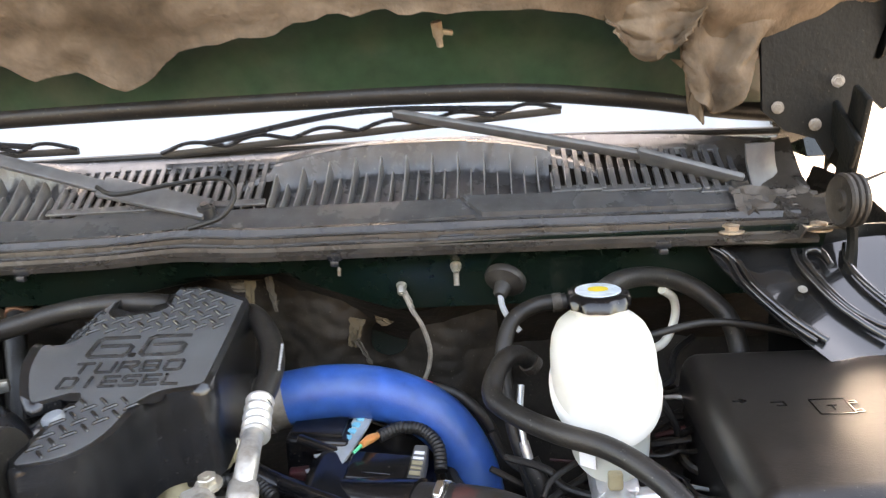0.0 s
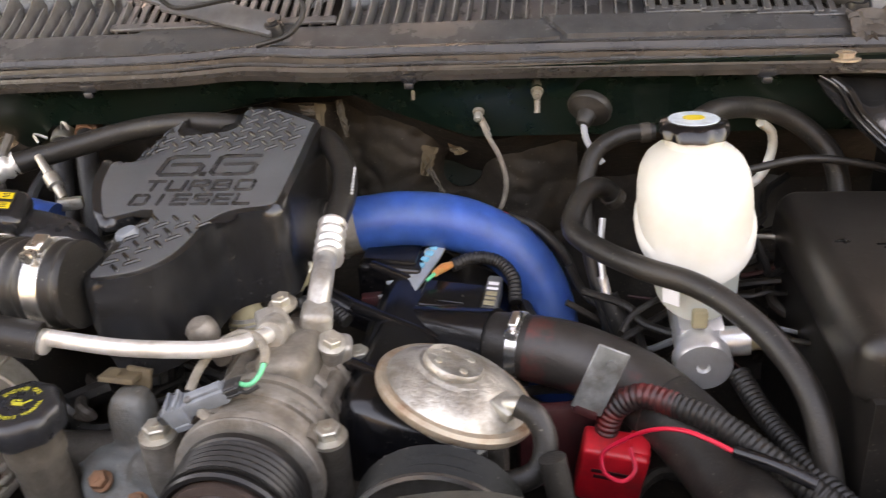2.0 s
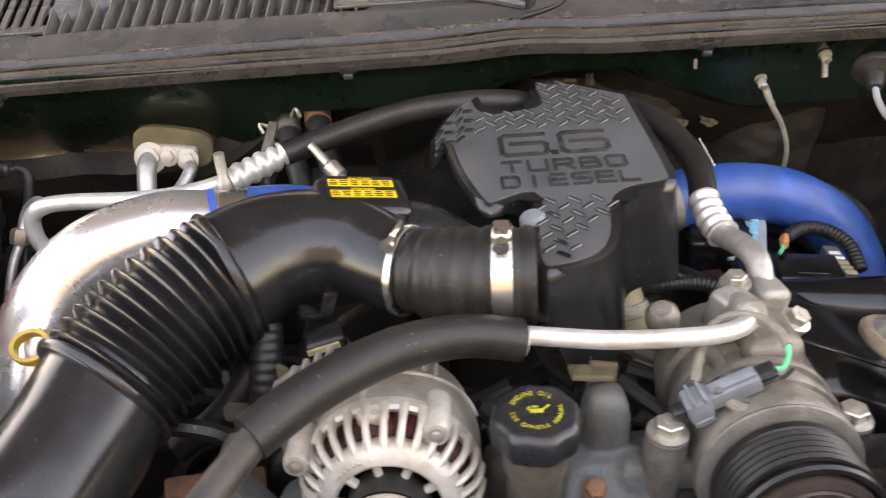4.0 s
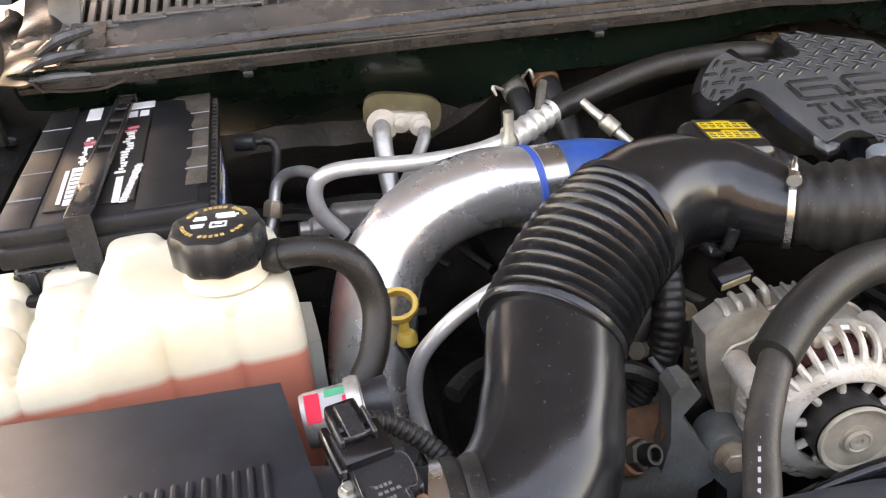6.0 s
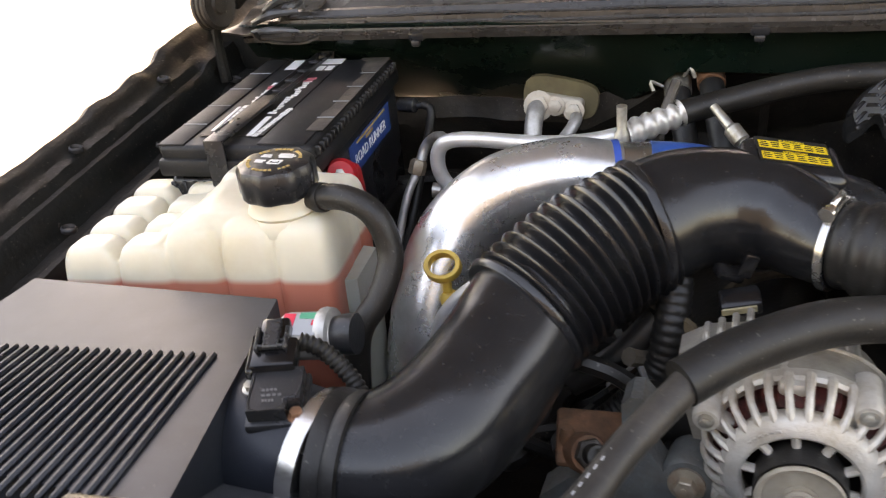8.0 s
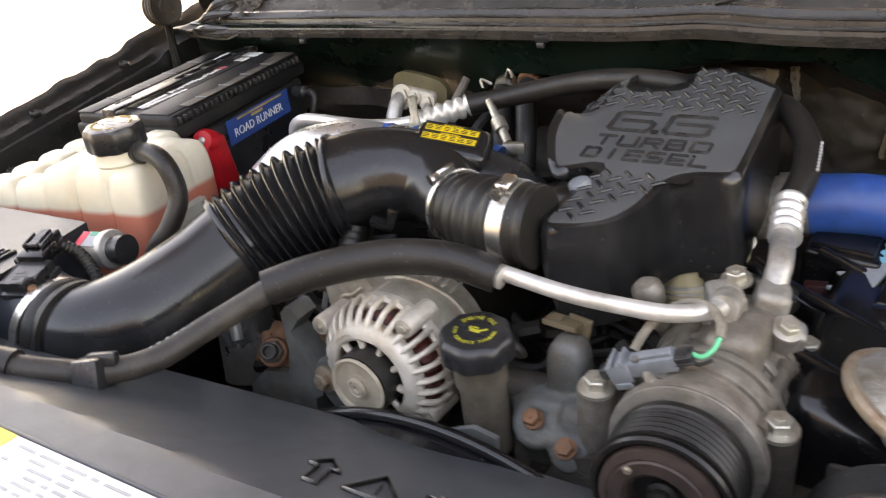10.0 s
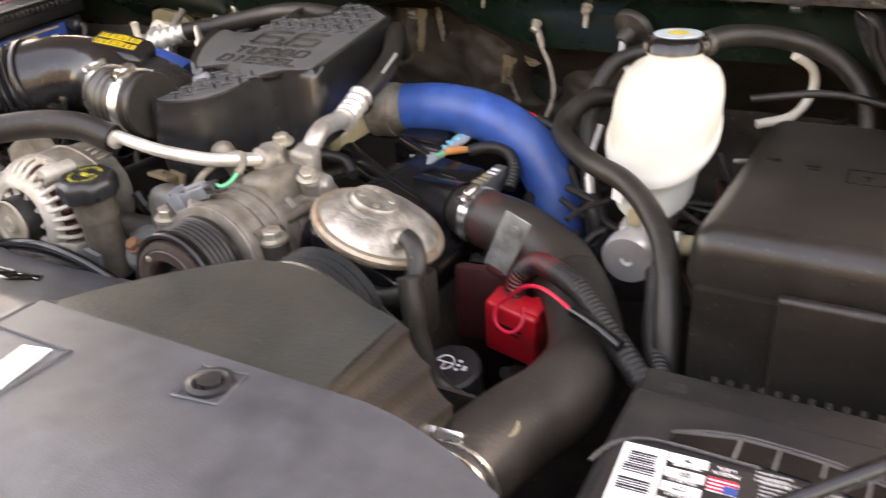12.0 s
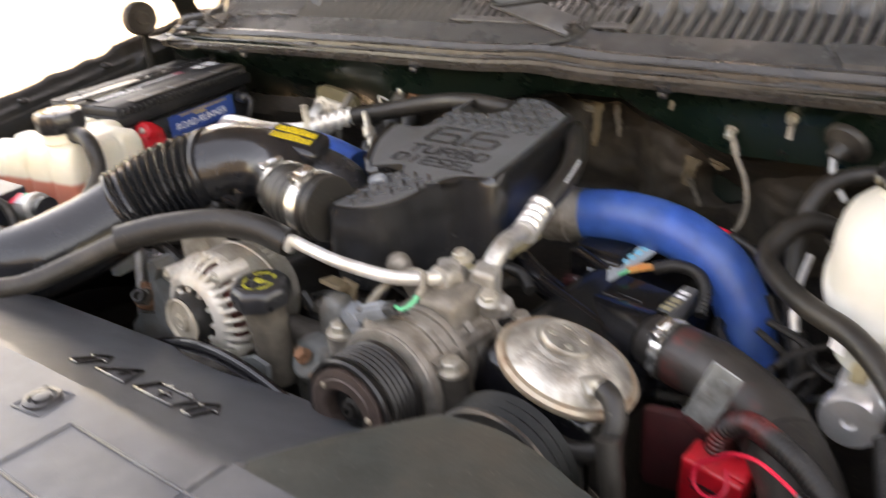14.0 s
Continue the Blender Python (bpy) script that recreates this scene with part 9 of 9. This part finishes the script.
def shroud_side(u, v):
    # three deep rounded flutes run from the radiator to the engine, each lower than the last
    k = v * 3
    i = min(int(k), 2)
    t = k - i
    p = SH_D.lerp(SH_C, u)
    out = 0.030 * i + 0.030 * t + 0.006 * math.sin(2 * math.pi * t)
    dip = 0.016 * i + 0.016 * (t * t * (3 - 2 * t)) - 0.007 * math.sin(math.pi * t) ** 2
    back = -0.62 * out * u
    return p.x + out * (1.0 - 0.35 * (1 - u)), p.y + back, p.z - dip * (0.75 + 0.25 * u)


bm = B()
grid(bm, 24, 48, shroud_side, 0.003)
edge = [Vector(shroud_side(1.0, v / 16)) for v in range(17)]
grid(bm, 16, 3, lambda u, v: edge[round(u * 16)] + Vector((0, 0.004 * v, -0.10 * v)), 0.003)
grid(bm, 16, 3, lambda u, v: Vector(shroud_top(u, 1.0)) + Vector((0, 0.010 * v, -0.12 * v)), 0.003)
grid(bm, 20, 4, lambda u, v: SH_A.lerp(SH_B, u) + Vector((-0.003 * v, 0, -0.12 * v)), 0.003)
grid(bm, 16, 4, lambda u, v: Vector(shroud_side(1 - u, 1.0)) + Vector((0.004 * v, 0, -0.12 * v)), 0.003)
part("skirt", bm, "skirt_plastic", sh, "fluted brownish skirt")
bm = B()
arc = [(-0.50 + 0.30 * math.sin(a), 0.552, 0.74 + 0.30 * math.cos(a)) for a in [radians(-45 + 9 * k) for k in range(11)]]
tube(bm, arc, 0.006, 10)


def cone(u, v):
    a = radians(-45 + 90 * u)
    r = 0.30 + 0.0 * v
    return -0.50 + r * math.sin(a), 0.552 - 0.06 * v, 0.74 + r * math.cos(a) - 0.004


grid(bm, 30, 3, cone, 0.003)
part("ring", bm, "gloss_black", sh, "glossy black shroud ring")
bm = B()
grid(bm, 20, 6, lambda u, v: (-1.0 + 1.1 * u, 0.52 + 0.01 * v, 1.03 - 0.3 * v), 0.004)
part("radiator_back", bm, "grime", sh)

# hood prop rod
prop = thing("hood_prop_rod", (0.3, 0.35, 1.1), "black hood prop rod resting in a grey clip", "prop rod")
bm = B()
tube(bm, [(0.486, 0.47, 1.183), (0.40, 0.405, 1.155), (0.30, 0.33, 1.122), (0.22, 0.27, 1.14)], 0.0048, 12)
part("rod", bm, "gloss_black", prop)
bm = B()
CMP = along((0.498, 0.468, 1.182), (0.3, -0.85, 0.4))
lathe(bm, [(0.010, -0.006), (0.014, -0.006), (0.015, -0.003), (0.015, 0.004), (0.010, 0.006)], CMP, 24)
rbox(bm, (0.03, 0.02, 0.045), pose(0.50, 0.475, 1.165), 0.006)
rbox(bm, (0.02, 0.018, 0.012), pose(0.485, 0.466, 1.176, 0, 30, 0), 0.005)
part("clip", bm, "dark_grey_plastic", prop)

# small hoses and wiring low in the bay
def clutter(seed, n, box, mt, label, r=(0.004, 0.009)):
    rr = random.Random(seed)
    for k in range(n):
        a = Vector([rr.uniform(*box[i]) for i in range(3)])
        pts = [a]
        d = Vector((rr.uniform(-1, 1), rr.uniform(-1, 1), rr.uniform(-0.4, 0.3))).normalized()
        for j in range(4):
            d = (d + Vector((rr.uniform(-0.7, 0.7), rr.uniform(-0.7, 0.7), rr.uniform(-0.4, 0.35)))).normalized()
            q = pts[-1] + d * rr.uniform(0.03, 0.055)
            q.y = max(q.y, box[1][0] - 0.015)
            pts.append(q)
        hose("wire_loom", pts, rr.uniform(*r), mt[k % len(mt)], label, "cable", seg=8)


clutter(11, 14, ((-0.76, -0.69), (0.70, 0.82), (0.93, 1.03)), ("rubber", "hose_rubber", "black_metal"), "dark wiring below the intake duct", (0.006, 0.014))
clutter(12, 10, ((-0.50, -0.40), (0.72, 0.82), (0.97, 1.04)), ("rubber", "cast_dark", "hose_rubber"), "dark hoses between alternator and compressor", (0.006, 0.012))
clutter(13, 16, ((0.21, 0.30), (0.95, 1.1), (0.98, 1.07)), ("rubber", "black_metal", "grime"), "tangled dark wiring beside the reservoir", (0.003, 0.007))
clutter(14, 10, ((-1.02, -0.80), (1.0, 1.18), (0.98, 1.07)), ("rubber", "black_metal"), "dark hoses under the firewall", (0.005, 0.012))
clutter(15, 8, ((-0.06, 0.08), (0.86, 0.98), (0.95, 1.03)), ("rubber", "grime"), "dark wiring under the blue pipe", (0.004, 0.01))
clutter(16, 8, ((-0.08, 0.06), (0.62, 0.78), (0.86, 0.93)), ("rubber", "cast_dark"), "greasy hoses low beside the pulley", (0.006, 0.013))
# ribbed duct and rusty sensor below the intake
rl = thing("taped_loom", (-0.72, 0.65, 1.05), "black ribbed cable loom wrapped in torn tape", "cable")
bm = B()
tube(bm, [(-0.765, 0.675, 0.985), (-0.735, 0.682, 1.010), (-0.712, 0.688, 1.036), (-0.696, 0.692, 1.056)], 0.0145, 16, ridges=(0.0055, 0.0016))
part("ribbed_sleeve", bm, "rubber", rl)
bm = B()
tube(bm, [(-0.704, 0.69, 1.047), (-0.693, 0.694, 1.068), (-0.688, 0.70, 1.10), (-0.686, 0.72, 1.14)], [0.014, 0.0155, 0.016, 0.014], 16, ridges=(0.008, 0.0009))
part("tape_wrap", bm, "rubber", rl, "wrinkled black tape")
bm = B()
rbox(bm, (0.006, 0.022, 0.004), pose(-0.706, 0.672, 1.064, 30, 20, 40), 0.001, 1)
part("zip_tie", bm, "dark_grey_plastic", rl)
bm = B()
tube(bm, [(-0.775, 0.69, 1.035), (-0.735, 0.70, 1.062), (-0.70, 0.715, 1.10)], 0.013, 10)
part("taped_branch", bm, "rubber", rl)
bk = thing("heat_shield_tab", (-0.678, 0.69, 1.08), "thin tan-edged metal tab beside the loom", "shield")
bm = B()
prism(bm, [(-0.006, 0.042), (0.002, 0.038), (0.006, 0.03), (0.003, -0.042), (-0.004, -0.040)], 0, 0.006, Matrix.Translation((-0.670, 0.695, 1.072)) @ pose(0, 0, 0, 90, 0, -12), 0.001)
part("tab", bm, "tan_flap", bk)
ns = thing("fuel_sensor", (-0.735, 0.61, 0.98), "rusty sender with a black plug and bracket", "sensor")
SN = along((-0.742, 0.612, 1.022), (0.45, -0.70, 0.55))
bm = B()
lathe(bm, [(0.0110, -0.004), (0.0135, -0.003), (0.0135, 0.006), (0.0115, 0.0075), (0.0105, 0.0075)], SN, 6)
part("hex_nut", bm, "cast_dark", ns)
bm = B()
lathe(bm, [(0.0095, 0.006), (0.0095, 0.018), (0.0085, 0.0195), (0.0060, 0.0195), (0.0055, 0.010), (0.0, 0.010)], SN, 24)
part("sender", bm, "black_metal", ns)
bm = B()
lathe(bm, [(0.017, -0.030), (0.018, -0.010), (0.0155, -0.003), (0.010, -0.003)], SN, 20)
part("collar", bm, "rust", ns, "rust-eaten collar")
bm = B()
rbox(bm, (0.085, 0.055, 0.010), pose(-0.735, 0.645, 1.012, 24, 5, 12), 0.004)
lathe(bm, [(0.006, 0), (0.007, 0.012), (0.005, 0.02)], along((-0.765, 0.63, 1.012), (0, 0, 1)), 10)
lathe(bm, [(0.006, 0), (0.007, 0.016), (0.005, 0.025)], along((-0.712, 0.63, 1.016), (0.1, 0, 1)), 10)
part("bracket", bm, "rust", ns)
clutter(21, 12, ((-0.44, -0.31), (0.72, 0.82), (0.99, 1.055)), ("rubber", "tan_grime", "cast_dark", "hose_rubber"), "greasy hoses and looms behind the compressor", (0.004, 0.010))
clutter(22, 14, ((0.15, 0.24), (0.86, 1.02), (0.98, 1.05)), ("rubber", "red_dark", "black_metal", "ink_grey"), "tangled thin wires beside the reservoir", (0.002, 0.005))
clutter(23, 12, ((-0.82, -0.60), (0.97, 1.10), (1.01, 1.08)), ("rubber", "cast_dark", "grime"), "dark lines and looms below the firewall fitting", (0.004, 0.010))
clutter(24, 10, ((-0.25, -0.06), (0.78, 0.92), (0.97, 1.02)), ("gloss_black", "rubber", "cast_dark"), "black looms beside the relay module", (0.004, 0.009))
clutter(25, 10, ((-0.70, -0.60), (0.68, 0.80), (0.98, 1.05)), ("rubber", "tan_grime", "black_metal"), "dusty wiring behind the alternator", (0.004, 0.009))
